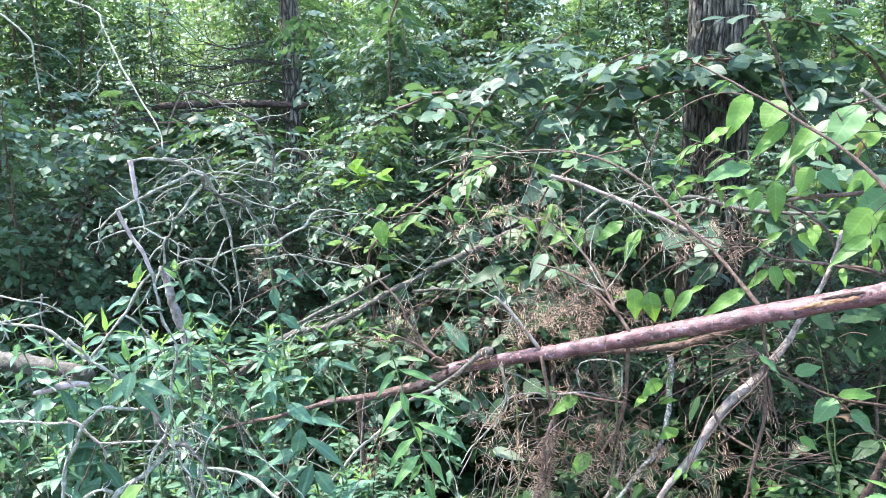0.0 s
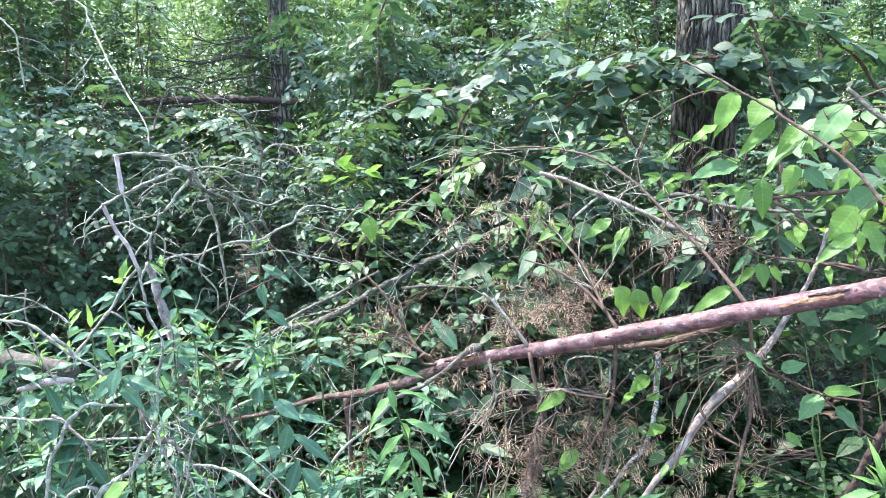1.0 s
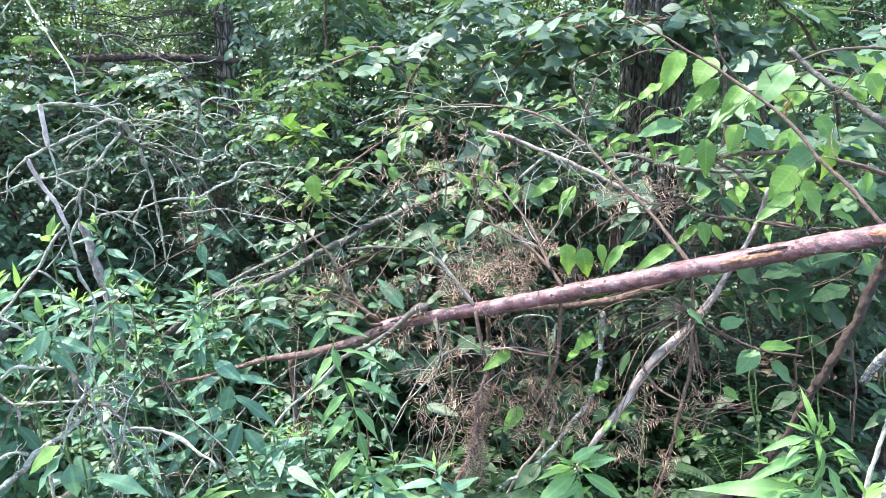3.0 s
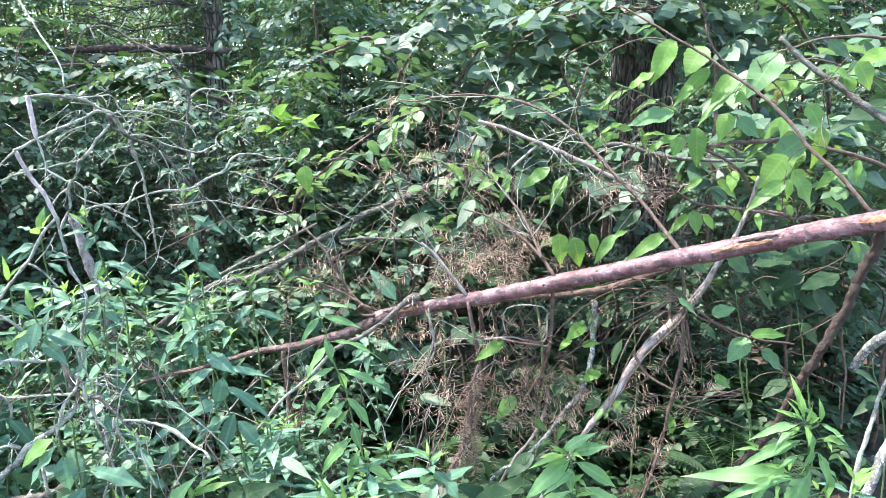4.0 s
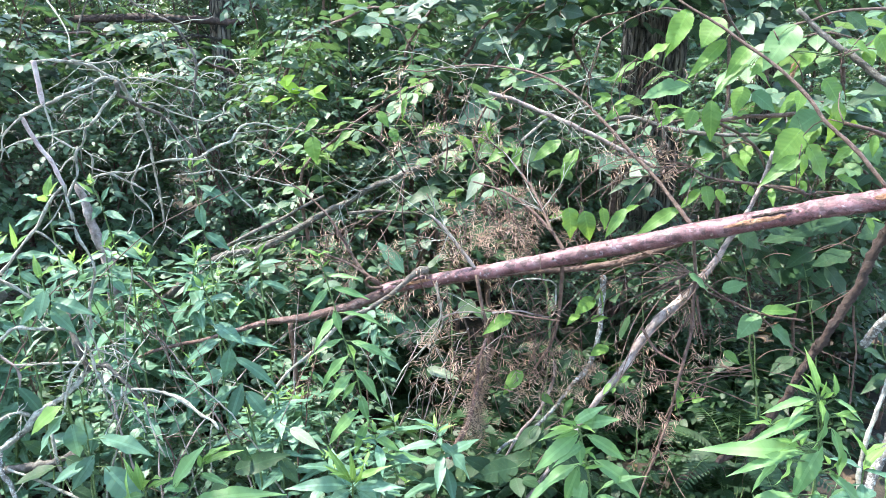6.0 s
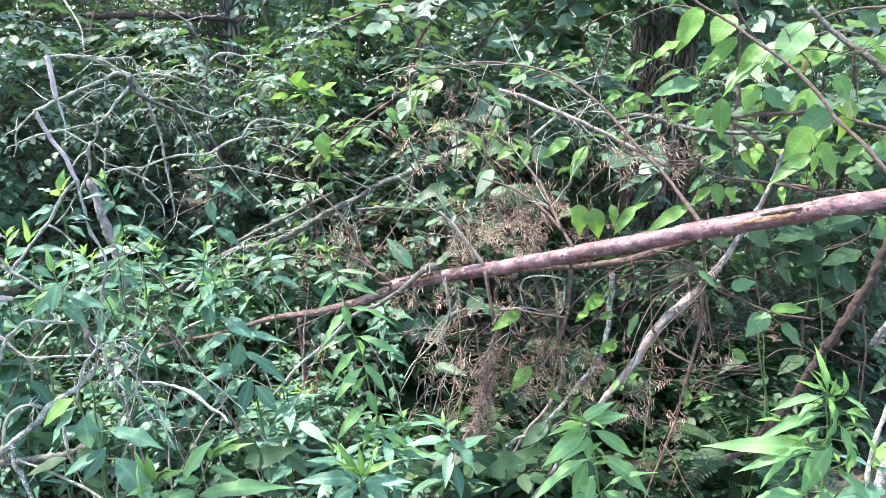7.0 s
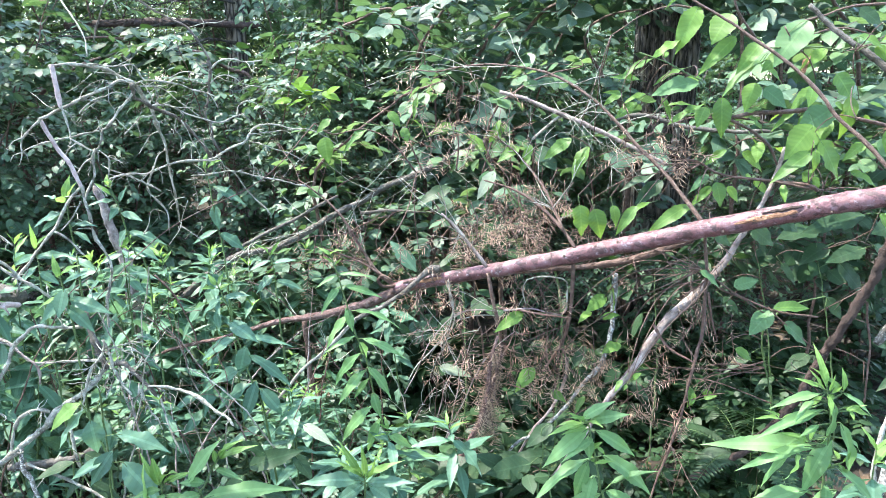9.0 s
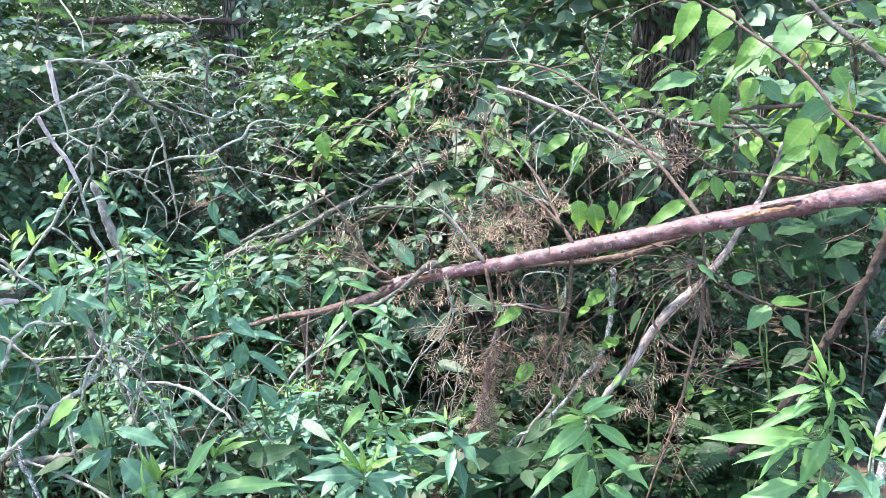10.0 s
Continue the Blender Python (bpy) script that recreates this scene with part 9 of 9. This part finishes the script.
herb_leaves(weed, [(-0.573, 2.3, 1.149, -0.468, 2.252, 1.113, 1.05), (-0.573, 2.3, 1.094, -0.57, 2.272, 1.016, 1.89), (-0.566, 2.3, 1.103, -0.522, 2.28, 1.155, 1.58), (-0.583, 2.3, 1.116, -0.627, 2.29, 1.096, 1.51), (-0.565, 2.3, 0.997, -0.479, 2.305, 0.949, 1.21), (-0.568, 2.3, 1.007, -0.654, 2.294, 0.971, 1.12)], WEED_BLADES)
herb_leaves(weed, [(-0.596, 2.3, 1.202, -0.602, 2.263, 1.257, 1.12), (-0.587, 2.3, 1.206, -0.553, 2.258, 1.245, 1.01), (-0.594, 2.3, 1.209, -0.585, 2.288, 1.256, 1.06)], TIP_BLADES)
weed = herb([(-0.87, 1.85, 0.985, 0.0028), (-0.863, 1.85, 0.936, 0.0033), (-0.854, 1.85, 0.882, 0.0038), (-0.849, 1.85, 0.796, 0.0047), (-0.829, 1.85, 0.398, 0.0047), (-0.819, 1.85, -0.03, 0.0047)], "tall green weed with narrow pointed toothed leaves")
herb_leaves(weed, [(-0.862, 1.85, 0.951, -0.873, 1.813, 0.884, 1.94), (-0.864, 1.85, 0.963, -0.788, 1.814, 1.008, 1.07), (-0.854, 1.85, 0.921, -0.746, 1.818, 0.905, 1.00), (-0.862, 1.85, 0.905, -0.788, 1.82, 0.853, 1.26), (-0.868, 1.85, 0.928, -0.917, 1.814, 0.872, 1.45)], WEED_BLADES)
herb_leaves(weed, [(-0.872, 1.85, 0.979, -0.876, 1.838, 1.038, 1.09), (-0.869, 1.85, 0.982, -0.83, 1.818, 1.036, 0.89), (-0.87, 1.85, 0.924, -0.949, 1.843, 0.915, 1.13)], TIP_BLADES)
weed = herb([(-1.02, 2.05, 1.019, 0.0026), (-1.017, 2.05, 0.962, 0.0033), (-1.018, 2.05, 0.861, 0.0045), (-0.998, 2.05, 0.43, 0.0045), (-0.988, 2.05, -0.03, 0.0045)], "tall green weed with narrow pointed toothed leaves")
herb_leaves(weed, [(-1.023, 2.05, 0.995, -1.08, 2.031, 0.975, 1.36), (-1.021, 2.05, 0.986, -0.931, 2.014, 1.019, 0.84), (-1.02, 2.05, 0.962, -1.066, 2.019, 0.921, 1.35), (-1.019, 2.05, 0.945, -0.962, 2.042, 0.913, 1.41)], WEED_BLADES)
herb_leaves(weed, [(-1.021, 2.05, 1.011, -0.997, 2.003, 1.077, 0.71), (-1.018, 2.05, 1.011, -0.986, 2.021, 1.066, 0.76)], TIP_BLADES)
weed = herb([(-0.374, 2.1, 0.978, 0.0025), (-0.363, 2.1, 0.909, 0.0032), (-0.356, 2.1, 0.803, 0.0042), (-0.336, 2.1, 0.402, 0.0042), (-0.326, 2.1, -0.03, 0.0042)], "tall green weed with narrow pointed toothed leaves")
herb_leaves(weed, [(-0.371, 2.1, 0.953, -0.437, 2.075, 0.934, 1.21), (-0.368, 2.1, 0.944, -0.293, 2.109, 0.958, 1.15), (-0.363, 2.1, 0.909, -0.424, 2.077, 0.872, 1.36), (-0.361, 2.1, 0.891, -0.277, 2.095, 0.874, 1.19)], WEED_BLADES)
herb_leaves(weed, [(-0.374, 2.1, 0.968, -0.383, 2.07, 1.023, 0.86), (-0.371, 2.1, 0.968, -0.346, 2.082, 1.017, 0.94)], TIP_BLADES)
weed = herb([(-0.914, 2.4, 0.939, 0.0027), (-0.911, 2.4, 0.872, 0.0034), (-0.91, 2.4, 0.753, 0.0046), (-0.89, 2.4, 0.376, 0.0046), (-0.88, 2.4, -0.03, 0.0046)], "tall green weed with narrow pointed toothed leaves")
herb_leaves(weed, [(-0.914, 2.4, 0.91, -0.976, 2.361, 0.892, 1.44), (-0.912, 2.4, 0.903, -0.82, 2.371, 0.924, 1.10), (-0.91, 2.4, 0.875, -0.964, 2.362, 0.833, 1.59), (-0.908, 2.4, 0.862, -0.822, 2.389, 0.834, 1.37), (-0.908, 2.4, 0.836, -0.946, 2.371, 0.772, 1.56), (-0.907, 2.4, 0.832, -0.843, 2.366, 0.782, 1.33)], WEED_BLADES)
herb_leaves(weed, [(-0.915, 2.4, 0.93, -0.909, 2.36, 0.992, 0.84), (-0.911, 2.4, 0.93, -0.882, 2.389, 0.982, 1.03)], TIP_BLADES)
weed = herb([(-1.012, 2.45, 0.869, 0.0028), (-1.01, 2.45, 0.799, 0.0036), (-1.01, 2.45, 0.698, 0.0048), (-0.99, 2.45, 0.349, 0.0048), (-0.98, 2.45, -0.03, 0.0048)], "tall green weed with narrow pointed toothed leaves")
herb_leaves(weed, [(-1.012, 2.45, 0.85, -1.065, 2.409, 0.835, 1.50), (-1.01, 2.45, 0.84, -0.91, 2.408, 0.866, 1.00), (-1.008, 2.45, 0.816, -1.057, 2.419, 0.765, 1.54), (-1.006, 2.45, 0.803, -0.903, 2.401, 0.792, 1.04)], WEED_BLADES)
herb_leaves(weed, [(-1.013, 2.45, 0.86, -1.005, 2.403, 0.926, 0.78), (-1.01, 2.45, 0.86, -0.976, 2.429, 0.916, 0.92)], TIP_BLADES)
rng = random.Random(31)
N_CROWD = 135
for i in range(N_CROWD):
    x, y = (rng.uniform(-2.0, -0.25), rng.uniform(2.08, 2.95)) if i < 92 else (rng.uniform(-0.35, 0.22), rng.uniform(1.75, 2.5))
    kind = W_KINDS[rng.randrange(len(W_KINDS))] if i < N_CROWD - len(W_KINDS) else W_KINDS[i - N_CROWD + len(W_KINDS)]
    slope = rng.uniform(24.5, 31) if x > -0.25 else rng.uniform(21.5, 28) if x > -0.8 else rng.uniform(10, 14) if i < 16 else rng.uniform(14, 26)
    if i >= 124:
        x, y, slope = rng.uniform(-1.1, -0.45), rng.uniform(2.4, 2.85), rng.uniform(12, 17.5)
    elif i >= 106:
        x, y, slope = rng.uniform(-1.25, 0.05), rng.uniform(2.6, 3.1), rng.uniform(12, 17.5)
    top = max(0.25, 1.5 - y * math.tan(radians(slope)))
    h = max(v.co.z for o in kind.children if o.name.startswith("stem") for v in o.data.vertices)
    s = top / h
    m = pose(x, y, -0.03, rng.uniform(-13, 13), rng.uniform(-13, 13), rng.uniform(0, 360)) @ Matrix.Diagonal((0.75 + 0.25 * s, 0.75 + 0.25 * s, s, 1))
    if i < N_CROWD - len(W_KINDS):
        copy_thing(kind, m)
    else:
        kind.matrix_basis = m

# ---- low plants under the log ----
# Three kinds take the darkened leaf colour for the shade under the log.
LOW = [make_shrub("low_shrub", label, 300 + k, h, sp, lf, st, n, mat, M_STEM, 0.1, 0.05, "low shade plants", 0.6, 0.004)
       for k, (h, sp, lf, st, n, mat, label) in enumerate([(0.75, 0.45, 0.135, 6, 5, M_DARK, "low plant with broad green leaves toned dark for shade"), (0.95, 0.5, 0.155, 6, 6, M_DARK, "low plant with broad green leaves toned dark for shade"),
                                                (0.6, 0.45, 0.12, 7, 5, M_DARK, "low plant with broad green leaves toned dark for shade"), (0.8, 0.45, 0.075, 7, 10, M_SHRUB, "low leafy plant with grey-green leaves"),
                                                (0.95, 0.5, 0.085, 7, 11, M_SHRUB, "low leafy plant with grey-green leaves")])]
rng = random.Random(32)
n_low, used = 0, []
for y, x0, x1, gap, s in ((2.75, -1.9, -0.1, 0.3, 0.7), (2.4, -1.7, -0.1, 0.28, 0.62), (2.1, -1.3, -0.1, 0.26, 0.5), (2.15, -0.1, 1.4, 0.24, 0.5), (2.45, 0.1, 1.1, 0.25, 0.62), (2.68, 0.3, 1.9, 0.2, 0.8), (2.3, 0.7, 1.6, 0.2, 0.55), (2.9, 0.3, 2.0, 0.25, 0.95), (3.0, -2.0, 2.8, 0.42, 0.95), (3.4, -2.4, 3.2, 0.42, 1.25)):
    x = x0
    while x < x1:
        m = pose(x + rng.uniform(-0.1, 0.1), y + rng.uniform(-0.12, 0.12), -0.02, 0, 0, rng.uniform(0, 360)) @ Matrix.Diagonal((s, s, s * rng.uniform(0.8, 1.15), 1))
        kind = 3 + n_low % 2 if x < -0.15 else n_low % 3
        if kind not in used:
            LOW[kind].matrix_basis = m
            used.append(kind)
        else:
            copy_thing(LOW[kind], m)
        n_low += 1
        x += gap
